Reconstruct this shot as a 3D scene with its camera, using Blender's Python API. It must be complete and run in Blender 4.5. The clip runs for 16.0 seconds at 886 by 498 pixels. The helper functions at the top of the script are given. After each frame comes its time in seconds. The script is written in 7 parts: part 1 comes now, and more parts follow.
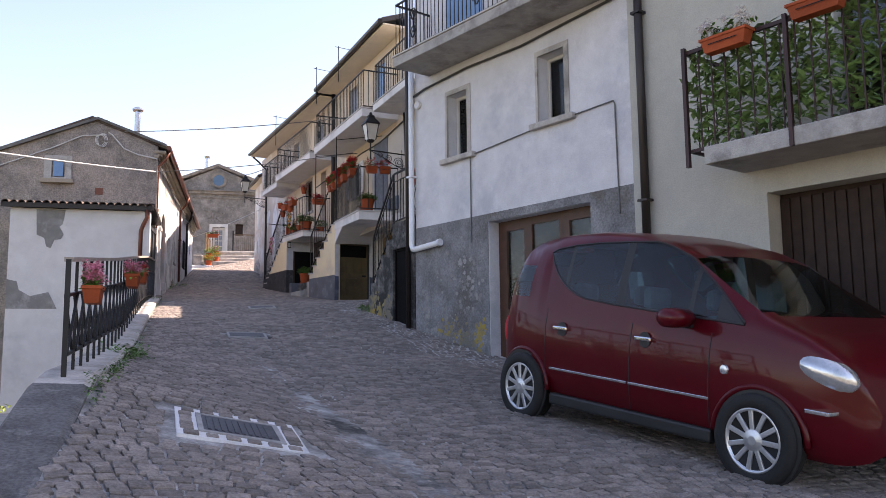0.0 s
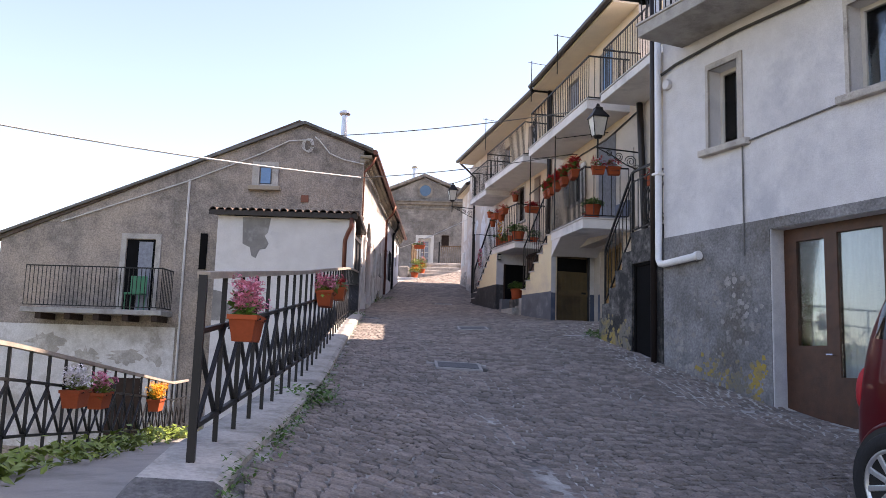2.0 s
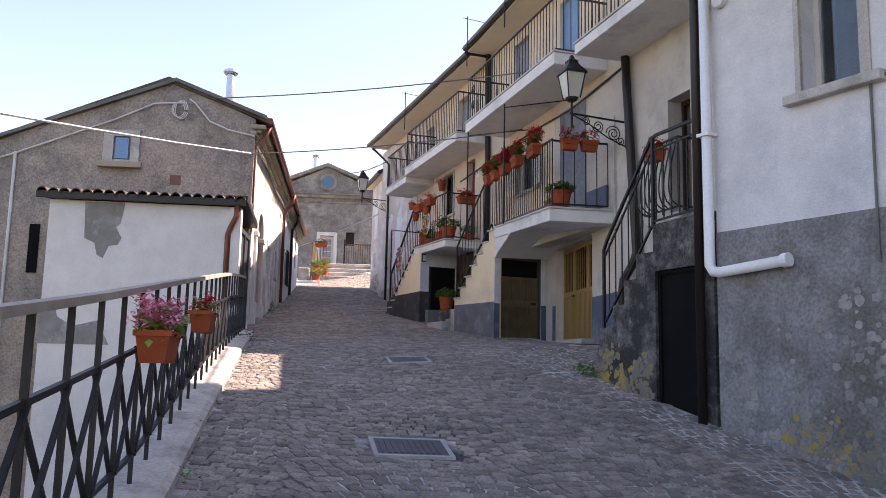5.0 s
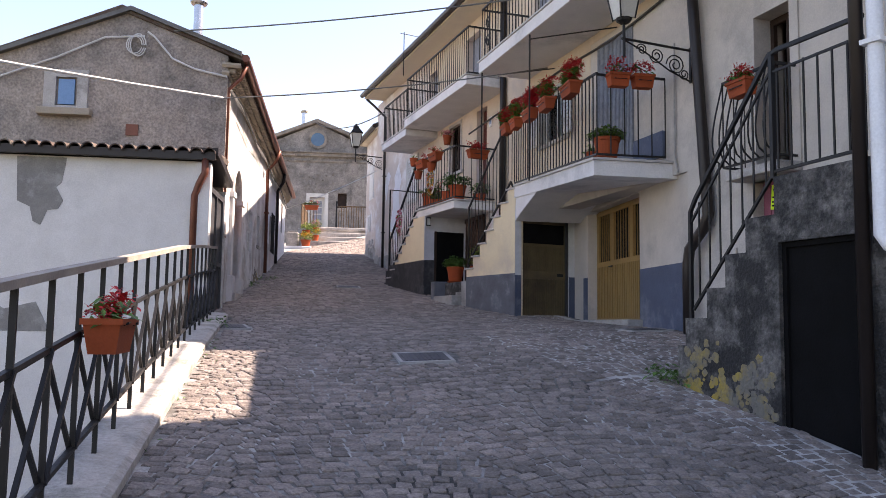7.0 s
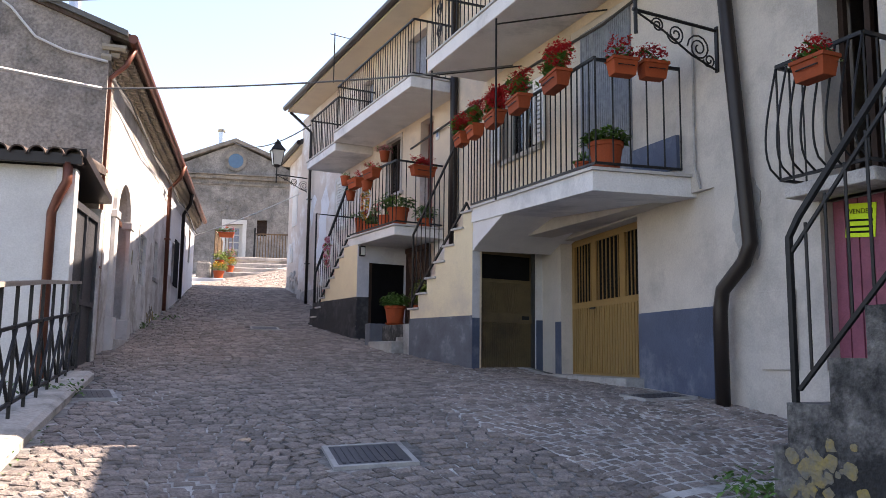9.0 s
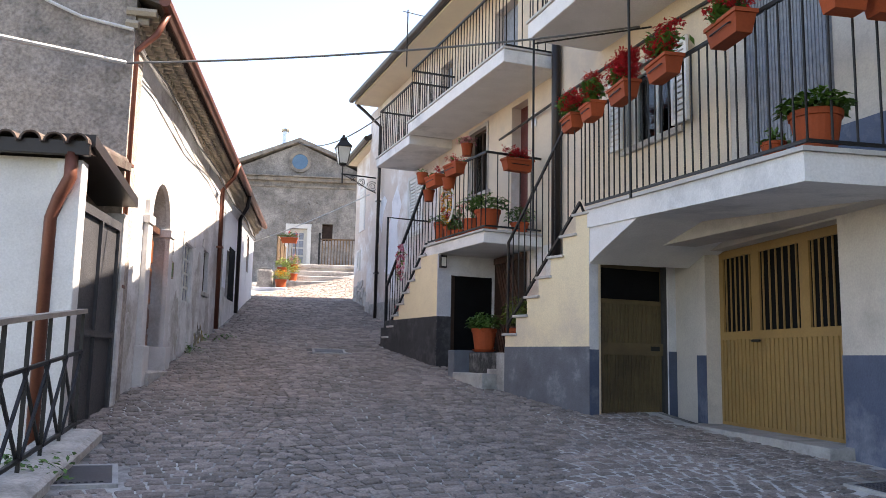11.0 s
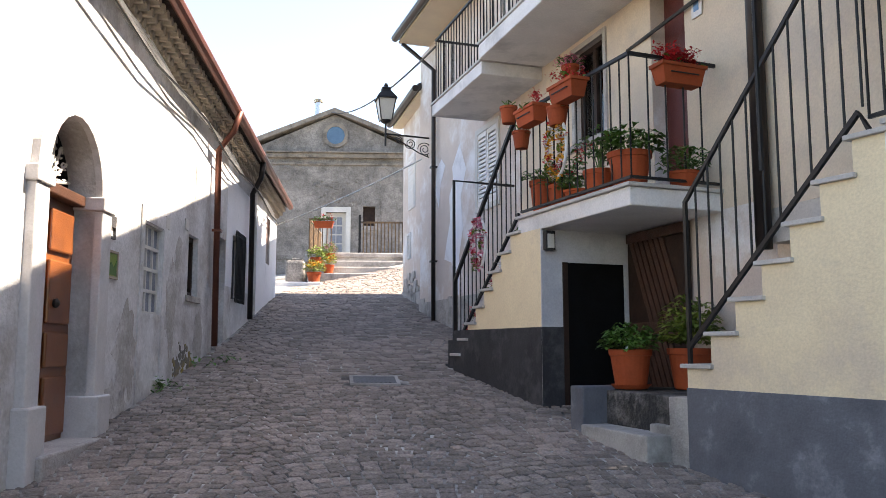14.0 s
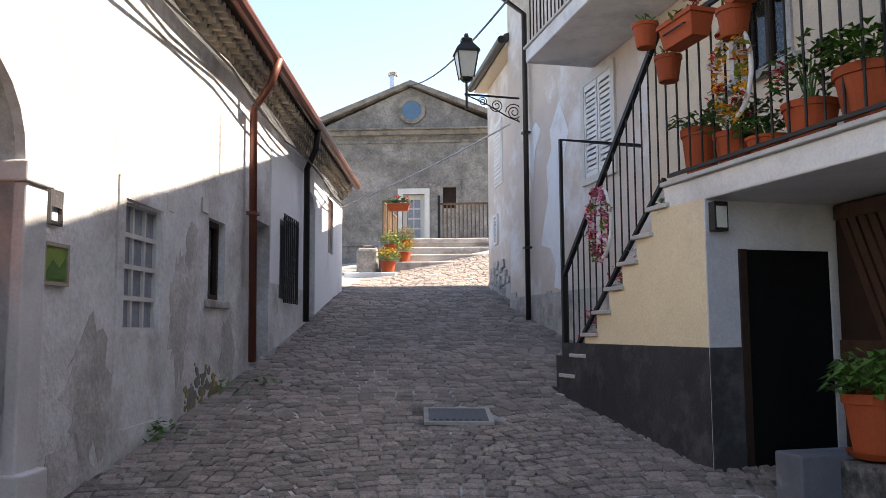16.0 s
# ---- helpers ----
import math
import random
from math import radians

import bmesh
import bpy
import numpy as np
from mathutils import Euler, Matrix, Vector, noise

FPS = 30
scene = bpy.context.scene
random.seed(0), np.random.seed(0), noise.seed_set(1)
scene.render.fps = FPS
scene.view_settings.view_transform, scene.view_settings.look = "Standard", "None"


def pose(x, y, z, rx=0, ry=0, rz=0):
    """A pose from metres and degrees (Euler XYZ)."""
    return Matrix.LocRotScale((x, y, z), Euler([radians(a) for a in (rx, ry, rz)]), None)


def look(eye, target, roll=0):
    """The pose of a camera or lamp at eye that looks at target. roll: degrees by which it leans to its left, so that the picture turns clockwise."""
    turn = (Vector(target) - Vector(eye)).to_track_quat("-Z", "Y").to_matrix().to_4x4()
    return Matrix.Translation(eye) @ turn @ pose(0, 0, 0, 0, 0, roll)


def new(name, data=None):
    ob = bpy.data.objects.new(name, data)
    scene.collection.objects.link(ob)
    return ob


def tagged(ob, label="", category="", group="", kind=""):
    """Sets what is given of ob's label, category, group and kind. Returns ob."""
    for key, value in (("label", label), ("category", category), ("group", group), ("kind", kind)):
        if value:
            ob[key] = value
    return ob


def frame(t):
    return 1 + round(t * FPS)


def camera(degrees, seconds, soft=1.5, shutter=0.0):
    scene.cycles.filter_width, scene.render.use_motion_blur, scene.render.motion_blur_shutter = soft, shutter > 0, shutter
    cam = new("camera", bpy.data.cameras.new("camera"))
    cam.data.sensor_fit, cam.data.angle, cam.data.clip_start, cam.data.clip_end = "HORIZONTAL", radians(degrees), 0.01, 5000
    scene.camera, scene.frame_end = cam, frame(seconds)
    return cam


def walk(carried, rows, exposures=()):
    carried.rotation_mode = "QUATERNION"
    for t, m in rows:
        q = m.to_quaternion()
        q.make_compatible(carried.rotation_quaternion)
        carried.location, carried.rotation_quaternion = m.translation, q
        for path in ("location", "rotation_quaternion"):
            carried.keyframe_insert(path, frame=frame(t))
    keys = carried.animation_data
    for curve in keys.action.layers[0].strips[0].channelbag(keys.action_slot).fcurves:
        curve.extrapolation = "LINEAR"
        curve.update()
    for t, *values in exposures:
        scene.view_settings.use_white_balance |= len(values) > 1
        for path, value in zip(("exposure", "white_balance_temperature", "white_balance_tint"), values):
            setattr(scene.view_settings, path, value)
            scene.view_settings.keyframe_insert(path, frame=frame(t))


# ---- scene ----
cam = camera(57.0, 16.0, soft=0.8)
PATH = [
    (0, (0.741, 0.416, 1.830), (1.574, 2.434, 2.100), -0.6),
    (0.5, (0.856, 1.134, 1.920), (1.615, 3.183, 2.173), 0.8),
    (1, (0.960, 1.814, 2.003), (1.513, 3.926, 2.276), 0.9),
    (1.5, (1.018, 2.396, 2.038), (1.460, 4.533, 2.311), 1.3),
    (2, (1.021, 2.959, 2.145), (1.334, 5.116, 2.444), 1.8),
    (2.5, (0.924, 3.653, 2.236), (1.312, 5.796, 2.544), 1.1),
    (3, (0.909, 4.381, 2.342), (1.409, 6.500, 2.661), 0.2),
    (3.2, (0.915, 4.676, 2.362), (1.439, 6.787, 2.696), -0.1),
    (5.3, (1.372, 7.682, 2.748), (1.955, 9.782, 3.044), 1.3),
    (5.5, (1.396, 7.909, 2.762), (1.907, 10.030, 3.049), 1.1),
    (6, (1.473, 8.499, 2.863), (1.986, 10.625, 3.098), 0.9),
    (6.5, (1.607, 9.125, 2.977), (2.163, 11.242, 3.190), 0.7),
    (7, (1.667, 9.776, 3.069), (2.275, 11.880, 3.271), 0.8),
    (7.5, (1.777, 10.448, 3.088), (2.494, 12.515, 3.322), 0.7),
    (8, (1.873, 11.078, 3.159), (2.596, 13.137, 3.431), 0.2),
    (8.5, (2.026, 11.723, 3.233), (2.822, 13.756, 3.509), 0.6),
    (9, (2.189, 12.361, 3.370), (2.986, 14.391, 3.659), 0.7),
    (9.5, (2.314, 13.003, 3.480), (3.125, 15.028, 3.766), 1.2),
    (10, (2.368, 13.517, 3.582), (3.154, 15.549, 3.886), 0.6),
    (10.2, (2.401, 13.680, 3.622), (3.079, 15.750, 3.933), 0.8),
    (12.3, (2.885, 16.612, 4.017), (3.504, 18.707, 4.283), 1.3),
    (12.5, (2.917, 16.886, 4.057), (3.539, 18.982, 4.313), 1.1),
    (13, (3.020, 17.556, 4.139), (3.596, 19.665, 4.388), 0.8),
    (13.5, (3.166, 18.184, 4.172), (3.733, 20.296, 4.414), 0.3),
    (14, (3.265, 18.878, 4.216), (3.788, 21.000, 4.473), 0.0),
    (14.5, (3.340, 19.529, 4.269), (3.861, 21.652, 4.514), 0.1),
    (15, (3.440, 20.151, 4.366), (3.915, 22.285, 4.612), -0.2),
    (15.5, (3.508, 20.736, 4.450), (3.930, 22.883, 4.675), -0.0),
    (16, (3.654, 21.255, 4.499), (3.961, 23.423, 4.714), -0.3),
]
walk(cam, [(t, look(eye, target, roll)) for t, eye, target, roll in PATH], exposures=[(0.0, 1.4, 7700.0, 26.0), (5.0, 1.45, 7700.0, 26.0), (9.0, 1.61, 7550.0, 22.0), (13.0, 2.0, 7500.0, 15.0), (14.5, 1.68, 7500.0, 15.0), (16.0, 1.5, 7500.0, 15.0)])

# ---- world and sun ----
SUN_AZ, SUN_EL = 2.0, 49.0
sun_dir = Vector((math.cos(radians(SUN_EL)) * math.cos(radians(SUN_AZ)), math.cos(radians(SUN_EL)) * math.sin(radians(SUN_AZ)), math.sin(radians(SUN_EL))))
world = bpy.data.worlds.new("sky")
scene.world = world
world.use_nodes = True
wn = world.node_tree.nodes
sky = wn.new("ShaderNodeTexSky")
sky.sky_type, sky.sun_disc = "NISHITA", False
sky.sun_elevation, sky.sun_rotation = radians(SUN_EL), radians(90 - SUN_AZ)
sky.air_density, sky.dust_density, sky.ozone_density = 1.0, 0.8, 1.6
world.node_tree.links.new(sky.outputs[0], wn["Background"].inputs[0])
wn["Background"].inputs[1].default_value = 0.15
sun_lamp = bpy.data.lights.new("sun", "SUN")
sun_lamp.energy, sun_lamp.angle, sun_lamp.color = 6.3, radians(0.5), (1.0, 0.95, 0.86)
sun_ob = new("sun", sun_lamp)
sun_ob.matrix_world = look((20, 10, 40), Vector((20, 10, 40)) - sun_dir)


# ---- materials ----
def rgb(c):
    return (c[0], c[1], c[2], 1.0)


def surface(name, c1, c2, rough=0.85, metal=0.0, scale=3.0, fine=60.0, bump=0.25, stain=None, stain_amount=0.35, stain_scale=0.7, vary=0.0, island=False, coat=0.0, spec=0.4, grain=0.2):
    """Two-scale noise colour with a fine bump; stain adds patches; vary shifts each object's value."""
    m = bpy.data.materials.new(name)
    m.use_nodes = True
    n, l = m.node_tree.nodes, m.node_tree.links
    b = n["Principled BSDF"]
    co = n.new("ShaderNodeNewGeometry")
    n1 = n.new("ShaderNodeTexNoise")
    n1.inputs["Scale"].default_value, n1.inputs["Detail"].default_value, n1.inputs["Roughness"].default_value = scale, 8, 0.65
    n2 = n.new("ShaderNodeTexNoise")
    n2.inputs["Scale"].default_value, n2.inputs["Detail"].default_value = fine, 4
    l.new(co.outputs["Position"], n1.inputs["Vector"])
    l.new(co.outputs["Position"], n2.inputs["Vector"])
    ramp = n.new("ShaderNodeValToRGB")
    ramp.color_ramp.elements[0].position, ramp.color_ramp.elements[1].position = 0.32, 0.68
    ramp.color_ramp.elements[0].color, ramp.color_ramp.elements[1].color = rgb(c2), rgb(c1)
    l.new(n1.outputs[0], ramp.inputs[0])
    out = ramp.outputs[0]
    if stain:
        n3 = n.new("ShaderNodeTexNoise")
        n3.inputs["Scale"].default_value, n3.inputs["Detail"].default_value, n3.inputs["Roughness"].default_value = stain_scale, 10, 0.7
        l.new(co.outputs["Position"], n3.inputs["Vector"])
        r3 = n.new("ShaderNodeValToRGB")
        r3.color_ramp.elements[0].position, r3.color_ramp.elements[1].position = 0.62 - 0.3 * stain_amount, 0.72 - 0.2 * stain_amount
        l.new(n3.outputs[0], r3.inputs[0])
        mx = n.new("ShaderNodeMix")
        mx.data_type = "RGBA"
        l.new(r3.outputs[0], mx.inputs[0])
        l.new(out, mx.inputs[6])
        mx.inputs[7].default_value = rgb(stain)
        out = mx.outputs[2]
    mul = n.new("ShaderNodeMix")
    mul.data_type, mul.blend_type = "RGBA", "MULTIPLY"
    mul.inputs[0].default_value = grain
    l.new(out, mul.inputs[6])
    r2 = n.new("ShaderNodeValToRGB")
    r2.color_ramp.elements[0].color, r2.color_ramp.elements[1].color = (0.55, 0.55, 0.55, 1), (1.25, 1.25, 1.25, 1)
    r2.color_ramp.elements[0].position, r2.color_ramp.elements[1].position = 0.3, 0.7
    l.new(n2.outputs[0], r2.inputs[0])
    l.new(r2.outputs[0], mul.inputs[7])
    out = mul.outputs[2]
    if vary:
        hs = n.new("ShaderNodeHueSaturation")
        mr = n.new("ShaderNodeMapRange")
        mr.inputs[3].default_value, mr.inputs[4].default_value = 1 - vary, 1 + vary
        if island:
            l.new(co.outputs["Random Per Island"], mr.inputs[0])
        else:
            oi = n.new("ShaderNodeObjectInfo")
            l.new(oi.outputs["Random"], mr.inputs[0])
        l.new(mr.outputs[0], hs.inputs["Value"])
        l.new(out, hs.inputs["Color"])
        out = hs.outputs[0]
    l.new(out, b.inputs["Base Color"])
    b.inputs["Roughness"].default_value, b.inputs["Metallic"].default_value = rough, metal
    b.inputs["Coat Weight"].default_value, b.inputs["Coat Roughness"].default_value = coat, 0.04
    b.inputs["Specular IOR Level"].default_value = spec
    if bump:
        bp = n.new("ShaderNodeBump")
        bp.inputs["Strength"].default_value, bp.inputs["Distance"].default_value = bump, 0.02
        ad = n.new("ShaderNodeMath")
        l.new(n1.outputs[0], ad.inputs[0])
        l.new(n2.outputs[0], ad.inputs[1])
        l.new(ad.outputs[0], bp.inputs["Height"])
        l.new(bp.outputs[0], b.inputs["Normal"])
    return m


def glassy(name, colour, rough=0.03, ior=1.5):
    m = bpy.data.materials.new(name)
    m.use_nodes = True
    n, l = m.node_tree.nodes, m.node_tree.links
    n.remove(n["Principled BSDF"])
    tr, gl, mx, fr = n.new("ShaderNodeBsdfTransparent"), n.new("ShaderNodeBsdfGlossy"), n.new("ShaderNodeMixShader"), n.new("ShaderNodeFresnel")
    tr.inputs[0].default_value = rgb(colour)
    gl.inputs["Roughness"].default_value = rough
    fr.inputs[0].default_value = ior
    l.new(fr.outputs[0], mx.inputs[0])
    l.new(tr.outputs[0], mx.inputs[1])
    l.new(gl.outputs[0], mx.inputs[2])
    l.new(mx.outputs[0], n["Material Output"].inputs[0])
    return m


M_WHITE = surface("white_stucco", (0.63, 0.63, 0.65), (0.52, 0.52, 0.545), stain=(0.45, 0.46, 0.5), stain_amount=0.3, stain_scale=0.9, bump=0.3)
M_BAND = surface("grey_cement_band", (0.26, 0.26, 0.268), (0.14, 0.14, 0.146), grain=0.7, stain=(0.13, 0.12, 0.11), stain_amount=0.5, stain_scale=1.3, bump=0.6, fine=35)
M_CREAM_B = surface("pale_cream_stucco", (0.44, 0.43, 0.38), (0.38, 0.37, 0.33), stain=(0.38, 0.37, 0.34), stain_amount=0.3)
M_CREAM = surface("cream_stucco", (0.76, 0.64, 0.44), (0.7, 0.58, 0.4), stain=(0.6, 0.5, 0.38), stain_amount=0.2, bump=0.2)
M_CREAM_UP = surface("faded_peach_stucco", (0.66, 0.55, 0.42), (0.58, 0.48, 0.38), stain=(0.5, 0.43, 0.36), stain_amount=0.3, bump=0.2)
M_PLASTER = surface("off_white_plaster", (0.56, 0.51, 0.46), (0.48, 0.44, 0.4), stain=(0.38, 0.35, 0.32), stain_amount=0.4, stain_scale=0.8)
M_PINK = surface("pinkish_worn_plaster", (0.62, 0.53, 0.47), (0.55, 0.47, 0.42), stain=(0.75, 0.74, 0.74), stain_amount=0.4, stain_scale=0.9)
M_BLUE = surface("slate_blue_paint", (0.075, 0.1, 0.16), (0.055, 0.075, 0.12), rough=0.6, stain=(0.16, 0.18, 0.23), stain_amount=0.3, stain_scale=1.6)
M_SLATE = surface("grey_trowelled_band", (0.13, 0.14, 0.165), (0.08, 0.087, 0.105), rough=0.7, stain=(0.2, 0.21, 0.24), stain_amount=0.22, stain_scale=3.0)
M_CHAR = surface("charcoal_band", (0.05, 0.05, 0.055), (0.028, 0.028, 0.032), rough=0.7, spec=0.2, stain=(0.09, 0.09, 0.095), stain_amount=0.4, stain_scale=2.0)
M_LIME = surface("limewashed_wall", (0.7, 0.69, 0.69), (0.54, 0.53, 0.525), grain=0.3, stain=(0.36, 0.335, 0.31), stain_amount=0.5, stain_scale=0.8, bump=0.45, fine=30)
M_OLDLIME = surface("worn_grey_limewash", (0.46, 0.43, 0.4), (0.33, 0.31, 0.29), grain=0.4, stain=(0.58, 0.56, 0.55), stain_amount=0.45, stain_scale=2.5, bump=0.5, fine=30)
M_GABLE = surface("rough_grey_render", (0.37, 0.315, 0.28), (0.175, 0.155, 0.14), grain=0.8, stain=(0.4, 0.33, 0.28), stain_amount=0.5, stain_scale=0.55, bump=0.9, fine=28)
M_SHED = surface("shed_white_render", (0.66, 0.64, 0.63), (0.58, 0.56, 0.55), stain=(0.5, 0.49, 0.49), stain_amount=0.25, stain_scale=0.7)
M_PATCH = surface("bare_mortar", (0.26, 0.25, 0.24), (0.19, 0.18, 0.175), stain=(0.34, 0.33, 0.32), stain_amount=0.4, stain_scale=2.5, bump=0.6)
M_CHURCH = surface("weathered_church_render", (0.27, 0.245, 0.222), (0.125, 0.115, 0.106), grain=0.55, stain=(0.36, 0.33, 0.3), stain_amount=0.4, stain_scale=0.6, bump=0.8, fine=20)
M_CORNICE = surface("ochre_stone", (0.42, 0.35, 0.27), (0.32, 0.27, 0.21), stain=(0.25, 0.22, 0.19), stain_amount=0.4, stain_scale=1.5)
M_CHCORN = surface("weathered_cornice_stone", (0.3, 0.262, 0.22), (0.17, 0.15, 0.13), stain=(0.1, 0.09, 0.08), stain_amount=0.45, stain_scale=2.0, bump=0.6)
M_CONC = surface("concrete", (0.42, 0.41, 0.39), (0.3, 0.29, 0.28), stain=(0.2, 0.19, 0.18), stain_amount=0.4, stain_scale=1.4, bump=0.5)
M_DIRTY = surface("black_stained_concrete", (0.3, 0.285, 0.27), (0.055, 0.053, 0.05), grain=0.7, scale=4.5, stain=(0.028, 0.028, 0.028), stain_amount=0.8, stain_scale=2.4, bump=1.0, fine=40)
M_LICHEN = surface("yellow_lichen_concrete", (0.42, 0.29, 0.04), (0.3, 0.23, 0.07), stain=(0.17, 0.16, 0.14), stain_amount=0.75, stain_scale=2.6, bump=0.8, fine=40)
M_SLAB = surface("painted_slab", (0.74, 0.725, 0.72), (0.64, 0.63, 0.625), stain=(0.46, 0.46, 0.47), stain_amount=0.25)
M_STONE = surface("pale_limestone", (0.52, 0.49, 0.46), (0.36, 0.335, 0.315), grain=0.35, stain=(0.24, 0.225, 0.21), stain_amount=0.4, stain_scale=2.0, bump=0.5)
M_JAMB = surface("smooth_pale_jamb_stone", (0.6, 0.58, 0.575), (0.5, 0.48, 0.47), grain=0.15, stain=(0.42, 0.4, 0.385), stain_amount=0.3, stain_scale=1.6, bump=0.15)
M_MARBLE = surface("stair_tread_marble", (0.5, 0.48, 0.46), (0.4, 0.38, 0.36), rough=0.5)
M_IRON = surface("black_iron", (0.022, 0.021, 0.022), (0.012, 0.012, 0.012), rough=0.5, metal=0.3, bump=0.1)
M_BROWN_IRON = surface("dark_red_brown_iron", (0.05, 0.022, 0.022), (0.03, 0.014, 0.014), rough=0.5, metal=0.2, bump=0.1)
M_RUSTRAIL = surface("weathered_top_rail", (0.42, 0.36, 0.3), (0.27, 0.23, 0.2), rough=0.7, metal=0.2)
M_COPPER = surface("brown_copper_pipe", (0.2, 0.07, 0.045), (0.12, 0.045, 0.03), rough=0.45, metal=0.4, bump=0.05)
M_DKPIPE = surface("dark_brown_pipe", (0.028, 0.02, 0.018), (0.018, 0.014, 0.013), rough=0.4, metal=0.2, bump=0.05)
M_PVC = surface("white_pvc", (0.75, 0.76, 0.78), (0.68, 0.69, 0.7), rough=0.35, bump=0.03)
M_WOODDARK = surface("dark_wood", (0.045, 0.026, 0.019), (0.025, 0.015, 0.012), rough=0.6, spec=0.2, scale=8, fine=120)
M_BROWNWOOD = surface("brown_door_wood", (0.095, 0.04, 0.022), (0.055, 0.024, 0.014), rough=0.4, scale=8, fine=120)
M_REDDOOR = surface("dark_red_door", (0.13, 0.025, 0.02), (0.08, 0.016, 0.013), rough=0.45, scale=8, fine=120)
M_ORANGEWOOD = surface("varnished_orange_wood", (0.26, 0.082, 0.022), (0.15, 0.045, 0.014), rough=0.35, scale=6, fine=120, coat=0.4)
M_OCHRE = surface("ochre_painted_metal", (0.3, 0.185, 0.065), (0.24, 0.145, 0.05), rough=0.5, stain=(0.24, 0.15, 0.06), stain_amount=0.3, bump=0.05)
M_OLIVE = surface("bronze_metal_door", (0.17, 0.125, 0.065), (0.12, 0.09, 0.05), rough=0.5, metal=0.2, stain=(0.08, 0.06, 0.04), stain_amount=0.4, bump=0.08)
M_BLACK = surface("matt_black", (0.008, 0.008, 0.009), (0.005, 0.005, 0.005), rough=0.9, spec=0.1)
M_GATE = surface("dark_grey_steel", (0.07, 0.07, 0.075), (0.045, 0.045, 0.05), rough=0.5, metal=0.3, stain=(0.1, 0.09, 0.085), stain_amount=0.3)
M_PINKDOOR = surface("faded_wine_paint", (0.28, 0.08, 0.12), (0.2, 0.055, 0.085), rough=0.6, scale=6)
M_TERRA = surface("terracotta", (0.37, 0.074, 0.024), (0.27, 0.054, 0.019), rough=0.75, spec=0.25, bump=0.1, vary=0.2)
M_TILE = surface("clay_roof_tile", (0.085, 0.052, 0.04), (0.05, 0.034, 0.029), stain=(0.1, 0.085, 0.07), stain_amount=0.5, stain_scale=5, vary=0.25)
M_ROOF = surface("dark_roof_edge", (0.06, 0.055, 0.055), (0.04, 0.037, 0.037), rough=0.7)
M_SHEET = surface("dark_verge_flashing", (0.15, 0.145, 0.135), (0.1, 0.095, 0.09), rough=0.5, metal=0.4)
M_SOFFIT = surface("pale_soffit", (0.68, 0.6, 0.46), (0.6, 0.53, 0.42), bump=0.1)
M_CURTAIN = surface("white_curtain", (0.75, 0.75, 0.75), (0.62, 0.62, 0.64), rough=0.9, scale=9)
M_BEAD = surface("grey_bead_curtain", (0.26, 0.28, 0.33), (0.17, 0.185, 0.22), rough=0.7, scale=14, fine=90)
M_SHUTTER = surface("white_shutter", (0.72, 0.71, 0.7), (0.64, 0.63, 0.62), rough=0.5, bump=0.05)
M_BLUESH = surface("blue_door_paint", (0.16, 0.3, 0.5), (0.12, 0.24, 0.42), rough=0.5)
M_OCULUS = surface("dark_blue_glazing", (0.09, 0.17, 0.26), (0.06, 0.12, 0.2), rough=0.15, bump=0)
M_FRAME = surface("grey_white_frame", (0.6, 0.58, 0.54), (0.5, 0.48, 0.45), rough=0.5, bump=0.05)
M_CABLE = surface("pale_cable", (0.62, 0.61, 0.6), (0.5, 0.49, 0.48), rough=0.6, bump=0.0)
M_DKCABLE = surface("dark_cable", (0.05, 0.05, 0.05), (0.03, 0.03, 0.03), rough=0.6, bump=0.0)
M_GREYCABLE = surface("grey_cable", (0.16, 0.16, 0.16), (0.1, 0.1, 0.1), rough=0.6, bump=0.0)
M_STEEL = surface("stainless_flue", (0.55, 0.55, 0.56), (0.45, 0.45, 0.46), rough=0.25, metal=0.9, bump=0.02)
M_COBBLE = surface("porphyry_cobble", (0.29, 0.242, 0.212), (0.165, 0.141, 0.126), rough=0.8, scale=7, fine=55, bump=0.9, stain=(0.29, 0.235, 0.205), stain_amount=0.4, stain_scale=0.8, vary=0.3, grain=0.7)
M_COBBLES = surface("porphyry_cobbles", (0.29, 0.242, 0.212), (0.165, 0.141, 0.126), rough=0.8, scale=7, fine=55, bump=0.9, stain=(0.29, 0.235, 0.205), stain_amount=0.4, stain_scale=0.8, vary=0.3, grain=0.7, island=True)
M_JOINT = surface("mortar_and_dirt_joint", (0.55, 0.53, 0.5), (0.075, 0.068, 0.062), rough=0.95, scale=2.6, fine=60, bump=0.6, stain=(0.05, 0.047, 0.043), stain_amount=0.5, stain_scale=0.9, grain=0.4)
M_MORTAR = surface("pale_mortar", (0.58, 0.56, 0.53), (0.34, 0.32, 0.3), rough=0.95, scale=2.2, fine=70, bump=0.4, stain=(0.16, 0.15, 0.14), stain_amount=0.3, stain_scale=1.4)
M_WASH = surface("fresh_whitewash", (0.8, 0.8, 0.82), (0.74, 0.74, 0.76), stain=(0.6, 0.6, 0.62), stain_amount=0.25, stain_scale=1.5, bump=0.3)
M_RUSTBAR = surface("rusty_fence_iron", (0.2, 0.12, 0.06), (0.1, 0.065, 0.04), rough=0.8, scale=6, stain=(0.05, 0.04, 0.035), stain_amount=0.4, stain_scale=4)
M_SEAT = surface("grey_seat_fabric", (0.24, 0.25, 0.26), (0.18, 0.19, 0.2), rough=0.9)
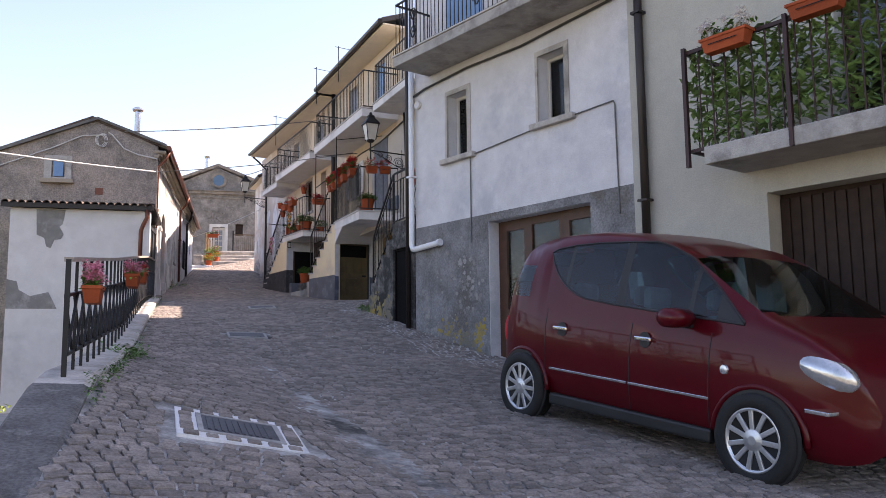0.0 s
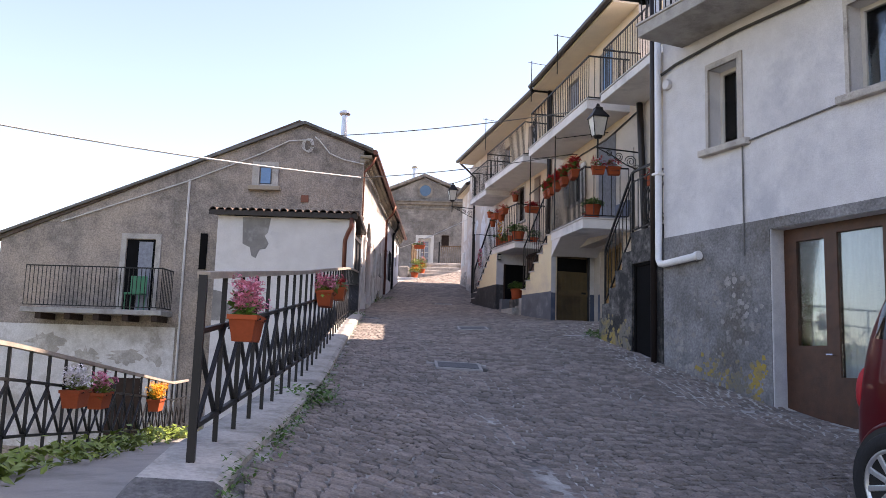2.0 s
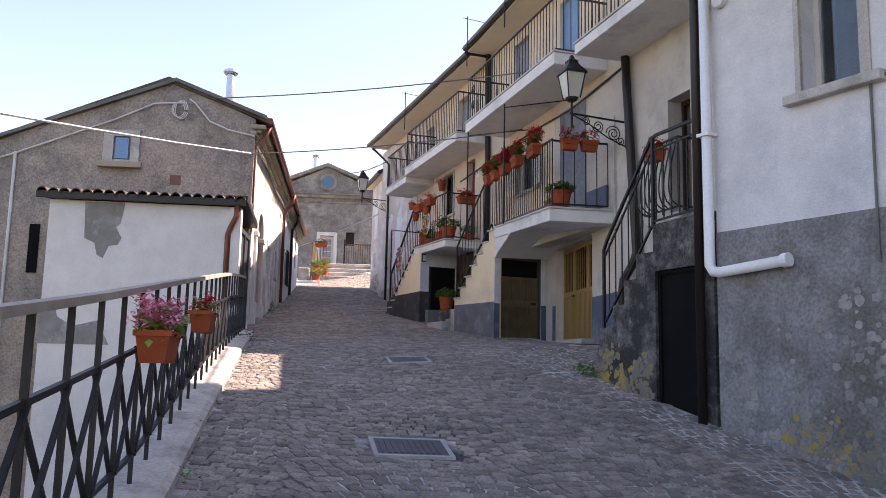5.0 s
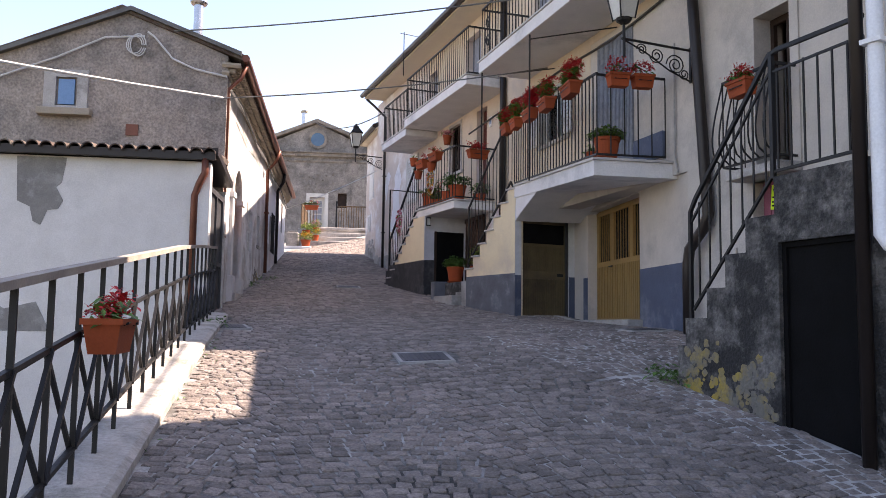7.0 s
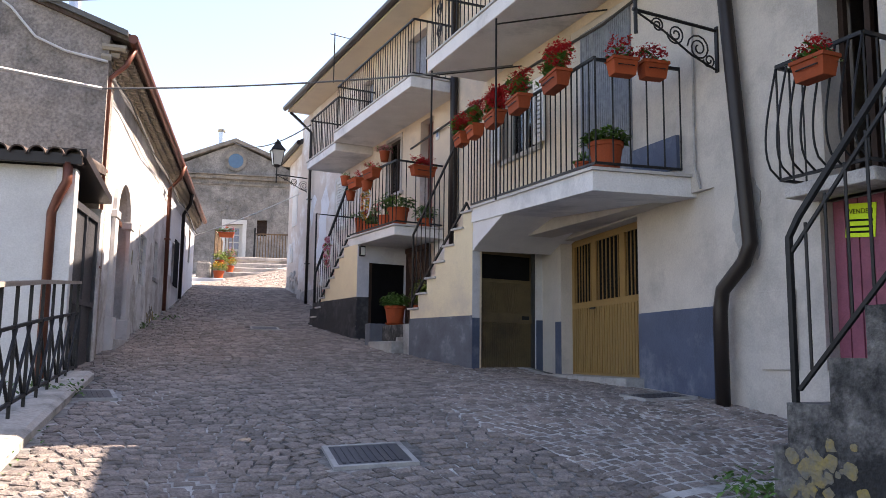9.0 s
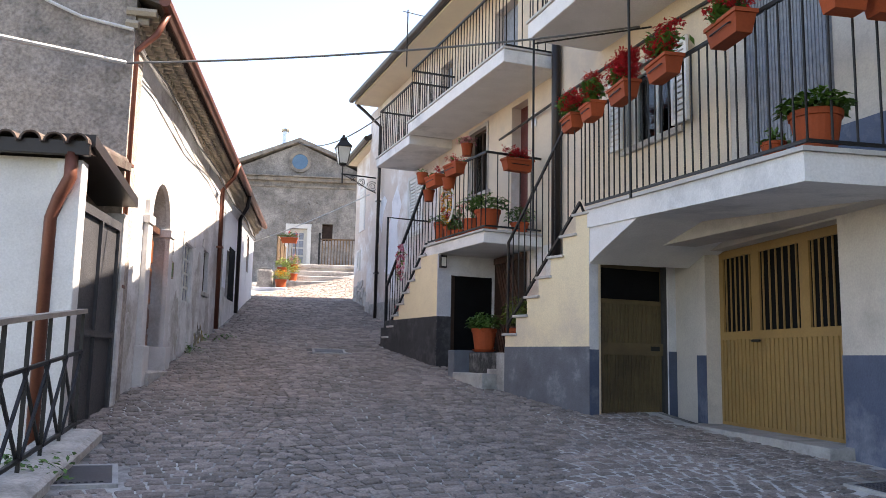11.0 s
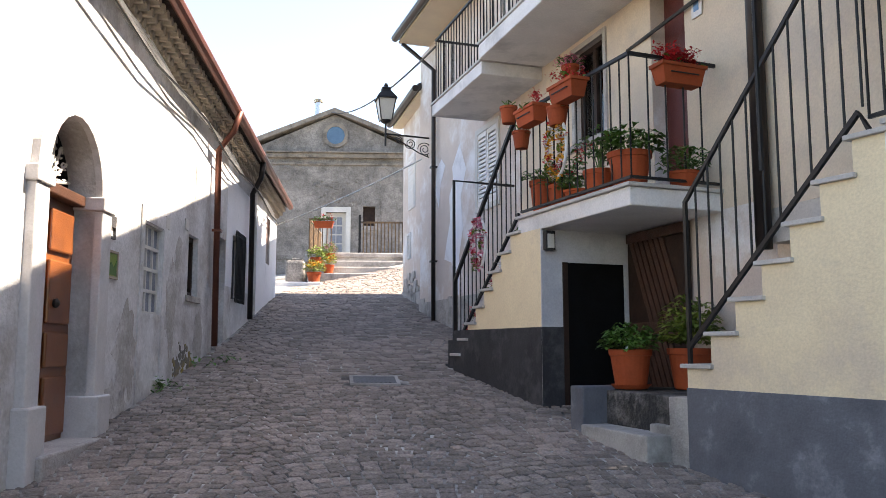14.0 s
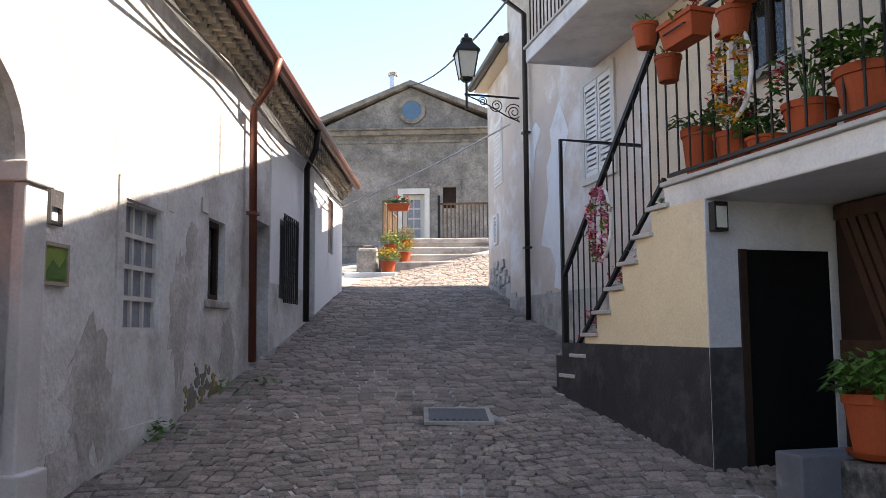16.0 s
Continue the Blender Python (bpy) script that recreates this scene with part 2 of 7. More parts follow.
M_KERB = surface("worn_pale_kerb", (0.54, 0.5, 0.455), (0.34, 0.315, 0.285), grain=0.4, stain=(0.24, 0.23, 0.2), stain_amount=0.4, stain_scale=2.2, bump=0.6, fine=40)
M_TAR = surface("gravelly_tar", (0.17, 0.165, 0.16), (0.085, 0.082, 0.08), rough=0.95, grain=0.8, fine=45, bump=1.0, stain=(0.24, 0.23, 0.22), stain_amount=0.35, stain_scale=2.5)
M_LANE = surface("lane_concrete", (0.34, 0.31, 0.28), (0.27, 0.25, 0.23), bump=0.5, stain=(0.2, 0.19, 0.17), stain_amount=0.4)
M_EARTH = surface("dry_grass_earth", (0.12, 0.12, 0.05), (0.09, 0.07, 0.04), rough=0.95, scale=0.8, fine=15)
M_LEAF = surface("green_leaf", (0.085, 0.19, 0.03), (0.05, 0.115, 0.02), rough=0.5, vary=0.3, island=True, bump=0.1)
M_LEAFY = surface("yellow_green_leaf", (0.2, 0.26, 0.04), (0.12, 0.18, 0.03), rough=0.5, vary=0.3, island=True, bump=0.1)
M_IVY = surface("ivy_screen_leaf", (0.17, 0.29, 0.1), (0.1, 0.18, 0.06), rough=0.45, vary=0.4, island=True, bump=0.1)
M_RED = surface("red_petal", (0.55, 0.02, 0.03), (0.4, 0.015, 0.02), rough=0.6, vary=0.3, island=True, bump=0)
M_PINKP = surface("pink_petal", (0.7, 0.28, 0.36), (0.6, 0.16, 0.28), rough=0.6, vary=0.3, island=True, bump=0)
M_ORANGE = surface("orange_petal", (0.75, 0.25, 0.02), (0.7, 0.4, 0.03), rough=0.6, vary=0.3, island=True, bump=0)
M_WHITEP = surface("white_petal", (0.75, 0.73, 0.72), (0.7, 0.62, 0.66), rough=0.6, vary=0.2, island=True, bump=0)
M_SOIL = surface("potting_soil", (0.04, 0.03, 0.02), (0.025, 0.02, 0.015), rough=0.95)
M_MANHOLE = surface("cast_iron_cover", (0.075, 0.075, 0.085), (0.05, 0.05, 0.057), rough=0.55, metal=0.4, bump=0.2)
M_PAINT = surface("car_dark_red_paint", (0.085, 0.003, 0.007), (0.07, 0.002, 0.005), rough=0.28, coat=0.3, bump=0.0, metal=0.0, spec=0.1, fine=900, grain=0.15)
M_TYRE = surface("tyre_rubber", (0.016, 0.016, 0.017), (0.01, 0.01, 0.01), rough=0.8)
M_RIM = surface("alloy_rim", (0.6, 0.61, 0.62), (0.5, 0.51, 0.52), rough=0.3, metal=0.8, bump=0.02)
M_CHROME = surface("chrome_trim", (0.75, 0.75, 0.76), (0.7, 0.7, 0.7), rough=0.15, metal=1.0, bump=0)
M_CARBLACK = surface("black_car_plastic", (0.018, 0.018, 0.019), (0.012, 0.012, 0.012), rough=0.5, bump=0.03)
M_LAMPGLASS = surface("milky_lamp_glass", (0.6, 0.58, 0.52), (0.5, 0.48, 0.43), rough=0.3, bump=0)
M_SIGN = surface("fluorescent_yellow_paper", (0.62, 0.85, 0.03), (0.58, 0.8, 0.03), rough=0.7, bump=0)
M_PLASTIC_GREEN = surface("green_plastic", (0.03, 0.22, 0.12), (0.025, 0.18, 0.1), rough=0.4, bump=0)
M_GLASS = glassy("window_glass", (0.8, 0.85, 0.86))
M_CARGLASS = glassy("tinted_car_glass", (0.42, 0.6, 0.65), ior=1.55)
M_HEADLAMP = surface("clear_headlamp", (0.6, 0.62, 0.64), (0.4, 0.42, 0.44), rough=0.12, metal=0.7, coat=1.0, scale=9, bump=0.1)


# ---- mesh helpers ----
def fr(p, h, z=0.0):
    """Frame of a wall: X along the heading h (degrees from +y towards +x), Y to its left, Z up."""
    return Matrix.Translation((p[0], p[1], z)) @ Matrix.Rotation(radians(90 - h), 4, "Z")


def root(name, m, label, category, group="", kind=""):
    ob = new(name)
    ob.matrix_world = m
    ob.empty_display_size = 0.1
    return tagged(ob, label, category, group, kind)


def part(name, bm, material, parent=None, label="", smooth=False):
    me = bpy.data.meshes.new(name)
    bm.normal_update()
    bm.to_mesh(me)
    bm.free()
    me.materials.append(material)
    if smooth:
        me.polygons.foreach_set("use_smooth", [True] * len(me.polygons))
    ob = new(name, me)
    ob.parent = parent
    return tagged(ob, label)


def again(ob, loc=(0, 0, 0), rot=(0, 0, 0), scale=(1, 1, 1), parent=None):
    """The same mesh again as an object of its own."""
    o = new(ob.name.split(".")[0], ob.data)
    o.parent = parent or ob.parent
    o.location, o.rotation_euler, o.scale = loc, rot, scale
    return o


def bx(bm, x0, x1, y0, y1, z0, z1):
    v = [bm.verts.new((x, y, z)) for x in (x0, x1) for y in (y0, y1) for z in (z0, z1)]
    for f in ((0, 1, 3, 2), (4, 6, 7, 5), (0, 4, 5, 1), (2, 3, 7, 6), (0, 2, 6, 4), (1, 5, 7, 3)):
        bm.faces.new([v[i] for i in f])
    return v


def box(x0, x1, y0, y1, z0, z1, bevel=0.0):
    bm = bmesh.new()
    bx(bm, min(x0, x1), max(x0, x1), min(y0, y1), max(y0, y1), min(z0, z1), max(z0, z1))
    if bevel:
        bmesh.ops.bevel(bm, geom=bm.edges[:], offset=bevel, segments=2, affect="EDGES", profile=0.5)
    return bm


def prism(pts, y0, y1, bm=None):
    """A polygon in the XZ plane, drawn out along Y."""
    bm = bm or bmesh.new()
    a = [bm.verts.new((x, y0, z)) for x, z in pts]
    b = [bm.verts.new((x, y1, z)) for x, z in pts]
    bm.faces.new(a)
    bm.faces.new(b[::-1])
    k = len(pts)
    for i in range(k):
        bm.faces.new((a[i], b[i], b[(i + 1) % k], a[(i + 1) % k]))
    bmesh.ops.recalc_face_normals(bm, faces=bm.faces[:])
    return bm


def tube(pts, r, n=8, bm=None, square=False):
    """A round (or square) bar along a line of points."""
    bm = bm or bmesh.new()
    pts = [Vector(p) for p in pts]
    rings = []
    u = None
    for i, p in enumerate(pts):
        d = (pts[min(i + 1, len(pts) - 1)] - pts[max(i - 1, 0)]).normalized()
        if u is not None and (u - d * u.dot(d)).length > 0.2:
            u = (u - d * u.dot(d)).normalized()
        else:
            u = d.cross(Vector((0, 0, 1)) if abs(d.z) < 0.95 else Vector((1, 0, 0))).normalized()
        w = u.cross(d)
        k = 4 if square else n
        o = math.pi / 4 if square else 0
        q = r * (1.414 if square else 1)
        rings.append([bm.verts.new(p + q * (math.cos(o + 2 * math.pi * j / k) * u + math.sin(o + 2 * math.pi * j / k) * w)) for j in range(k)])
    k = len(rings[0])
    for a, b in zip(rings, rings[1:]):
        for j in range(k):
            bm.faces.new((a[j], a[(j + 1) % k], b[(j + 1) % k], b[j]))
    bm.faces.new(rings[0][::-1])
    bm.faces.new(rings[-1])
    return bm


def lathe(profile, n=20, bm=None, origin=(0, 0, 0)):
    bm = bm or bmesh.new()
    rings = []
    for r, z in profile:
        rings.append([bm.verts.new((origin[0] + r * math.cos(2 * math.pi * j / n), origin[1] + r * math.sin(2 * math.pi * j / n), origin[2] + z)) for j in range(n)])
    for a, b in zip(rings, rings[1:]):
        for j in range(n):
            bm.faces.new((a[j], a[(j + 1) % n], b[(j + 1) % n], b[j]))
    bm.faces.new(rings[0][::-1])
    bm.faces.new(rings[-1])
    return bm


def holed(x0, x1, z0, z1, y0, y1, holes=(), bm=None):
    """A wall slab in the XZ plane with rectangular openings (x0, x1, z0, z1) through it, as one closed mesh."""
    bm = bm or bmesh.new()
    xs = sorted({x0, x1, *[min(max(v, x0), x1) for h in holes for v in h[:2]]})
    zs = sorted({z0, z1, *[min(max(v, z0), z1) for h in holes for v in h[2:]]})
    nx, nz = len(xs) - 1, len(zs) - 1
    solid = {(i, k) for i in range(nx) for k in range(nz) if not any(h[0] < (xs[i] + xs[i + 1]) / 2 < h[1] and h[2] < (zs[k] + zs[k + 1]) / 2 < h[3] for h in holes)}
    seen = {}

    def v(i, y, k):
        if (i, y, k) not in seen:
            seen[i, y, k] = bm.verts.new((xs[i], y, zs[k]))
        return seen[i, y, k]

    for i, k in solid:
        bm.faces.new((v(i, y0, k), v(i + 1, y0, k), v(i + 1, y0, k + 1), v(i, y0, k + 1)))
        bm.faces.new((v(i, y1, k), v(i, y1, k + 1), v(i + 1, y1, k + 1), v(i + 1, y1, k)))
        if (i - 1, k) not in solid:
            bm.faces.new((v(i, y0, k), v(i, y0, k + 1), v(i, y1, k + 1), v(i, y1, k)))
        if (i + 1, k) not in solid:
            bm.faces.new((v(i + 1, y0, k), v(i + 1, y1, k), v(i + 1, y1, k + 1), v(i + 1, y0, k + 1)))
        if (i, k - 1) not in solid:
            bm.faces.new((v(i, y0, k), v(i, y1, k), v(i + 1, y1, k), v(i + 1, y0, k)))
        if (i, k + 1) not in solid:
            bm.faces.new((v(i, y0, k + 1), v(i + 1, y0, k + 1), v(i + 1, y1, k + 1), v(i, y1, k + 1)))
    return bm


def leaves(bm, centre, spread, count, size, rnd, flat=0.0):
    """Loose small leaves or petals round a centre."""
    for _ in range(count):
        p = Vector(centre) + Vector((rnd.gauss(0, spread[0]), rnd.gauss(0, spread[1]), rnd.gauss(0, spread[2])))
        a, t, s = rnd.uniform(0, 6.28), rnd.uniform(-0.9, 0.9) * (1 - flat), size * rnd.uniform(0.6, 1.3)
        u = Vector((math.cos(a), math.sin(a), math.sin(t)))
        w = Vector((-math.sin(a), math.cos(a), rnd.uniform(-0.5, 0.5)))
        v = [bm.verts.new(p + q) for q in (-u * s, w * s * 0.5 + Vector((0, 0, 0.15 * s)), u * s, -w * s * 0.5 + Vector((0, 0, 0.15 * s)))]
        bm.faces.new(v)
    return bm


def frame_window(parent, x0, x1, z0, z1, y, out, trim=0.0, material=M_FRAME, trim_material=M_STONE, curtain=False, sill=0.1, bars=1, dark=True):
    """A window set into a wall: frame with a mullion, panes, stone trim and sill. out: +1 or -1, the side of the street along Y."""
    w = 0.05
    bm = bmesh.new()
    ya, yb = sorted((y - out * 0.06, y - out * 0.12))
    for a, b, c, d in ((x0, x0 + w, z0, z1), (x1 - w, x1, z0, z1), (x0 + w, x1 - w, z0, z0 + w), (x0 + w, x1 - w, z1 - w, z1)):
        bx(bm, a, b, ya, yb, c, d)
    for i in range(bars):
        xm = x0 + (x1 - x0) * (i + 1) / (bars + 1)
        bx(bm, xm - 0.03, xm + 0.03, ya, yb, z0 + w, z1 - w)
    win = part("window", bm, material, parent)
    edges = [x0 + w] + [x0 + (x1 - x0) * (i + 1) / (bars + 1) for i in range(bars)] + [x1 - w]
    for a, b in zip(edges, edges[1:]):
        g = part("pane", box(a + 0.01, b - 0.01, y - out * 0.085, y - out * 0.093, z0 + w, z1 - w), M_GLASS, win)
        g.visible_shadow = False
        if curtain:
            cb = bmesh.new()
            k = 10
            pts = [(a + 0.02 + (b - a - 0.04) * i / k, y - out * (0.17 + 0.015 * (i % 2))) for i in range(k + 1)]
            for (p, q), (r, s) in zip(pts, pts[1:]):
                cb.faces.new([cb.verts.new(v) for v in ((p, q, z0 + w), (r, s, z0 + w), (r, s, z1 - w), (p, q, z1 - w))])
            part("curtain", cb, M_CURTAIN, win)
    if trim:
        tb = bmesh.new()
        ya, yb = sorted((y + out * 0.025, y - out * 0.02))
        for a, b, c, d in ((x0 - trim, x0, z0 - 0.0, z1 + trim), (x1, x1 + trim, z0, z1 + trim), (x0, x1, z1, z1 + trim)):
            bx(tb, a, b, ya, yb, c, d)
        part("trim", tb, trim_material, win)
    if sill:
        ya, yb = sorted((y + out * sill, y - out * 0.05))
        part("sill", box(x0 - trim - 0.08, x1 + trim + 0.08, ya, yb, z0 - 0.07, z0, 0.01), trim_material, win)
    return win


def railing(parent, a, b, height, gap=0.11, r=0.008, material=M_IRON, name="railing", foot=0.06, belly=0.0, out=1, top_r=0.014):
    """A balcony railing between two foot points: rails and every bar a mesh of its own."""
    a, b = Vector(a), Vector(b)
    d = b - a
    rail = part(name, tube([a + Vector((0, 0, height)), b + Vector((0, 0, height))], top_r, square=True), material, parent)
    part("bottom_rail", tube([a + Vector((0, 0, foot)), b + Vector((0, 0, foot))], top_r * 0.8, square=True), material, rail)
    k = max(2, int(d.length / gap))
    if belly:
        side = Vector((0, 0, 1)).cross(d).normalized() * out
        pts = [Vector((0, 0, foot + (height - foot) * f)) + side * belly * math.sin(math.pi * f**0.55) for f in wide(0, 1, 12)]
    else:
        pts = [(0, 0, foot), (0, 0, height)]
    first = None
    for i in range(k + 1):
        p = a + d * i / k
        if first is None:
            first = part("bar", tube(pts, r, 6), material, rail)
            first.location = p
        else:
            again(first, p, parent=rail)
    return rail


# ---- ground ----
PROFILE = ((-40, -5.0), (-10, -1.0), (0, 0.36), (4.4, 0.92), (7.9, 1.31), (11.1, 1.72), (13.6, 2.13), (16.9, 2.62), (18.9, 2.86), (21.3, 3.08), (23.5, 3.32), (26, 3.66), (28.2, 3.95), (31.5, 4.5), (34.6, 5.12), (35.4, 5.22), (38.5, 5.66), (44, 6.2), (60, 8.0), (120, 9.0))
RIGHT = ((-40, -0.1), (7, -0.1), (11.7, -0.15), (14, 0.03), (16.5, 0.16), (18.4, 0.17), (21.7, 0.02), (30, 0.0), (35.2, -0.03), (36.2, 0.2), (38.5, 0.75), (120, 0.8))
LEFT = ((-40, 0.0), (3, 0.08), (6.8, 0.42), (9, 0.3), (12, 0.14), (16, 0.06), (23, 0.0), (120, 0.0))


def smooth_lerp(table, y):
    ys = [p[0] for p in table]
    return float(np.interp(y, ys, [p[1] for p in table]))


def street_z(x, y):
    z = sum(smooth_lerp(PROFILE, y + o) for o in (-0.8, 0, 0.8)) / 3
    mid = 2.6 if y < 26 else 4.6
    if x > mid:
        z += smooth_lerp(RIGHT, y) * min((x - mid) / 3.4, 1.3)
    else:
        z += smooth_lerp(LEFT, y) * min((mid - x) / 1.8, 1.1)
    return z


def rail_x(y):
    return 0.48 + (y - 6.77) * math.tan(radians(5))


def lane_z(x, y):
    base = float(np.interp(y, (-20, 2, 4, 6.3, 9.5, 16, 23, 40), (-2.4, 0.5, 0.98, 1.4, 1.24, 0.86, 0.2, -0.6)))
    if x < -1.6:
        base -= min((-1.6 - x) * 1.2, 3.2) * min(max((y - 5) / 4, 0), 1)
    return base


def sheet(name, xs, ys, height, material, label, category, parent=None):
    bm = bmesh.new()
    v = [[bm.verts.new((x, y, height(x, y))) for x in xs] for y in ys]
    for r, q in zip(v, v[1:]):
        for i in range(len(xs) - 1):
            bm.faces.new((r[i], r[i + 1], q[i + 1], q[i]))
    return tagged(part(name, bm, material, parent, smooth=True), label, category, kind="structure")


def wide(a, b, n):
    return [a + (b - a) * i / n for i in range(n + 1)]


far_x = [-900, -300, -100, -50, -30] + wide(-20, 30, 40) + [50, 100, 300, 900]
far_y = [-900, -300, -100, -50] + wide(-20, 60, 60) + [90, 150, 300, 900]


def land_z(x, y):
    if x < max(rail_x(y), 1.5) and y < 36:
        return lane_z(x, y) - 0.25 - (0.12 * max(-6 - x, 0))
    return street_z(min(max(x, 0), 9), y) - 0.5 - 0.02 * max(abs(x) - 30, 0)


sheet("ground", far_x, far_y, land_z, M_EARTH, "dry earth and grass land falling away from the village", "ground")


def street_left(y):
    return rail_x(y) + 0.16 if y < 21.6 else 2.27 + (y - 25.37) * math.tan(radians(10)) - 0.1


def street_right(y):
    if y < 13.9:
        return 5.85 + (13.86 - y) * math.tan(radians(15.6))
    if y < 16.0:
        return 5.72
    if y < 24.2:
        return 7.25
    return 7.0 if y < 33 else 7.0 + (y - 33) * 0.8


# bed of the street: one sheet under the stones
rows_y = wide(-6, 60, 132)
bm = bmesh.new()
grid = []
for y in rows_y:
    a, b = street_left(y), street_right(y) + 0.3
    if y < 3:
        a -= (3 - y) * 0.6
    if y > 35:
        a -= (y - 35) * 1.5
    grid.append([bm.verts.new((a + (b - a) * i / 14, y, street_z(a + (b - a) * i / 14, y) - 0.007)) for i in range(15)])
for r, q in zip(grid, grid[1:]):
    for i in range(14):
        bm.faces.new((r[i], r[i + 1], q[i + 1], q[i]))
street = tagged(part("road", bm, M_JOINT, smooth=True), "steep grey cobbled village street with worn mortar joints", "road", kind="structure")

# lower lane beside the street
sheet("lane", wide(-4.2, 0.7, 12), wide(-4, 24, 40), lambda x, y: min(lane_z(x, y), street_z(1.0, y) - 0.05) + 0.0, M_LANE, "pale concrete lane dropping away below the railing", "lane")

# kerb and retaining wall under the railing
def kerb_run(name, ya, yb, n, material, label):
    bm = bmesh.new()
    for y0, y1 in zip(wide(ya, yb, n), wide(ya, yb, n)[1:]):
        pts = []
        for y in (y0, y1):
            x = rail_x(y)
            z = street_z(x + 0.3, y) - 0.1 * min(max((6.6 - y) / 2.0, 0), 1)
            pts.append([bm.verts.new(p) for p in ((x - 0.18, y, lane_z(0, y) - 0.4), (x - 0.18, y, z + 0.06), (x - 0.15, y, z + 0.09), (x + 0.16, y, z + 0.075), (x + 0.2, y, z + 0.05), (x + 0.2, y, z - 0.2))])
        for i in range(5):
            bm.faces.new((pts[0][i], pts[1][i], pts[1][i + 1], pts[0][i + 1]))
        if y0 == ya:
            bm.faces.new(pts[0])
    tagged(part(name, bm, material), label, "kerb", kind="structure")


kerb_run("kerb", 6.5, 21.5, 30, M_KERB, "worn pale concrete kerb carrying the iron railing")
kerb_run("kerb_ramp", 4.6, 6.5, 5, M_TAR, "dark gravelly tar strip running up to the kerb")


# ---- houses on the sunny and shaded sides ----
def shell(house, x0, x1, z0, z1, depth, out, material, thick=0.3, rise=0.35):
    """Back and end walls that close a house behind its front, up to the underside of its roof."""
    bm = bmesh.new()
    ya, yb = -out * depth, -out * (depth - thick)
    zb = z1 + rise * depth
    bx(bm, x0, x1, min(ya, yb), max(ya, yb), z0, zb - 0.02)
    back = part("back_wall", bm, material, house)
    for xa, xb in ((x0, x0 + thick), (x1 - thick, x1)):
        bm = prism([(-out * (depth - thick), z0), (-out * thick, z0), (-out * thick, z1 + rise * thick - 0.02), (-out * (depth - thick), zb - rise * thick - 0.02)], xa, xb)
        for v in bm.verts:
            v.co.x, v.co.y = v.co.y, v.co.x
        bmesh.ops.recalc_face_normals(bm, faces=bm.faces[:])
        part("end_wall", bm, material, house)
    return back


def pitched_roof(house, x0, x1, z, out, depth, over=0.45, rise=0.35, thick=0.12, name="roof", soffit=M_SOFFIT):
    """A single pitch from the eave upwards, with a soffit board and a gutter."""
    bm = bmesh.new()
    for dz, mat in ((0, 0),):
        ye, yb = out * over, -out * depth
        ze, zb = z, z + rise * (depth + over)
        v = [bm.verts.new(p) for p in ((x0, ye, ze), (x1, ye, ze), (x1, yb, zb), (x0, yb, zb), (x0, ye, ze + thick), (x1, ye, ze + thick), (x1, yb, zb + thick), (x0, yb, zb + thick))]
        for f in ((0, 1, 2, 3), (4, 7, 6, 5), (0, 4, 5, 1), (1, 5, 6, 2), (2, 6, 7, 3), (3, 7, 4, 0)):
            bm.faces.new([v[i] for i in f])
    bmesh.ops.recalc_face_normals(bm, faces=bm.faces[:])
    roof = part(name, bm, M_ROOF, house)
    ya, yb = sorted((out * (over - 0.03), 0.0))
    part("soffit", box(x0, x1, ya, yb, z - 0.05, z - 0.012), soffit, house)
    part("gutter", tube([(x0, out * (over + 0.04), z + 0.03), (x1, out * (over + 0.04), z + 0.03)], 0.065, 10), M_DKPIPE, house, "dark metal gutter")
    return roof


def balcony(house, x0, x1, y0, y1, z, thick, height, ends=(True, True), gap=0.11, material=M_IRON, slab_material=M_SLAB, scrolls=()):
    """Slab with a small drip edge and its railings; y0 at the wall, y1 the street edge."""
    ya, yb = sorted((y0, y1))
    slab = part("balcony_slab", box(x0, x1, ya, yb, z - thick, z, 0.012), slab_material, house)
    part("slab_edge", box(x0 - 0.02, x1 + 0.02, ya, yb + 0.02 if y1 > y0 else yb, z, z + 0.03, 0.006), M_MARBLE, house)
    s = 0.05 if y1 > y0 else -0.05
    railing(house, (x0 + 0.03, y1 - s, z), (x1 - 0.03, y1 - s, z), height, gap, material=material)
    if ends[0]:
        railing(house, (x0 + 0.03, y0, z), (x0 + 0.03, y1 - s, z), height, gap, material=material)
    if ends[1]:
        railing(house, (x1 - 0.03, y0, z), (x1 - 0.03, y1 - s, z), height, gap, material=material)
    for x in scrolls:
        bm = bmesh.new()
        for k in (-1, 1):
            for zc in (0.3, 0.62):
                pts = [(x + k * (0.09 - 0.08 * i / 16) * math.cos(i * 0.55), y1 - s, z + zc + (0.13 - 0.1 * i / 16) * math.sin(i * 0.55)) for i in range(17)]
                tube(pts, 0.008, 6, bm)
        part("scroll_panel", bm, material, house)
    return slab


def drainpipe(house, pts, r, material, name="drainpipe", clamps=()):
    p = part(name, tube(pts, r, 12), material, house, smooth=True)
    for c in clamps:
        part("clamp", box(c[0] - r - 0.02, c[0] + r + 0.02, c[1] - r - 0.015, c[1] + r + 0.015, c[2] - 0.015, c[2] + 0.015), material, p)
    return p


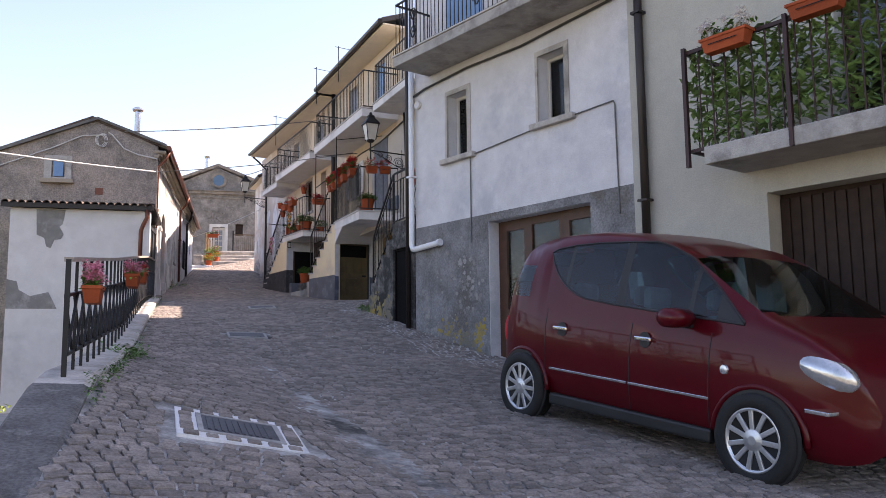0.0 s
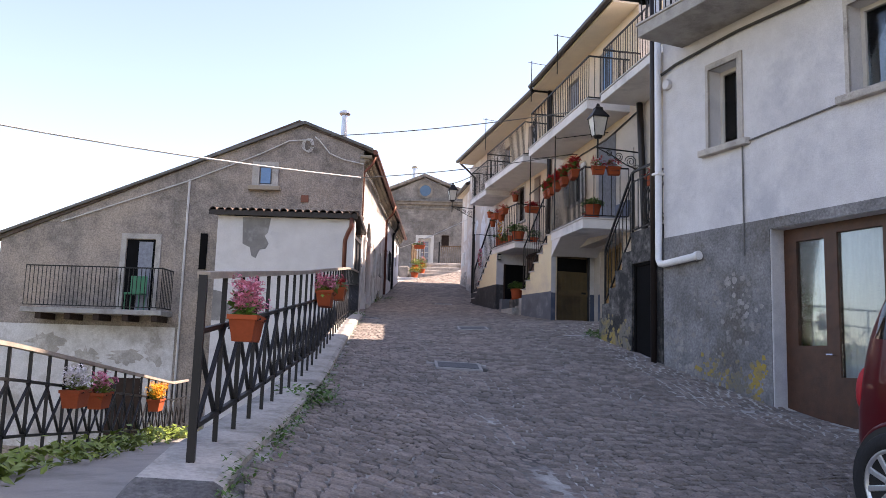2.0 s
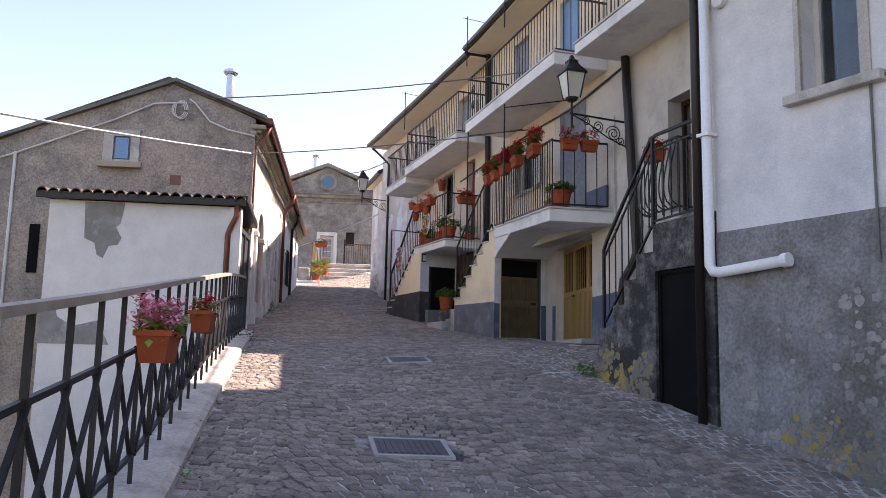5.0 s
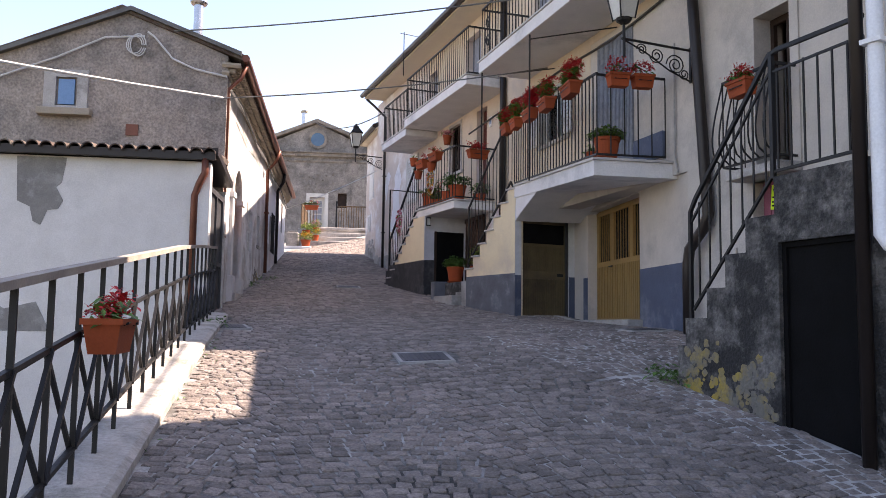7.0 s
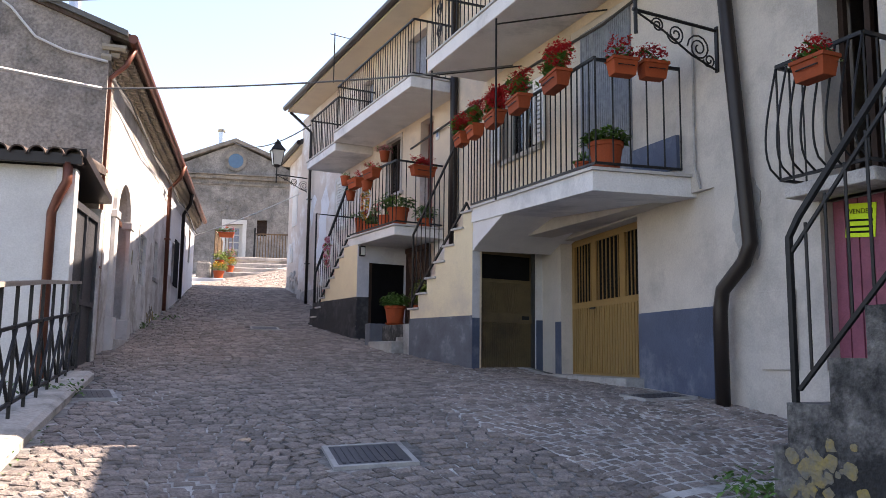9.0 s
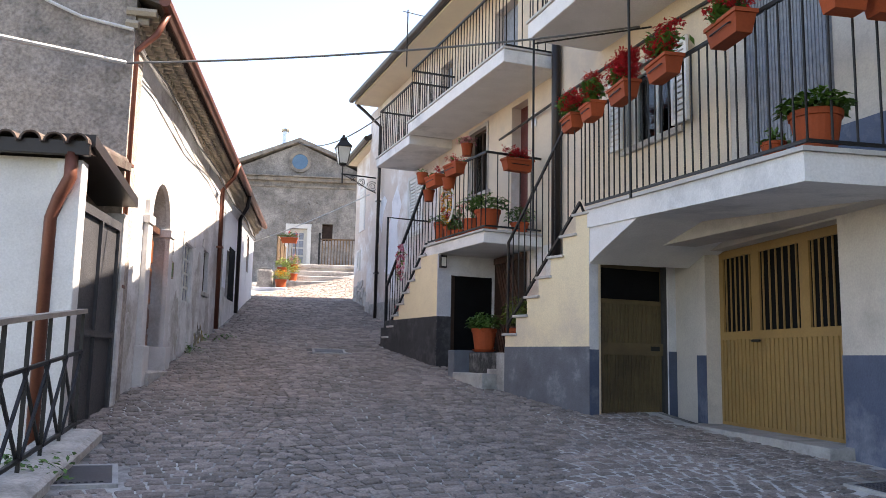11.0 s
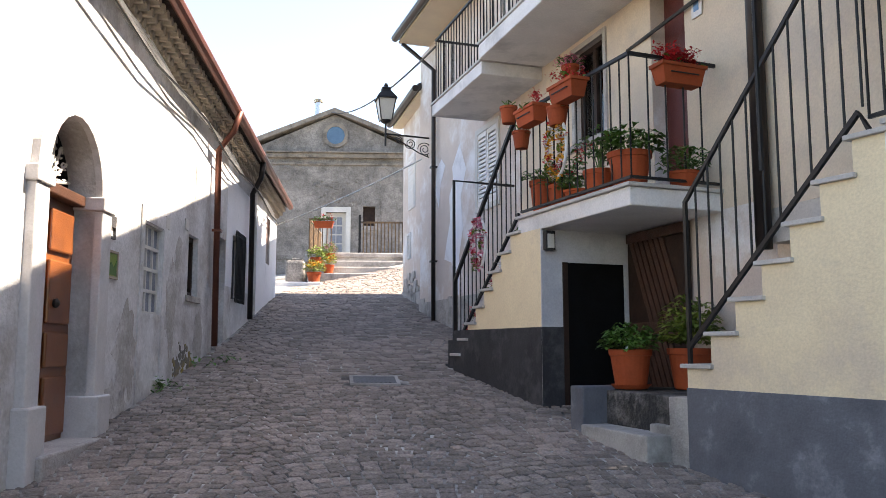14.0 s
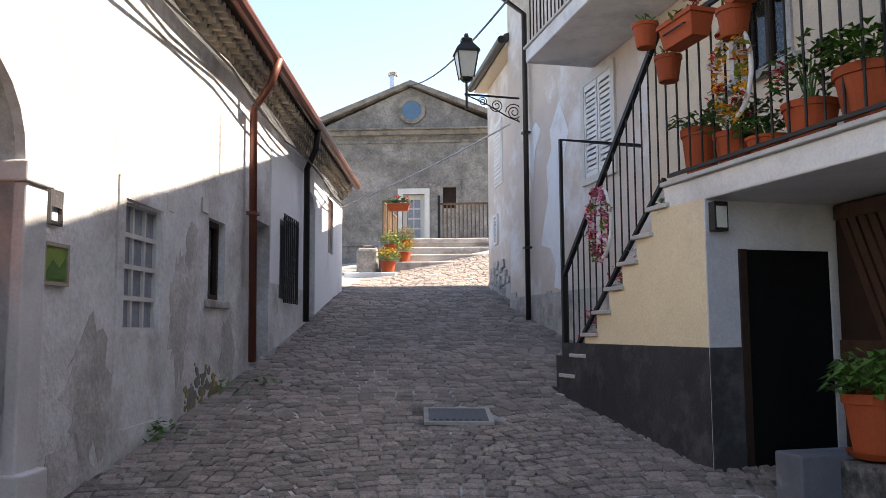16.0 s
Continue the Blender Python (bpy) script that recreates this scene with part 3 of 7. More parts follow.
def lichen(parent, seed, cx, cz, w, h, y0, y1, limits, count=46, material=M_LICHEN, label="yellow lichen on damp plaster"):
    """A growth of many small flat flecks, thick in the middle and loose at the edge."""
    rl = random.Random(seed)
    bm = bmesh.new()
    for _ in range(count):
        x, z, r = cx + rl.gauss(0, w * 0.5), cz + rl.gauss(0, h * 0.5), rl.uniform(0.012, 0.05)
        if x - r > limits[0] and x + r < limits[1] and z - r > limits[2]:
            lift = rl.uniform(0, 0.003) * (1 if y1 > y0 else -1)
            prism([(x + r * rl.uniform(0.6, 1.1) * math.cos(a), z + r * rl.uniform(0.6, 1.1) * math.sin(a)) for a in wide(0, 5.5, 9)], y0, y1 + lift, bm)
    tagged(part("lichen" if material is M_LICHEN else "flaked_plaster", bm, material, parent, label), kind="stuff")


# house A: white upper storey, grey cement base
FA = fr((5.775, 13.86), -15.6)
house_a = root("house", FA, "white plastered house with a grey cement base", "house")
AW1, AW2, ADOOR = (-1.47, -0.94, 5.05, 6.15), (-3.68, -3.14, 5.17, 6.2), (-4.1, -1.95, 1.2, 3.84)
part("wall", holed(-4.86, 0, 0.6, 10.6, -0.35, 0, (AW1, AW2, ADOOR)), M_WHITE, house_a)
part("base_band", holed(-4.86, 0.0, 0.6, 3.97, 0.0, 0.012, (ADOOR,)), M_BAND, house_a, "grey cement base with damp stains")
part("reveal", box(-1.965, -1.95, -0.3, 0.0, 1.2, 3.84), M_WHITE, house_a)
shell(house_a, -4.86, 0, 0.6, 10.6, 5.5, 1, M_WHITE)
pitched_roof(house_a, -5.0, 0.45, 10.6, 1, 5.5)
for w in (AW1, AW2):
    frame_window(house_a, *w, -0.14, 1, material=M_FRAME, sill=0.0, bars=0)
    tb = bmesh.new()
    for a, b, c, d in ((w[0] - 0.09, w[0], w[2], w[3] + 0.08), (w[1], w[1] + 0.05, w[2], w[3] + 0.08), (w[0], w[1], w[3], w[3] + 0.08)):
        bx(tb, a, b, -0.02, 0.02, c, d)
    part("window_trim", tb, M_STONE, house_a)
    part("window_sill", box(w[0] - 0.2, w[1] + 0.14, -0.1, 0.09, w[2] - 0.09, w[2], 0.012), M_STONE, house_a)
    part("curtain", box(w[0] + 0.06, w[0] + 0.15, -0.33, -0.325, w[2], w[3]), M_BEAD, house_a)
# glazed brown door with net curtains
door = part("door", holed(-4.1, -1.97, 1.5, 3.84, -0.27, -0.2, ((-2.55, -2.15, 2.45, 3.68), (-3.3, -2.72, 2.1, 3.72), (-3.95, -3.5, 2.45, 3.68))), M_BROWNWOOD, house_a, "brown wooden glazed door with net curtains")
for a, b, c, d in ((-2.55, -2.15, 2.45, 3.68), (-3.3, -2.72, 2.1, 3.72), (-3.95, -3.5, 2.45, 3.68)):
    g = part("pane", box(a, b, -0.24, -0.232, c, d), M_GLASS, door)
    g.visible_shadow = False
    cb = bmesh.new()
    k = 14
    pts = [(a + (b - a) * i / k, -0.28 - 0.012 * (i % 2)) for i in range(k + 1)]
    for (p, q), (r, s) in zip(pts, pts[1:]):
        cb.faces.new([cb.verts.new(v) for v in ((p, q, c), (r, s, c), (r, s, d), (p, q, d))])
    part("curtain", cb, M_CURTAIN, door)
part("door_handle", tube([(-2.66, -0.2, 2.35), (-2.66, -0.15, 2.35), (-2.58, -0.15, 2.35)], 0.012, 8), M_CHROME, door)
part("doorstep", box(-4.2, -1.9, -0.3, 0.05, 1.1, 1.56, 0.01), M_CONC, house_a)
balcony(house_a, -4.6, -0.42, 0, 0.78, 6.82, 0.17, 0.95, gap=0.1, slab_material=M_CONC, scrolls=(-0.95, -2.6))
part("balcony_shutter", box(-1.9, -1.0, 0.004, 0.04, 6.9, 8.9), M_BLUESH, house_a, "blue painted shutter")
drainpipe(house_a, [(0.03, 0.07, 9.5), (0.03, 0.07, 3.66), (-0.02, 0.08, 3.6), (-0.1, 0.09, 3.585), (-0.78, 0.09, 3.63)], 0.05, M_PVC, "white_drainpipe", ((0.03, 0.07, 4.9), (0.03, 0.07, 7.0)))
part("pipe_cap", tube([(-0.76, 0.09, 3.63), (-0.82, 0.09, 3.635)], 0.062, 12), M_PVC, house_a)
drainpipe(house_a, [(0.17, 0.05, 10.6), (0.17, 0.05, 2.2)], 0.045, M_DKPIPE, "black_drainpipe")
part("wall_cable", tube([(-1.55, 0.02, 3.55), (-1.55, 0.02, 5.02), (-1.62, 0.02, 5.0), (-3.0, 0.02, 5.1), (-4.58, 0.02, 5.16), (-4.6, 0.02, 5.1), (-4.62, 0.02, 3.6)], 0.011, 6), M_GREYCABLE, house_a)
part("wall_cable", tube([(0.1, 0.05, 6.35), (-0.3, 0.03, 6.44), (-1.5, 0.03, 6.5), (-2.8, 0.03, 6.47), (-4.9, 0.03, 6.6), (-6.5, 0.03, 6.9)], 0.02, 6), M_DKCABLE, house_a)
part("junction_box", lathe([(0.07, -0.03), (0.08, 0), (0.07, 0.03)], 14), M_WHITE, house_a).matrix_local = pose(-0.12, 0.03, 6.2, 90, 0, 0)

rl = random.Random(77)
for cx, cz, w, h in ((-0.9, 2.3, 0.5, 0.35), (-1.5, 2.75, 0.35, 0.35), (-0.3, 2.45, 0.2, 0.3), (-0.6, 2.1, 0.5, 0.15), (-1.1, 3.1, 0.6, 0.4)):
    lichen(house_a, int(-cx * 1000), cx, cz, w, h, 0.012, 0.0145, (-1.93, -0.02, 1.6), 40, M_PATCH, "flaked spots in the damp cement")
for cx, cz, w, h in ((-1.72, 2.0, 0.16, 0.4), (-1.4, 1.95, 0.3, 0.22), (-1.0, 2.1, 0.4, 0.25)):
    lichen(house_a, int(-cx * 100), cx, cz, w, h, 0.012, 0.016, (-1.93, -0.02, 1.5))

# house B: pale cream house with garage and ivy balcony
house_b = root("house", FA, "pale cream house with a brown garage door and an ivy-screened balcony", "house")
BG = (-10.6, -6.72, 0.0, 3.55)
part("wall", holed(-13, -4.86, -0.6, 10.5, -0.35, 0.01, (BG, (-8.9, -7.6, 4.0, 6.3))), M_CREAM_B, house_b)
shell(house_b, -13, -4.86, -0.6, 10.5, 5.5, 1, M_CREAM_B)
pitched_roof(house_b, -13, -4.86, 10.5, 1, 5.5)
gar = part("garage_door", box(-10.6, -6.72, -0.32, -0.27, 0.0, 3.55), M_WOODDARK, house_b, "dark brown wooden garage door")
for i in range(30):
    x = -6.78 - i * 0.128
    b = part("board", box(-0.055, 0.055, -0.27, -0.245, 0.2, 3.5, 0.006), M_WOODDARK, gar) if i == 0 else again(b, parent=gar)
    b.location = (x, 0, 0)
part("garage_window", box(-9.3, -8.7, -0.245, -0.235, 2.6, 3.2), M_BLACK, gar)
part("balcony_slab", box(-12.5, -6.45, 0, 0.78, 3.82, 4.02, 0.012), M_CONC, house_b)
railing(house_b, (-12.4, 0.74, 3.95), (-6.25, 0.74, 3.95), 1.2, 0.16, 0.009, M_BROWN_IRON, top_r=0.02)
railing(house_b, (-6.25, 0.0, 3.95), (-6.25, 0.74, 3.95), 1.2, 0.16, 0.009, M_BROWN_IRON, top_r=0.02)
for x in (-6.25, -7.47, -8.7):
    part("post", tube([(x, 0.78, 3.82), (x, 0.78, 5.2)], 0.022, square=True), M_BROWN_IRON, house_b)
frame_window(house_b, -8.85, -7.65, 4.05, 6.25, -0.1, 1, material=M_BROWNWOOD, sill=0)
drainpipe(house_b, [(-5.1, 0.09, 10.5), (-5.1, 0.09, 1.0)], 0.055, M_DKPIPE, clamps=((-5.1, 0.09, 3.7), (-5.1, 0.09, 6.2)))
rnd = random.Random(5)
bm = bmesh.new()
for i in range(60):
    for j in range(14):
        leaves(bm, (-6.32 - i * 0.1, 0.68, 4.1 + j * 0.08), (0.05, 0.02, 0.04), 5, 0.068, rnd)
ivy = tagged(part("ivy_screen", bm, M_IVY), "artificial green ivy screen tied behind the balcony bars", "plant screen", kind="stuff")
ivy.matrix_world = FA

# stair block with black door, wall G behind it
FG = fr((5.75, 14.0), -6)
stair_g = root("outside_stair", FG, "black-stained concrete outside stair with an iron railing", "stair")
STEPS = [(-0.1, 2.0), (1.95, 2.0), (1.95, 2.92), (1.85, 2.92), (1.85, 3.15), (1.58, 3.15), (1.58, 3.39), (1.36, 3.39), (1.36, 3.65), (1.13, 3.65), (1.13, 3.91), (0.83, 3.91), (0.83, 4.19), (-0.1, 4.19)]
bm = prism([(-0.1, 1.9), (0.13, 1.9), (0.13, 3.7), (0.8, 3.7), (0.8, 1.9)] + STEPS[1:], -0.3, 0)
part("stair_face", bm, M_DIRTY, stair_g)
part("stair_body", prism(STEPS, -1.45, -0.3), M_DIRTY, stair_g)
for cx, cz, w, h in ((1.72, 2.72, 0.2, 0.3), (1.45, 2.55, 0.17, 0.22), (1.12, 2.62, 0.15, 0.24), (0.96, 2.5, 0.1, 0.2), (1.3, 2.42, 0.3, 0.12), (1.8, 2.5, 0.13, 0.16)):
    lichen(stair_g, int(cx * 100), cx, cz, w, h, -0.002, 0.003, (0.82, 1.94, 2.1))
dg = part("cellar_door", box(0.13, 0.8, -0.1, -0.06, 2.2, 3.7), M_BLACK, stair_g, "black painted cellar door")
part("door_frame", holed(0.13, 0.8, 2.2, 3.7, -0.06, -0.035, ((0.17, 0.76, 2.2, 3.66),)), M_BLACK, dg)
gr = part("handrail", tube([(1.83, -0.05, 3.15), (1.83, -0.05, 4.05), (1.76, -0.05, 4.16), (0.9, -0.05, 5.14), (0.82, -0.05, 5.16), (0.06, -0.05, 5.16)], 0.015, square=True), M_IRON, stair_g)
part("lower_rail", tube([(1.8, -0.05, 3.22), (0.86, -0.05, 4.24), (0.06, -0.05, 4.26)], 0.011, square=True), M_IRON, gr)
part("lower_rail", tube([(1.83, -0.05, 3.95), (0.9, -0.05, 5.0), (0.06, -0.05, 5.02)], 0.009, square=True), M_IRON, gr)
part("newel", tube([(0.88, -0.05, 4.19), (0.88, -0.05, 5.16)], 0.016, square=True), M_IRON, gr)
for i in range(14):
    x = 1.72 - i * 0.1275
    zb = 3.24 + max(0, min(1.8 - x, 0.94)) * 1.08
    zt = 4.0 + max(0, min(1.83 - x, 0.93)) * 1.1
    part("bar", tube([(x, -0.05, zb), (x, -0.05, zt)], 0.009, 6), M_IRON, gr)

FC = fr((7.15, 19.5), -2)
house_g = root("house", FC, "narrow off-white house with a wine-red door behind a stair", "house")
GW, GD = (-2.98, -2.45, 4.72, 6.4), (-3.06, -2.36, 3.3, 4.62)
part("wall", holed(-5.9, -1.2, 1.8, 7.39, -0.35, 0, (GW, GD)), M_PLASTER, house_g)
shell(house_g, -5.9, -1.2, 1.8, 7.39, 5.5, 1, M_PLASTER, rise=0.0)
part("terrace_slab", box(-5.6, -1.2, -5.5, -0.0, 7.39, 7.55), M_SLAB, house_g)
part("door", box(*GD[:2], -0.2, -0.15, *GD[2:]), M_PINKDOOR, house_g, "faded wine-red double door")
for i in range(6):
    part("board", box(GD[0] + i * 0.117 + 0.005, GD[0] + i * 0.117 + 0.11, -0.15, -0.135, GD[2], GD[3], 0.004), M_PINKDOOR, house_g)
part("french_window", holed(*GW, -0.25, -0.2, ((-2.93, -2.74, 4.78, 6.33), (-2.69, -2.5, 4.78, 6.33))), M_WOODDARK, house_g)
part("window_reveal", holed(-3.1, -2.33, 4.72, 6.5, 0, 0.02, (GW,)), M_PLASTER, house_g)
part("window_sill", box(-3.1, -2.3, -0.1, 0.3, 4.62, 4.72, 0.01), M_STONE, house_g)
railing(house_g, (-3.05, 0.28, 4.72), (-2.25, 0.28, 4.72), 0.98, 0.1, 0.009, belly=0.14, out=1, name="belly_railing")
railing(house_g, (-3.05, 0.0, 4.72), (-3.05, 0.28, 4.72), 0.98, 0.1, 0.009)
railing(house_g, (-2.25, 0.0, 4.72), (-2.25, 0.28, 4.72), 0.98, 0.1, 0.009)
drainpipe(house_g, [(-1.45, 0.1, 7.4), (-1.5, 0.1, 6.8), (-1.72, 0.1, 4.35), (-1.66, 0.12, 4.2), (-1.42, 0.14, 3.98), (-1.38, 0.14, 3.8), (-1.38, 0.14, 2.9)], 0.065, M_DKPIPE)
part("meter_box", box(-2.1, -1.72, 0.0, 0.03, 3.3, 3.95, 0.006), M_PLASTER, house_g)
part("bare_masonry", prism([(-1.6 + 0.17 * rl.uniform(0.8, 1.1) * math.cos(a), 4.6 + 0.42 * rl.uniform(0.85, 1.1) * math.sin(a)) for a in wide(0, 6.1, 37)], 0.0, 0.012), M_CONC, house_g, "bare rubble where the plaster fell")
balcony(house_g, -5.3, -1.25, 0, 0.85, 7.55, 0.16, 0.95)

# house C: cream house with balcony, outside stair and two garage doors
house_c = root("house", FC, "cream house with a slate-blue base, balconies and an outside stair", "house")
CG = (0.0, 1.55, 2.6, 4.85)
CW, CD, CU1, CU2 = (2.0, 2.9, 6.1, 6.95), (0.0, 0.97, 5.25, 7.2), (0.2, 1.0, 7.75, 9.3), (2.4, 3.2, 7.75, 9.3)
part("wall", holed(-1.2, 4.53, 4.95, 9.6, -0.35, 0, (CW, CD, CU1, CU2)), M_PLASTER, house_c)
FC2 = fr((7.38, 19.7), 7)
C2 = FC.inverted() @ FC2
CG = (0.1, 2.25, 2.6, 4.93)
part("lower_wall", holed(-1.42, 3.0, 2.3, 5.06, -0.35, 0, (CG,)), M_PLASTER, house_c).matrix_local = C2
part("upper_wall", holed(1.2, 4.53, 5.2, 9.6, 0, 0.004, (CW, CU2)), M_CREAM_UP, house_c)
part("upper_wall", holed(-1.2, 1.2, 7.3, 9.6, 0, 0.004, (CU1,)), M_CREAM_UP, house_c)
part("base_band", holed(-1.36, 2.45, 2.3, 3.86, 0, 0.006, (CG,)), M_BLUE, house_c, "slate-blue painted base").matrix_local = C2
shell(house_c, -1.2, 4.53, 2.3, 9.6, 5.5, 1, M_CREAM)
pitched_roof(house_c, -1.2, 4.53, 9.65, 1, 5.5, over=0.6)
# ochre double door with barred glazing
GL = ((0.18, 0.72, 4.1, 4.85), (0.86, 1.5, 4.1, 4.85), (1.64, 2.17, 4.1, 4.85))
gd = part("garage_door", holed(0.1, 2.25, 3.1, 4.93, -0.2, -0.16, GL), M_OCHRE, house_c, "ochre painted metal double garage door with barred panes")
gd.matrix_local = C2
for a, b, c, d in GL:
    part("glazing", box(a, b, -0.19, -0.18, c, d), M_BLACK, gd)
    for i in range(6):
        x = a + (b - a) * (i + 0.5) / 6
        part("glazing_bar", box(x - 0.007, x + 0.007, -0.178, -0.166, c, d), M_OCHRE, gd)
for i in range(30):
    x = 0.14 + i * 0.0705
    part("rib", box(x, x + 0.036, -0.16, -0.148, 3.2, 4.02, 0.004), M_OCHRE, gd)
part("door_handle", tube([(1.55, -0.15, 4.0), (1.55, -0.1, 4.0), (1.42, -0.1, 4.0)], 0.012, 8), M_IRON, gd)
part("threshold", box(0.0, 2.35, -0.2, 0.22, 2.8, 3.17, 0.01), M_CONC, house_c).matrix_local = C2
# shuttered window, bead curtain over the balcony door
frame_window(house_c, *CW, 0.0, 1, sill=0.05, trim=0.05, material=M_FRAME)
part("window_grille", tube([(2.25, 0.03, 6.1), (2.25, 0.03, 6.95)], 0.01, 6), M_IRON, house_c)
for x0, x1, side in ((1.72, 1.98, 1), (2.92, 3.18, -1)):
    sh = part("shutter", holed(x0, x1, 6.1, 6.95, 0.06, 0.09, ((x0 + 0.04, x1 - 0.04, 6.16, 6.89),)), M_SHUTTER, house_c, "white louvred shutter")
    for i in range(12):
        part("slat", box(x0 + 0.04, x1 - 0.04, 0.066, 0.084, 6.17 + i * 0.06, 6.21 + i * 0.06), M_SHUTTER, sh)
part("bead_curtain", box(*CD[:2], -0.03, 0.02, *CD[2:]), M_BEAD, house_c, "grey bead curtain over the balcony door")
cb = bmesh.new()
for i in range(26):
    bx(cb, CD[0] + i * 0.0373, CD[0] + i * 0.0373 + 0.018, 0.02, 0.028, CD[2], CD[3])
tagged(part("bead_strand", cb, M_BEAD, house_c), kind="stuff")
part("door_panel", box(-0.75, -0.05, 0.01, 0.05, 5.22, 5.55), M_BLUE, house_c)
for w in (CU1, CU2):
    part("shutter_door", box(*w[:2], -0.12, -0.08, *w[2:]), M_BLUESH if w is CU1 else M_BEAD, house_c)
# main balcony: slab with haunch, from the corner to the head of the stair
FCS = fr((6.16, 18.72), 6)
CS = FC.inverted() @ FCS


def slab_z(x):
    return 5.1 + 0.075 * x


for ob in (part("balcony_slab", prism([(0, slab_z(0) - 0.19), (3.72, slab_z(3.72) - 0.19), (3.72, slab_z(3.72)), (0, slab_z(0))], -1.7, 0), M_SLAB, house_c),
           part("slab_haunch", prism([(2.5, slab_z(2.5) - 0.19), (3.72, slab_z(3.72) - 0.19), (3.72, 4.8), (3.45, 4.88)], -1.3, -0.02), M_SLAB, house_c),
           part("slab_edge", prism([(-0.03, slab_z(0)), (3.72, slab_z(3.72)), (3.72, slab_z(3.72) + 0.03), (-0.03, slab_z(0) + 0.03)], -1.2, 0.025), M_MARBLE, house_c),
           railing(house_c, (0.03, -0.05, slab_z(0) + 0.02), (3.9, -0.05, slab_z(3.9) + 0.02), 1.08, 0.13, 0.009),
           railing(house_c, (0.03, -0.95, slab_z(0) + 0.02), (0.03, -0.05, slab_z(0) + 0.02), 1.06, 0.16, 0.009)):
    ob.matrix_local = CS
# stair block: end face with the bronze door, cream flank with stepped top
FCF = fr((6.56, 22.4), -14)
CF = FC.inverted() @ FCF
tops = [(1.52 - (i + 1) * 0.217, 1.52 - i * 0.217, 4.06 + i * 0.213) for i in range(7)]
prof = [(0.0, 2.6), (1.52, 2.6)]
for xa, xb, zt in tops:
    prof += [(xb, zt), (xa, zt)]
group_c = [part("stair_flank", prism(prof, -0.16, 0), M_CREAM, house_c, "cream painted stair flank"),
           part("stair_body", prism([(0.2, 2.6)] + prof[1:-1] + [(0.2, prof[-1][1])], -1.1, -0.16), M_SLAB, house_c),
           part("flank_band", holed(-0.004, 1.525, 2.6, 3.93, 0.0, 0.006), M_SLATE, house_c, "grey trowelled base band")]
for xa, xb, zt in tops:
    group_c.append(part("tread", box(xa - 0.02, xb + 0.04, -1.05, 0.03, zt, zt + 0.03, 0.006), M_MARBLE, house_c))
for i in range(3):
    group_c.append(part("lower_step", box(1.52 + i * 0.2, 1.72 + i * 0.2, -1.0, -0.01, 2.6, 3.86 - i * 0.2, 0.008), M_CONC, house_c))
hr = part("stair_handrail", tube([(1.54, -0.05, 3.75), (1.54, -0.05, 5.2), (0.33, -0.05, 6.55), (0.2, -0.05, 6.7)], 0.013, square=True), M_IRON, house_c)
part("lower_rail", tube([(1.54, -0.05, 4.2), (0.2, -0.05, 5.5), (0.12, -0.05, 5.34)], 0.014, square=True), M_IRON, hr)
for i in range(12):
    x = 1.44 - i * 0.115
    part("bar", tube([(x, -0.05, 4.2 + (1.54 - x) * 0.97), (x, -0.05, 5.2 + (1.54 - x) * 1.115)], 0.008, 6), M_IRON, hr)
group_c.append(hr)
for ob in group_c:
    ob.matrix_local = CF
FCE = fr((6.56, 22.4), 80)
CE = FC.inverted() @ FCE
group_c = [part("end_wall", holed(0.0, 1.35, 2.6, 5.05, 0.0, 0.15, ((0.12, 1.08, 2.6, 4.88),)), M_WHITE, house_c),
           part("end_band", box(0.0, 0.12, -0.006, 0.0, 2.6, 3.9), M_BLUE, house_c), part("end_band", box(1.08, 1.35, -0.006, 0.0, 2.6, 3.9), M_BLUE, house_c)]
md = part("cellar_door", box(0.12, 1.08, 0.06, 0.1, 3.0, 4.88), M_OLIVE, house_c, "bronze ribbed metal cellar door")
for i in range(24):
    part("rib", box(0.17 + i * 0.036, 0.187 + i * 0.036, 0.048, 0.06, 3.1, 4.4), M_OLIVE, md)
part("louvre", box(0.2, 1.0, 0.045, 0.058, 4.45, 4.78), M_BLACK, md)
part("cross_bar", box(0.15, 1.05, 0.04, 0.06, 3.85, 3.98), M_OLIVE, md)
part("door_frame", holed(0.12, 1.08, 3.0, 4.88, 0.02, 0.06, ((0.17, 1.03, 3.0, 4.83),)), M_GATE, md)
part("door_lock", box(0.86, 0.98, 0.03, 0.05, 3.9, 3.95), M_IRON, md)
group_c.append(md)
for ob in group_c:
    ob.matrix_local = CE
balcony(house_c, -0.75, 3.5, 0, 0.95, 7.62, 0.2, 0.95, scrolls=(3.2,), gap=0.12)
for xa in (3.4, 1.4):
    part("post", tube([(xa, 0.92, 5.2), (xa, 0.92, 7.5)], 0.014, 6), M_IRON, house_c)
    part("tie_bar", tube([(xa, 0.92, 7.35), (xa - 1.0, 0.02, 7.3)], 0.01, 6), M_IRON, house_c)
part("wall_cable", tube([(-1.2, 0.03, 7.3), (0.5, 0.03, 7.15), (2.0, 0.03, 7.2), (4.5, 0.03, 7.15), (6.5, 0.03, 7.1)], 0.018, 6), M_DKCABLE, house_c)
part("wall_cable", tube([(-1.0, 0.03, 6.6), (-0.98, 0.03, 5.2), (-1.05, 0.03, 4.96)], 0.012, 6), M_CONC, house_c)
drainpipe(house_c, [(4.5, 0.08, 9.6), (4.5, 0.08, 4.9)], 0.06, M_DKPIPE)

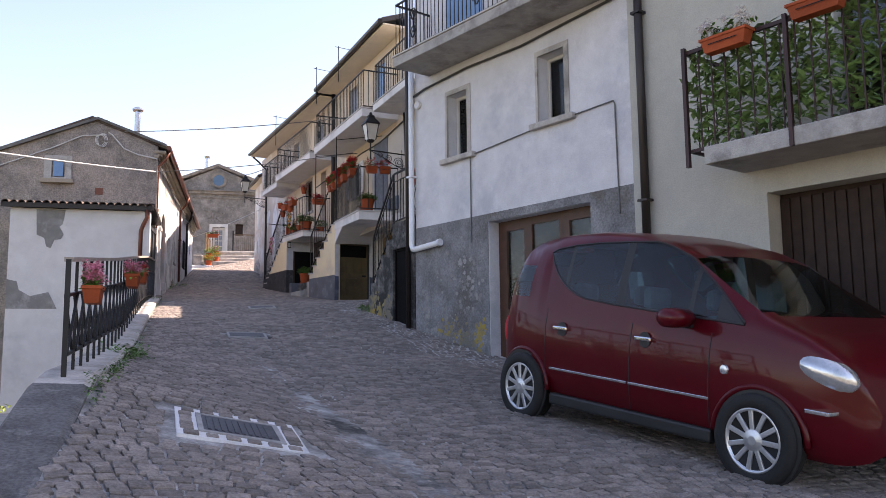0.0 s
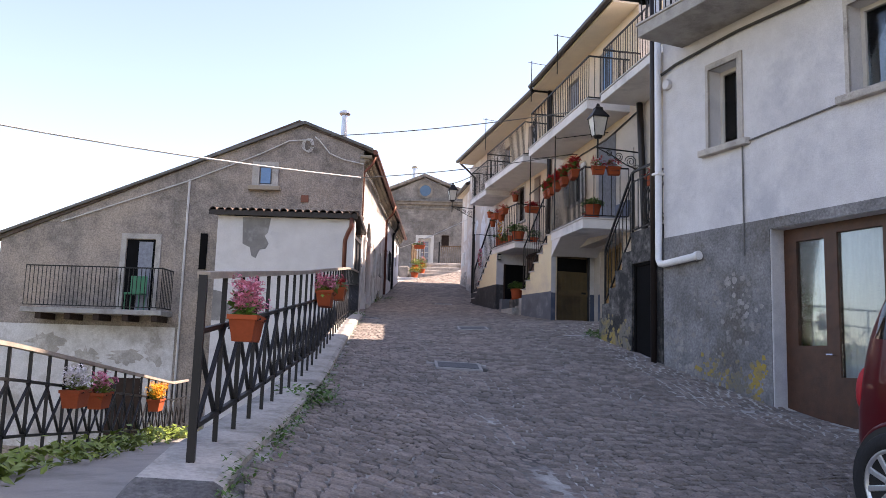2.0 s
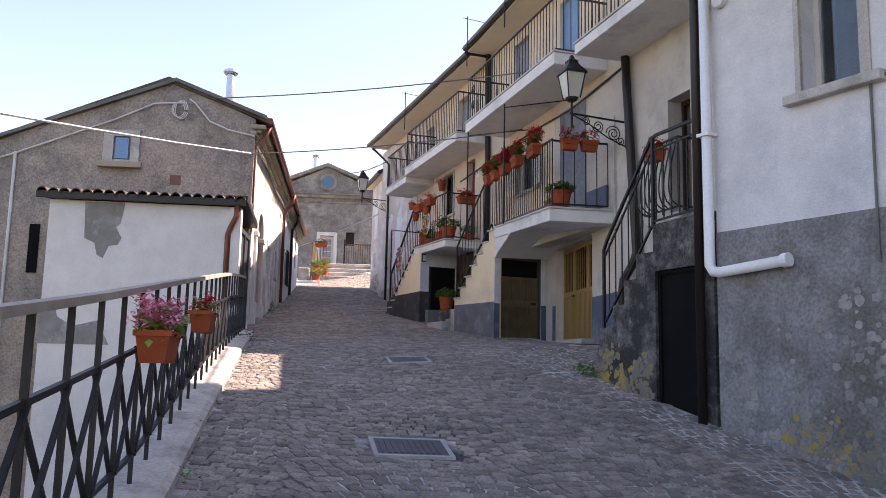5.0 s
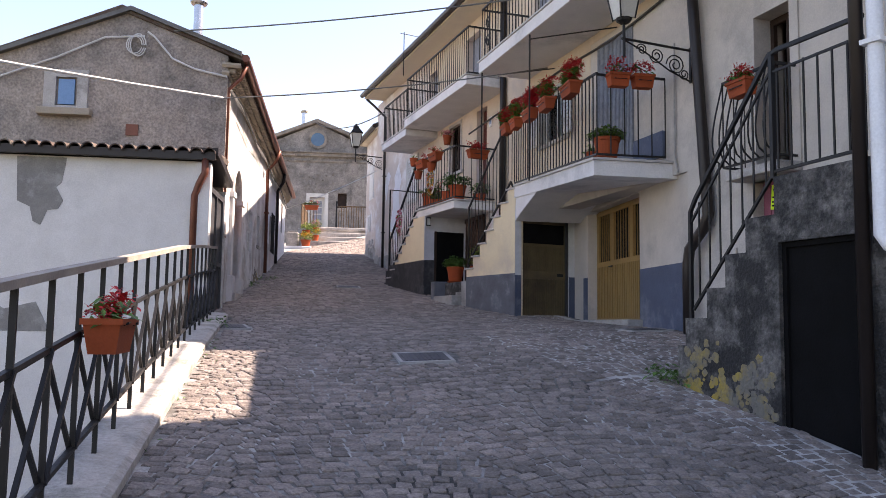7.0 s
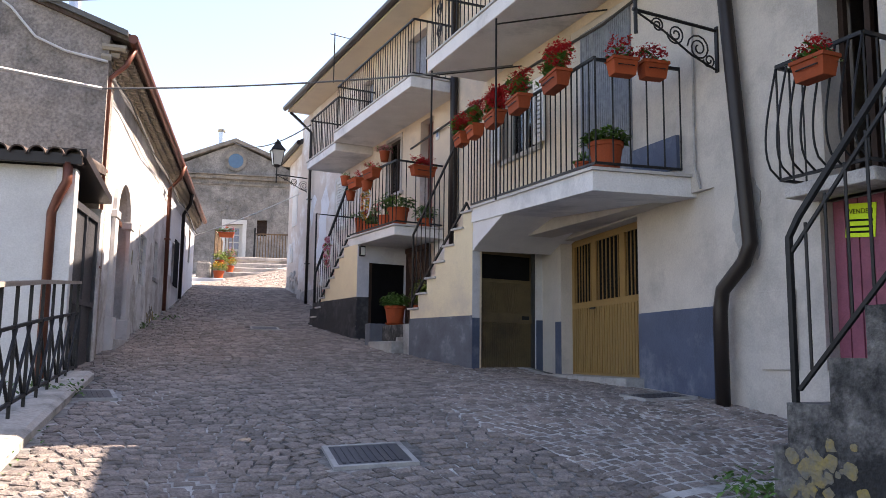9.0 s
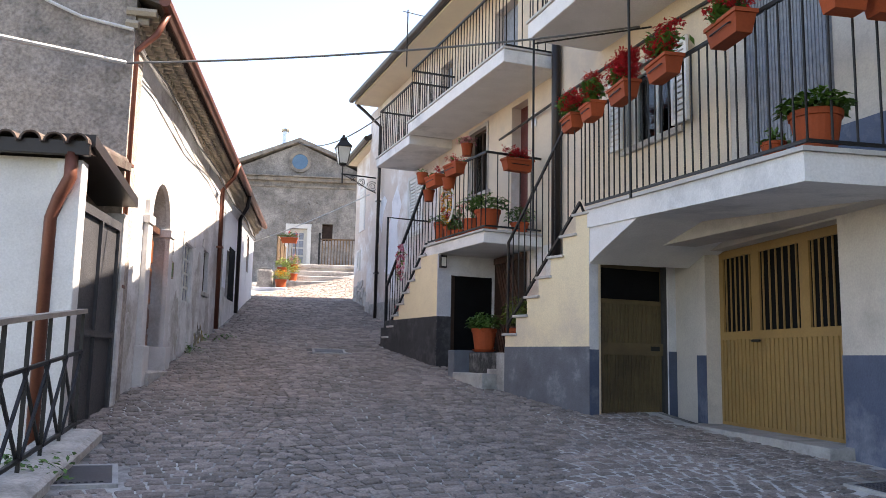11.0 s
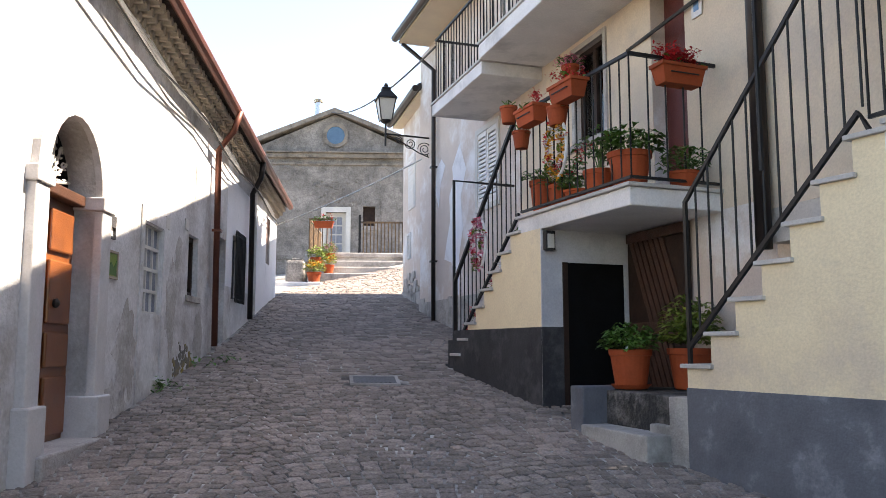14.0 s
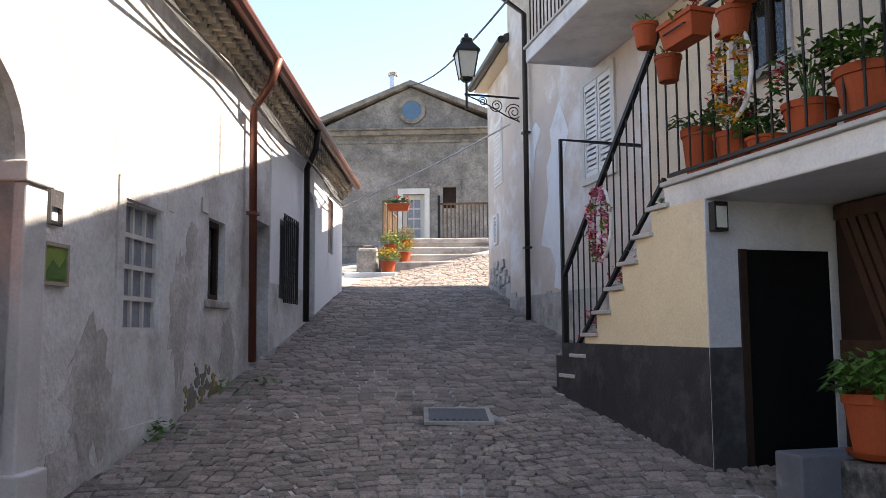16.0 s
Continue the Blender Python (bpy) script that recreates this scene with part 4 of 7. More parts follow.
# house D: cream house with the second stair
FD = fr((6.9, 26.0), -4.4)
house_d = root("house", FD, "cream plaster house with white shutters and a planted stair", "house")
DW, DD, DS, DU, DU2 = (0.45, 1.1, 6.4, 7.45), (-0.95, -0.42, 5.5, 7.48), (3.4, 4.15, 6.2, 7.27), (-0.6, 0.2, 7.85, 9.2), (2.0, 2.6, 8.2, 9.1)
part("wall", holed(-1.97, 7.15, 2.8, 9.5, -0.35, 0, (DW, DD, DS, DU, DU2)), M_PINK, house_d)
for pts in ([(5.0, 7.35), (5.35, 7.05), (5.3, 6.8), (5.5, 6.6), (5.45, 6.2), (5.62, 5.9), (5.75, 5.6), (5.4, 5.52), (5.2, 5.3), (5.3, 5.02), (5.05, 4.98), (5.02, 5.6), (4.85, 6.0), (4.95, 6.5), (4.7, 6.9)], [(6.15, 7.2), (6.25, 6.8), (6.05, 6.5), (5.95, 6.9), (5.7, 7.15), (5.9, 7.3)]):
    part("flaked_paint", prism(pts, 0.0, 0.003), M_WASH, house_d, "ragged remains of white paint")
rnd = random.Random(62)
for i in range(34):
    a, b = 4.85 + rnd.uniform(0, 2.0), 4.45 + rnd.uniform(0, 0.45)
    part("plinth_stone", box(a, a + rnd.uniform(0.14, 0.26), 0.0, 0.015 + rnd.uniform(0, 0.012), b, b + rnd.uniform(0.1, 0.17), 0.012), M_STONE, house_d)
part("upper_wall", holed(-1.97, 2.6, 5.3, 9.5, 0, 0.004, (DW, DD, DU, DU2)), M_CREAM_UP, house_d)
shell(house_d, -1.97, 7.15, 2.8, 9.5, 5.5, 1, M_CREAM)
pitched_roof(house_d, -1.97, 6.6, 9.55, 1, 5.5, over=0.6)
frame_window(house_d, *DW, 0.0, 1, trim=0.06, material=M_WOODDARK, sill=0.06)
for w, mt in ((DD, M_REDDOOR), (DU, M_BEAD), (DU2, M_BEAD)):
    d = part("door", box(*w[:2], -0.2, -0.15, *w[2:]), mt, house_d)
for x0, x1 in ((3.4, 3.76), (3.79, 4.15)):
    sh = part("shutter", holed(x0, x1, 6.2, 7.27, -0.02, 0.02, ((x0 + 0.04, x1 - 0.04, 6.26, 7.2),)), M_SHUTTER, house_d, "white louvred shutter")
    for i in range(15):
        part("slat", box(x0 + 0.04, x1 - 0.04, -0.012, 0.012, 6.27 + i * 0.062, 6.31 + i * 0.062), M_SHUTTER, sh)
part("shutter_trim", holed(3.32, 4.23, 6.12, 7.35, 0.004, 0.03, (DS,)), M_FRAME, house_d)
balcony(house_d, -1.9, 1.9, 0, 0.85, 7.75, 0.18, 0.95)
balcony(house_d, 1.95, 3.9, 0, 0.8, 7.58, 0.16, 0.95)
drainpipe(house_d, [(6.6, 0.5, 9.5), (6.5, 0.3, 9.3), (6.1, 0.08, 8.9), (6.1, 0.08, 4.45)], 0.037, M_DKPIPE, clamps=((6.1, 0.08, 5.6), (6.1, 0.08, 7.2)))
part("stone_plinth", holed(2.6, 7.15, 2.8, 4.95, 0, 0.02), M_STONE, house_d, "rough pale stone plinth")
FDF = fr((5.93, 25.93), -8)
stair_d = root("outside_stair", FDF, "cream and charcoal outside stair with plants on its treads", "stair")
tops = []
for i in range(9):
    tops.append((2.32 - (i + 1) * 0.213, 2.32 - i * 0.213, 3.92 + i * 0.1715))
prof = [(0.0, 3.0), (2.32, 3.0)]
for xa, xb, zt in tops:
    prof += [(xb, zt), (xa, zt)]
prof += [(0.0, 5.29)]
part("stair_flank", prism(prof, -0.16, 0), M_CREAM, stair_d, "cream painted stair flank")
part("stair_body", prism([(0.16, 3.0)] + prof[1:-1] + [(0.16, 5.29)], -0.85, -0.16), M_WHITE, stair_d)
part("flank_band", holed(-0.002, 2.324, 3.0, 4.38, 0.0, 0.006, ((2.24, 2.33, 4.0, 4.4), (2.1, 2.3, 4.27, 4.4))), M_CHAR, stair_d, "charcoal painted base band")
for xa, xb, zt in tops:
    part("tread", box(xa - 0.02, xb + 0.04, -0.85, 0.03, zt, zt + 0.03, 0.006), M_MARBLE, stair_d)
part("end_wall", holed(-0.98, 0.0, 3.0, 5.3, -0.012, 0.0, ((-0.9, -0.22, 3.0, 4.98),)), M_WHITE, stair_d).matrix_local = Matrix(((0, 1, 0, 0), (1, 0, 0, 0), (0, 0, 1, 0), (0, 0, 0, 1)))
part("end_band", box(-0.02, -0.012, -0.22, 0.004, 3.0, 4.38), M_CHAR, stair_d)
# a flat black sheet stands in for the shade inside the doorway
part("cellar_door", box(0.0, 0.04, -0.9, -0.22, 3.2, 4.98), M_BLACK, stair_d, "flat black sheet for the dark inside an open cellar door")
part("door_frame", box(-0.03, 0.0, -0.27, -0.22, 3.2, 4.98), M_WOODDARK, stair_d)
part("balcony_slab", box(-1.43, 0.45, -0.95, 0.0, 5.28, 5.43, 0.012), M_SLAB, stair_d)
part("slab_edge", box(-1.46, 0.45, -0.95, 0.03, 5.43, 5.46, 0.006), M_MARBLE, stair_d)
railing(stair_d, (-1.4, -0.04, 5.45), (0.45, -0.04, 5.45), 1.05, 0.13, 0.008)
railing(stair_d, (-1.4, -0.9, 5.45), (-1.4, -0.04, 5.45), 1.05, 0.16, 0.008)
hr = part("stair_handrail", tube([(2.15, -0.04, 4.15), (2.15, -0.04, 4.95), (0.5, -0.04, 6.55), (0.45, -0.04, 6.5)], 0.018, square=True), M_IRON, stair_d)
part("lower_rail", tube([(2.2, -0.04, 4.12), (0.5, -0.04, 5.5)], 0.014, square=True), M_IRON, hr)
part("tall_post", tube([(2.17, -0.04, 4.0), (2.17, -0.04, 6.15), (2.2, -0.85, 6.15)], 0.014, square=True), M_IRON, hr)
for i in range(15):
    x = 2.08 - i * 0.108
    part("bar", tube([(x, -0.04, 4.13 + (2.2 - x) * 0.81), (x, -0.04, 4.95 + (2.15 - x) * 0.97)], 0.007, 6), M_IRON, hr)
# open lattice door leaf against the wall
leaf = tagged(part("open_door_leaf", box(-0.95, 0.0, 0.02, 0.06, 3.55, 5.27, 0.006), M_WOODDARK), "dark brown open plank door leaf with slanted boards", "door leaf")
leaf.matrix_world = FD
M_LEAFWOOD = surface("worn_red_brown_boards", (0.085, 0.04, 0.026), (0.045, 0.022, 0.015), rough=0.5, scale=10, fine=140, bump=0.4)
for z0, z1 in ((3.62, 3.72), (4.3, 4.42), (5.17, 5.26)):
    part("cross_rail", box(-0.93, -0.02, 0.06, 0.09, z0, z1, 0.005), M_LEAFWOOD, leaf)
for z0, z1 in ((3.72, 4.3), (4.42, 5.17)):
    for i in range(16):
        xa = -0.93 + (i - 5) * 0.083
        pts = [(xa, z0), (xa + 0.06, z0), (xa + 0.06 + (z1 - z0) * 0.42, z1), (xa + (z1 - z0) * 0.42, z1)]
        if pts[0][0] > -0.95 and pts[2][0] < 0.0:
            part("board", prism(pts, 0.06, 0.078), M_LEAFWOOD, leaf)
# planter wall between the two stairs
plant_wall = root("planter_wall", fr((6.05, 24.35), -6), "low concrete planter wall with a step", "wall")
part("wall_block", box(-0.3, 0.85, -0.95, -0.12, 3.0, 3.86, 0.01), M_DIRTY, plant_wall)
part("step", box(-0.3, 0.6, -0.12, 0.12, 3.0, 3.6, 0.012), M_CONC, plant_wall)
part("end_pier", box(0.6, 0.8, -0.5, 0.1, 3.0, 3.89, 0.012), M_SLATE, plant_wall)

# house H: pinkish house where the street bends
FH = fr((6.53, 33.15), -0.5)
house_h = root("house", FH, "pinkish plastered house with white shutters at the bend", "house")
part("wall", holed(0, 2.3, 3.8, 8.85, -0.35, 0.02, ((1.1, 1.7, 6.9, 8.0), (0.03, 0.57, 4.2, 6.33))), M_PINK, house_h)
part("plinth", holed(0, 2.3, 3.8, 5.3, 0.02, 0.035, ((0.03, 0.57, 4.2, 6.2),)), M_STONE, house_h)
part("side_wall", box(2.0, 2.3, -6, -0.35, 3.8, 8.85), M_PINK, house_h)
part("niche", box(0.03, 0.57, -0.2, -0.15, 4.2, 6.33), M_PLASTER, house_h)
sh = part("shutter", box(1.1, 1.7, -0.02, 0.04, 6.9, 8.0), M_SHUTTER, house_h)
for i in range(14):
    part("slat", box(1.14, 1.66, 0.04, 0.052, 6.95 + i * 0.073, 6.99 + i * 0.073), M_SHUTTER, sh)
pitched_roof(house_h, -0.1, 2.5, 8.85, 1, 5.5, over=0.25)
lv = part("louvre", holed(1.5, 1.78, 5.92, 6.44, 0.02, 0.05, ((1.54, 1.74, 5.97, 6.39),)), M_SHUTTER, house_h, "small white vent louvre")
for i in range(7):
    part("slat", box(1.54, 1.74, 0.022, 0.04, 5.99 + i * 0.057, 6.02 + i * 0.057), M_SHUTTER, lv)
bm = bmesh.new()
for s in (-1, 1):
    prism([(0.3 + s * 0.27, 6.05)] + [(0.3 + s * 0.27 * math.cos(a * math.pi / 16), 6.05 + 0.27 * math.sin(a * math.pi / 16)) for a in range(1, 9)] + [(0.3 + s * 0.27, 6.33)], -0.2, 0.02, bm)
part("niche_head", bm, M_PINK, house_h)
rnd = random.Random(61)
for i in range(26):
    a, b = 0.62 + rnd.uniform(0, 1.4), 4.95 + rnd.uniform(0, 0.55)
    part("plinth_stone", box(a, a + rnd.uniform(0.14, 0.26), 0.03, 0.05 + rnd.uniform(0, 0.012), b, b + rnd.uniform(0.1, 0.17), 0.012), M_STONE, house_h)


# ---- house E on the left: long limewashed flank and grey gable ----
FE = fr((2.21, 25.38), 10)
house_e = root("house", FE, "long limewashed house with a rough grey gable", "house")
ED = (-1.05, -0.1, 3.0, 5.3)
EW1, EW2, EW3, ED3, EA, ES = (1.14, 1.72, 4.5, 5.3), (2.75, 3.2, 4.75, 5.42), (5.2, 5.9, 4.85, 5.74), (4.05, 4.75, 3.8, 5.6), (6.64, 7.27, 4.4, 6.34), (8.27, 8.7, 5.65, 6.48)
EAVE = 6.5


def eave(x):
    return 7.22 - 0.03 * (x + 2.4)


def overhang(x):
    return 0.34 - 0.009 * (x + 2.4)


part("wall", holed(-2.4, 9.6, 2.4, EAVE, 0, 0.4, (ED, EW1, EW2, EW3, ED3, EA, ES, (-1.05, -0.1, 5.3, 5.78))), M_LIME, house_e)
part("wall_head", prism([(-2.4, EAVE), (9.6, EAVE), (9.6, eave(9.6)), (-2.4, eave(-2.4))], 0, 0.4), M_LIME, house_e)
# arch over the door: spandrels fill the square opening
bm = bmesh.new()
xc, rr = -0.575, 0.475
for s in (-1, 1):
    pts = [(xc + s * rr, 5.3)] + [(xc + s * rr * math.cos(a * math.pi / 16), 5.3 + rr * math.sin(a * math.pi / 16)) for a in range(1, 9)] + [(xc + s * rr, 5.3 + rr + 0.01)]
    prism(pts, 0.0, 0.4, bm)
part("arch_spandrel", bm, M_LIME, house_e)
bm = bmesh.new()
for a in range(12):
    t0, t1 = math.pi * a / 12, math.pi * (a + 1) / 12
    pts = [(xc + r * math.cos(t), 5.3 + r * math.sin(t)) for r, t in ((rr, t0), (rr, t1), (rr + 0.17, t1), (rr + 0.17, t0))]
    part("arch_stone", prism(pts, -0.05, 0.0), M_JAMB, house_e)
for x0, x1 in ((-1.25, -1.05), (-0.1, 0.1)):
    part("jamb", box(x0, x1, -0.06, 0.2, 3.2, 5.2, 0.01), M_JAMB, house_e)
    part("impost", box(x0 - 0.03, x1 + 0.03, -0.08, 0.2, 5.2, 5.3, 0.01), M_JAMB, house_e)
    part("jamb_foot", box(x0 - 0.03, x1 + 0.03, -0.1, 0.2, 3.2, 3.85, 0.012), M_JAMB, house_e)
ed = part("door", box(-1.05, -0.1, 0.15, 0.2, 3.5, 5.22), M_ORANGEWOOD, house_e, "varnished orange panelled front door")
for x0, x1 in ((-1.0, -0.61), (-0.54, -0.15)):
    for z0, z1 in ((3.6, 4.0), (4.06, 4.3), (4.36, 4.8), (4.86, 5.15)):
        part("panel", box(x0, x1, 0.122, 0.15, z0, z1, 0.012), M_ORANGEWOOD, ed)
part("door_cornice", box(-1.05, -0.1, 0.06, 0.2, 5.22, 5.3, 0.01), M_BROWNWOOD, ed)
part("knocker", lathe([(0.03, 0), (0.035, 0.02), (0.01, 0.04)], 12), M_IRON, ed).matrix_local = pose(-0.45, 0.12, 4.5, 90, 0, 0)
bm = bmesh.new()
for i in range(9):
    a = math.pi * (i + 0.5) / 9
    tube([(xc, 0.16, 5.32), (xc + 0.2 * math.cos(a), 0.16, 5.32 + 0.2 * math.sin(a)), (xc + 0.4 * math.cos(a + 0.15), 0.16, 5.32 + 0.38 * math.sin(a))], 0.01, 6, bm)
    for k in (0.2, 0.31):
        tube([(xc + (k + 0.05 * math.cos(c)) * math.cos(a), 0.16, 5.33 + (k + 0.05 * math.sin(c)) * math.sin(a)) for c in wide(0, 5.5, 9)], 0.007, 5, bm)
part("fanlight_grille", bm, M_FRAME, house_e)
part("fanlight", box(-1.05, -0.1, 0.2, 0.22, 5.3, 5.78), M_BLACK, house_e)
part("doorstep", box(-1.15, 0.02, -0.14, 0.2, 3.0, 3.56, 0.015), M_STONE, house_e)
wg = part("glass_block_window", holed(*EW1, 0.03, 0.09, [(1.14 + 0.02 + 0.19 * i, 1.14 + 0.185 + 0.19 * i, 4.52 + 0.2 * j, 4.69 + 0.2 * j) for i in range(3) for j in range(4)]), M_FRAME, house_e)
for i in range(3):
    for j in range(4):
        part("pane", box(1.16 + 0.19 * i, 1.325 + 0.19 * i, 0.05, 0.07, 4.52 + 0.2 * j, 4.69 + 0.2 * j), M_BEAD, wg)
part("old_frame", holed(1.02, 1.84, 3.55, 5.45, -0.012, 0.0, ((1.12, 1.74, 3.9, 5.32),)), M_LIME, house_e)
frame_window(house_e, *EW2, 0.0, -1, material=M_WOODDARK, sill=0.03, bars=0)
w3 = part("window_grille", tube([(5.2, -0.05, 4.85), (5.9, -0.05, 4.85), (5.9, -0.05, 5.74), (5.2, -0.05, 5.74)], 0.012, 6), M_IRON, house_e)
for i in range(8):
    part("grille_bar", tube([(5.2 + i * 0.1, -0.06, 4.8), (5.2 + i * 0.1, -0.06, 5.8)], 0.01, 6), M_IRON, w3)
for x0, x1 in ((5.18, 5.5), (5.58, 5.9)):
    part("dark_shutter", box(x0, x1, 0.1, 0.14, 4.85, 5.74), M_IRON, house_e)
part("door", box(*ED3[:2], 0.25, 0.3, *ED3[2:]), M_LIME, house_e)
part("door", box(*EA[:2], 0.2, 0.25, *EA[2:]), M_CONC, house_e, "grey walled-up arched doorway")
bm = bmesh.new()
for s in (-1, 1):
    prism([(6.955 + s * 0.315, 6.02)] + [(6.955 + s * 0.315 * math.cos(a * math.pi / 16), 6.02 + 0.32 * math.sin(a * math.pi / 16)) for a in range(1, 9)] + [(6.955 + s * 0.315, 6.345)], 0.0, 0.3, bm)
part("arch_spandrel", bm, M_LIME, house_e)
part("whitewash", holed(7.27, 9.6, 4.3, EAVE, -0.006, 0.0, (ES,)), M_WASH, house_e, "bright whitewashed end of the flank")
part("whitewash", holed(4.78, 6.6, 5.0, EAVE, -0.006, 0.0, (EW3,)), M_WASH, house_e)
part("shutter", box(*ES[:2], 0.02, 0.06, *ES[2:]), M_BROWNWOOD, house_e)
# gable wall facing down the street
FGB = fr((1.86, 23.0), 100)
GH = [(0.0, -1.0), (0.0, 7.3), (-1.52, 7.95), (-9.0, 4.95), (-9.0, -1.0)]
gable = prism(GH, 0.0, 0.4)
gab = part("gable_wall", gable, M_GABLE, house_e, "rough weathered grey render")
gab.matrix_local = FE.inverted() @ FGB


def on_gable(ob):
    ob.matrix_local = FE.inverted() @ FGB
    return ob


on_gable(part("verge", prism([(0.22, 7.36), (-1.52, 8.02), (-9.3, 4.9), (-9.3, 4.83), (-1.52, 7.95), (0.22, 7.29)], -0.1, 0.5), M_SHEET, house_e, "dark weathered metal verge"))
on_gable(part("attic_window", box(-2.56, -2.32, -0.05, -0.01, 6.4, 6.8), M_BLUESH, house_e))
on_gable(part("attic_trim", holed(-2.78, -2.12, 6.33, 6.95, -0.06, 0.0, ((-2.6, -2.28, 6.38, 6.83),)), M_STONE, house_e))
on_gable(part("attic_sill", box(-2.85, -2.05, -0.14, 0.0, 6.22, 6.33, 0.01), M_CORNICE, house_e))
on_gable(part("vent", box(-1.53, -1.34, -0.02, 0.0, 5.95, 6.13), M_COPPER, house_e))
on_gable(part("conduit", tube([(-4.35, -0.03, 0.5), (-4.35, -0.03, 6.45)], 0.03, 8), M_CABLE, house_e))
# balcony, door and lower door on the gable's low part
on_gable(part("balcony_slab", box(-7.95, -4.55, -0.75, 0.0, 3.0, 3.12, 0.01), M_CONC, house_e))
for i in range(5):
    on_gable(part("beam_end", box(-7.6 + i * 0.7, -7.45 + i * 0.7, -0.7, 0.0, 2.85, 3.0, 0.01), M_WOODDARK, house_e))
for a, b in (((-7.9, -0.72, 3.12), (-4.6, -0.72, 3.12)), ((-4.6, -0.72, 3.12), (-4.6, 0, 3.12))):
    on_gable(railing(house_e, a, b, 1.0, 0.1, 0.01))
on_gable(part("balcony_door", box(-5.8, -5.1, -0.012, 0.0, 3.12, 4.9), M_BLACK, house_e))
on_gable(part("door_trim", holed(-5.95, -4.95, 3.12, 5.05, -0.04, 0.0, ((-5.82, -5.08, 3.12, 4.92),)), M_STONE, house_e))
on_gable(part("door_curtain", box(-5.5, -5.15, -0.016, -0.012, 3.12, 4.85), M_BEAD, house_e))
on_gable(part("lower_door", box(-6.0, -5.2, -0.02, 0.0, -0.4, 1.5), M_WOODDARK, house_e))
on_gable(part("low_window", box(-3.98, -3.8, -0.02, 0.0, 4.2, 5.1), M_BLACK, house_e))
on_gable(part("white_render", holed(-9.0, -4.45, -0.2, 2.75, -0.012, 0.0, ((-6.0, -5.2, -0.4, 1.5),)), M_LIME, house_e, "remains of whitewash below the balcony"))
rl = random.Random(31)
for cx, cz, w, h in ((-4.9, 2.2, 0.25, 0.4), (-6.6, 1.9, 0.4, 0.3), (-5.6, 2.0, 0.5, 0.2), (-7.6, 2.3, 0.5, 0.25), (-5.0, 0.8, 0.3, 0.5), (-6.9, 0.6, 0.4, 0.4)):
    on_gable(part("bare_plaster", prism([(cx + w * rl.uniform(0.55, 1.2) * math.cos(a), cz + h * rl.uniform(0.55, 1.2) * math.sin(a)) for a in wide(0, 6.05, 29)], -0.015, -0.012), M_OLDLIME, house_e))
# roof of E, eaves with tile courses
bm = bmesh.new()
ridge_y = 1.6
for pts in (((-2.45, -0.34, eave(-2.4)), (9.65, -0.23, eave(9.65)), (9.65, ridge_y, 7.45), (-2.45, ridge_y, 7.95)), ((-2.45, ridge_y, 7.95), (9.65, ridge_y, 7.45), (9.65, 9, 4.6), (-2.45, 9, 4.8))):
    lo = [bm.verts.new(p) for p in pts]
    hi = [bm.verts.new((p[0], p[1], p[2] + 0.1)) for p in pts]
    bm.faces.new(lo)
    bm.faces.new(hi[::-1])
    for i in range(4):
        bm.faces.new((lo[i], hi[i], hi[(i + 1) % 4], lo[(i + 1) % 4]))
bmesh.ops.recalc_face_normals(bm, faces=bm.faces[:])
part("roof", bm, M_TILE, house_e)
part("far_wall", holed(0.4, 9, -1, 5.0, 9.3, 9.6), M_LIME, house_e).matrix_local = Matrix(((0, 1, 0, 0), (1, 0, 0, 0), (0, 0, 1, 0), (0, 0, 0, 1)))
bm = bmesh.new()
for row in range(3):
    for i in range(92):
        x = -2.4 + i * 0.13 + 0.065 * (row % 2)
        tube([(x, 0.02, eave(x) - 0.19 + row * 0.065), (x, (-0.1 - row * 0.085) * overhang(x) / 0.34, eave(x) - 0.2 + row * 0.065)], 0.045, 6, bm)
part("eave_tiles", bm, M_CORNICE, house_e, "corbelled courses of clay tiles under the eave")
part("gutter", tube([(-2.5, -0.36, eave(-2.5) + 0.03), (9.65, -0.25, eave(9.65) + 0.03)], 0.06, 10), M_COPPER, house_e, "brown copper gutter")
drainpipe(house_e, [(-2.3, -0.36, eave(-2.3)), (-2.31, -0.26, eave(-2.3) - 0.25), (-2.33, -0.07, eave(-2.3) - 0.45), (-2.33, -0.07, 3.3)], 0.034, M_COPPER, clamps=((-2.33, -0.07, 4.4), (-2.33, -0.07, 5.6)))
drainpipe(house_e, [(3.6, -0.36, eave(3.6)), (3.6, -0.28, eave(3.6) - 0.25), (3.75, -0.08, eave(3.6) - 0.45), (3.85, -0.08, 4.2)], 0.038, M_COPPER, clamps=((3.8, -0.08, 5.6),))
drainpipe(house_e, [(6.0, -0.28, eave(5.9)), (6.05, -0.24, eave(5.9) - 0.25), (6.3, -0.08, eave(5.9) - 0.45), (6.33, -0.08, 4.6)], 0.04, M_DKPIPE)
for k in range(4):
    pts = [(-2.2 + i * 1.0, -0.06 - 0.03 * k, eave(-2.2 + i) - 0.28 - 0.05 * k - 0.06 * math.sin(i * 1.7 + k)) for i in range(12)]
    part("eave_cable", tube(pts, 0.012, 5), M_CABLE if k < 3 else M_DKCABLE, house_e)
part("letter_flap", holed(0.2, 0.33, 5.04, 5.22, -0.02, 0.0, ((0.215, 0.315, 5.06, 5.13),)), M_GATE, house_e, "small grey letter flap")
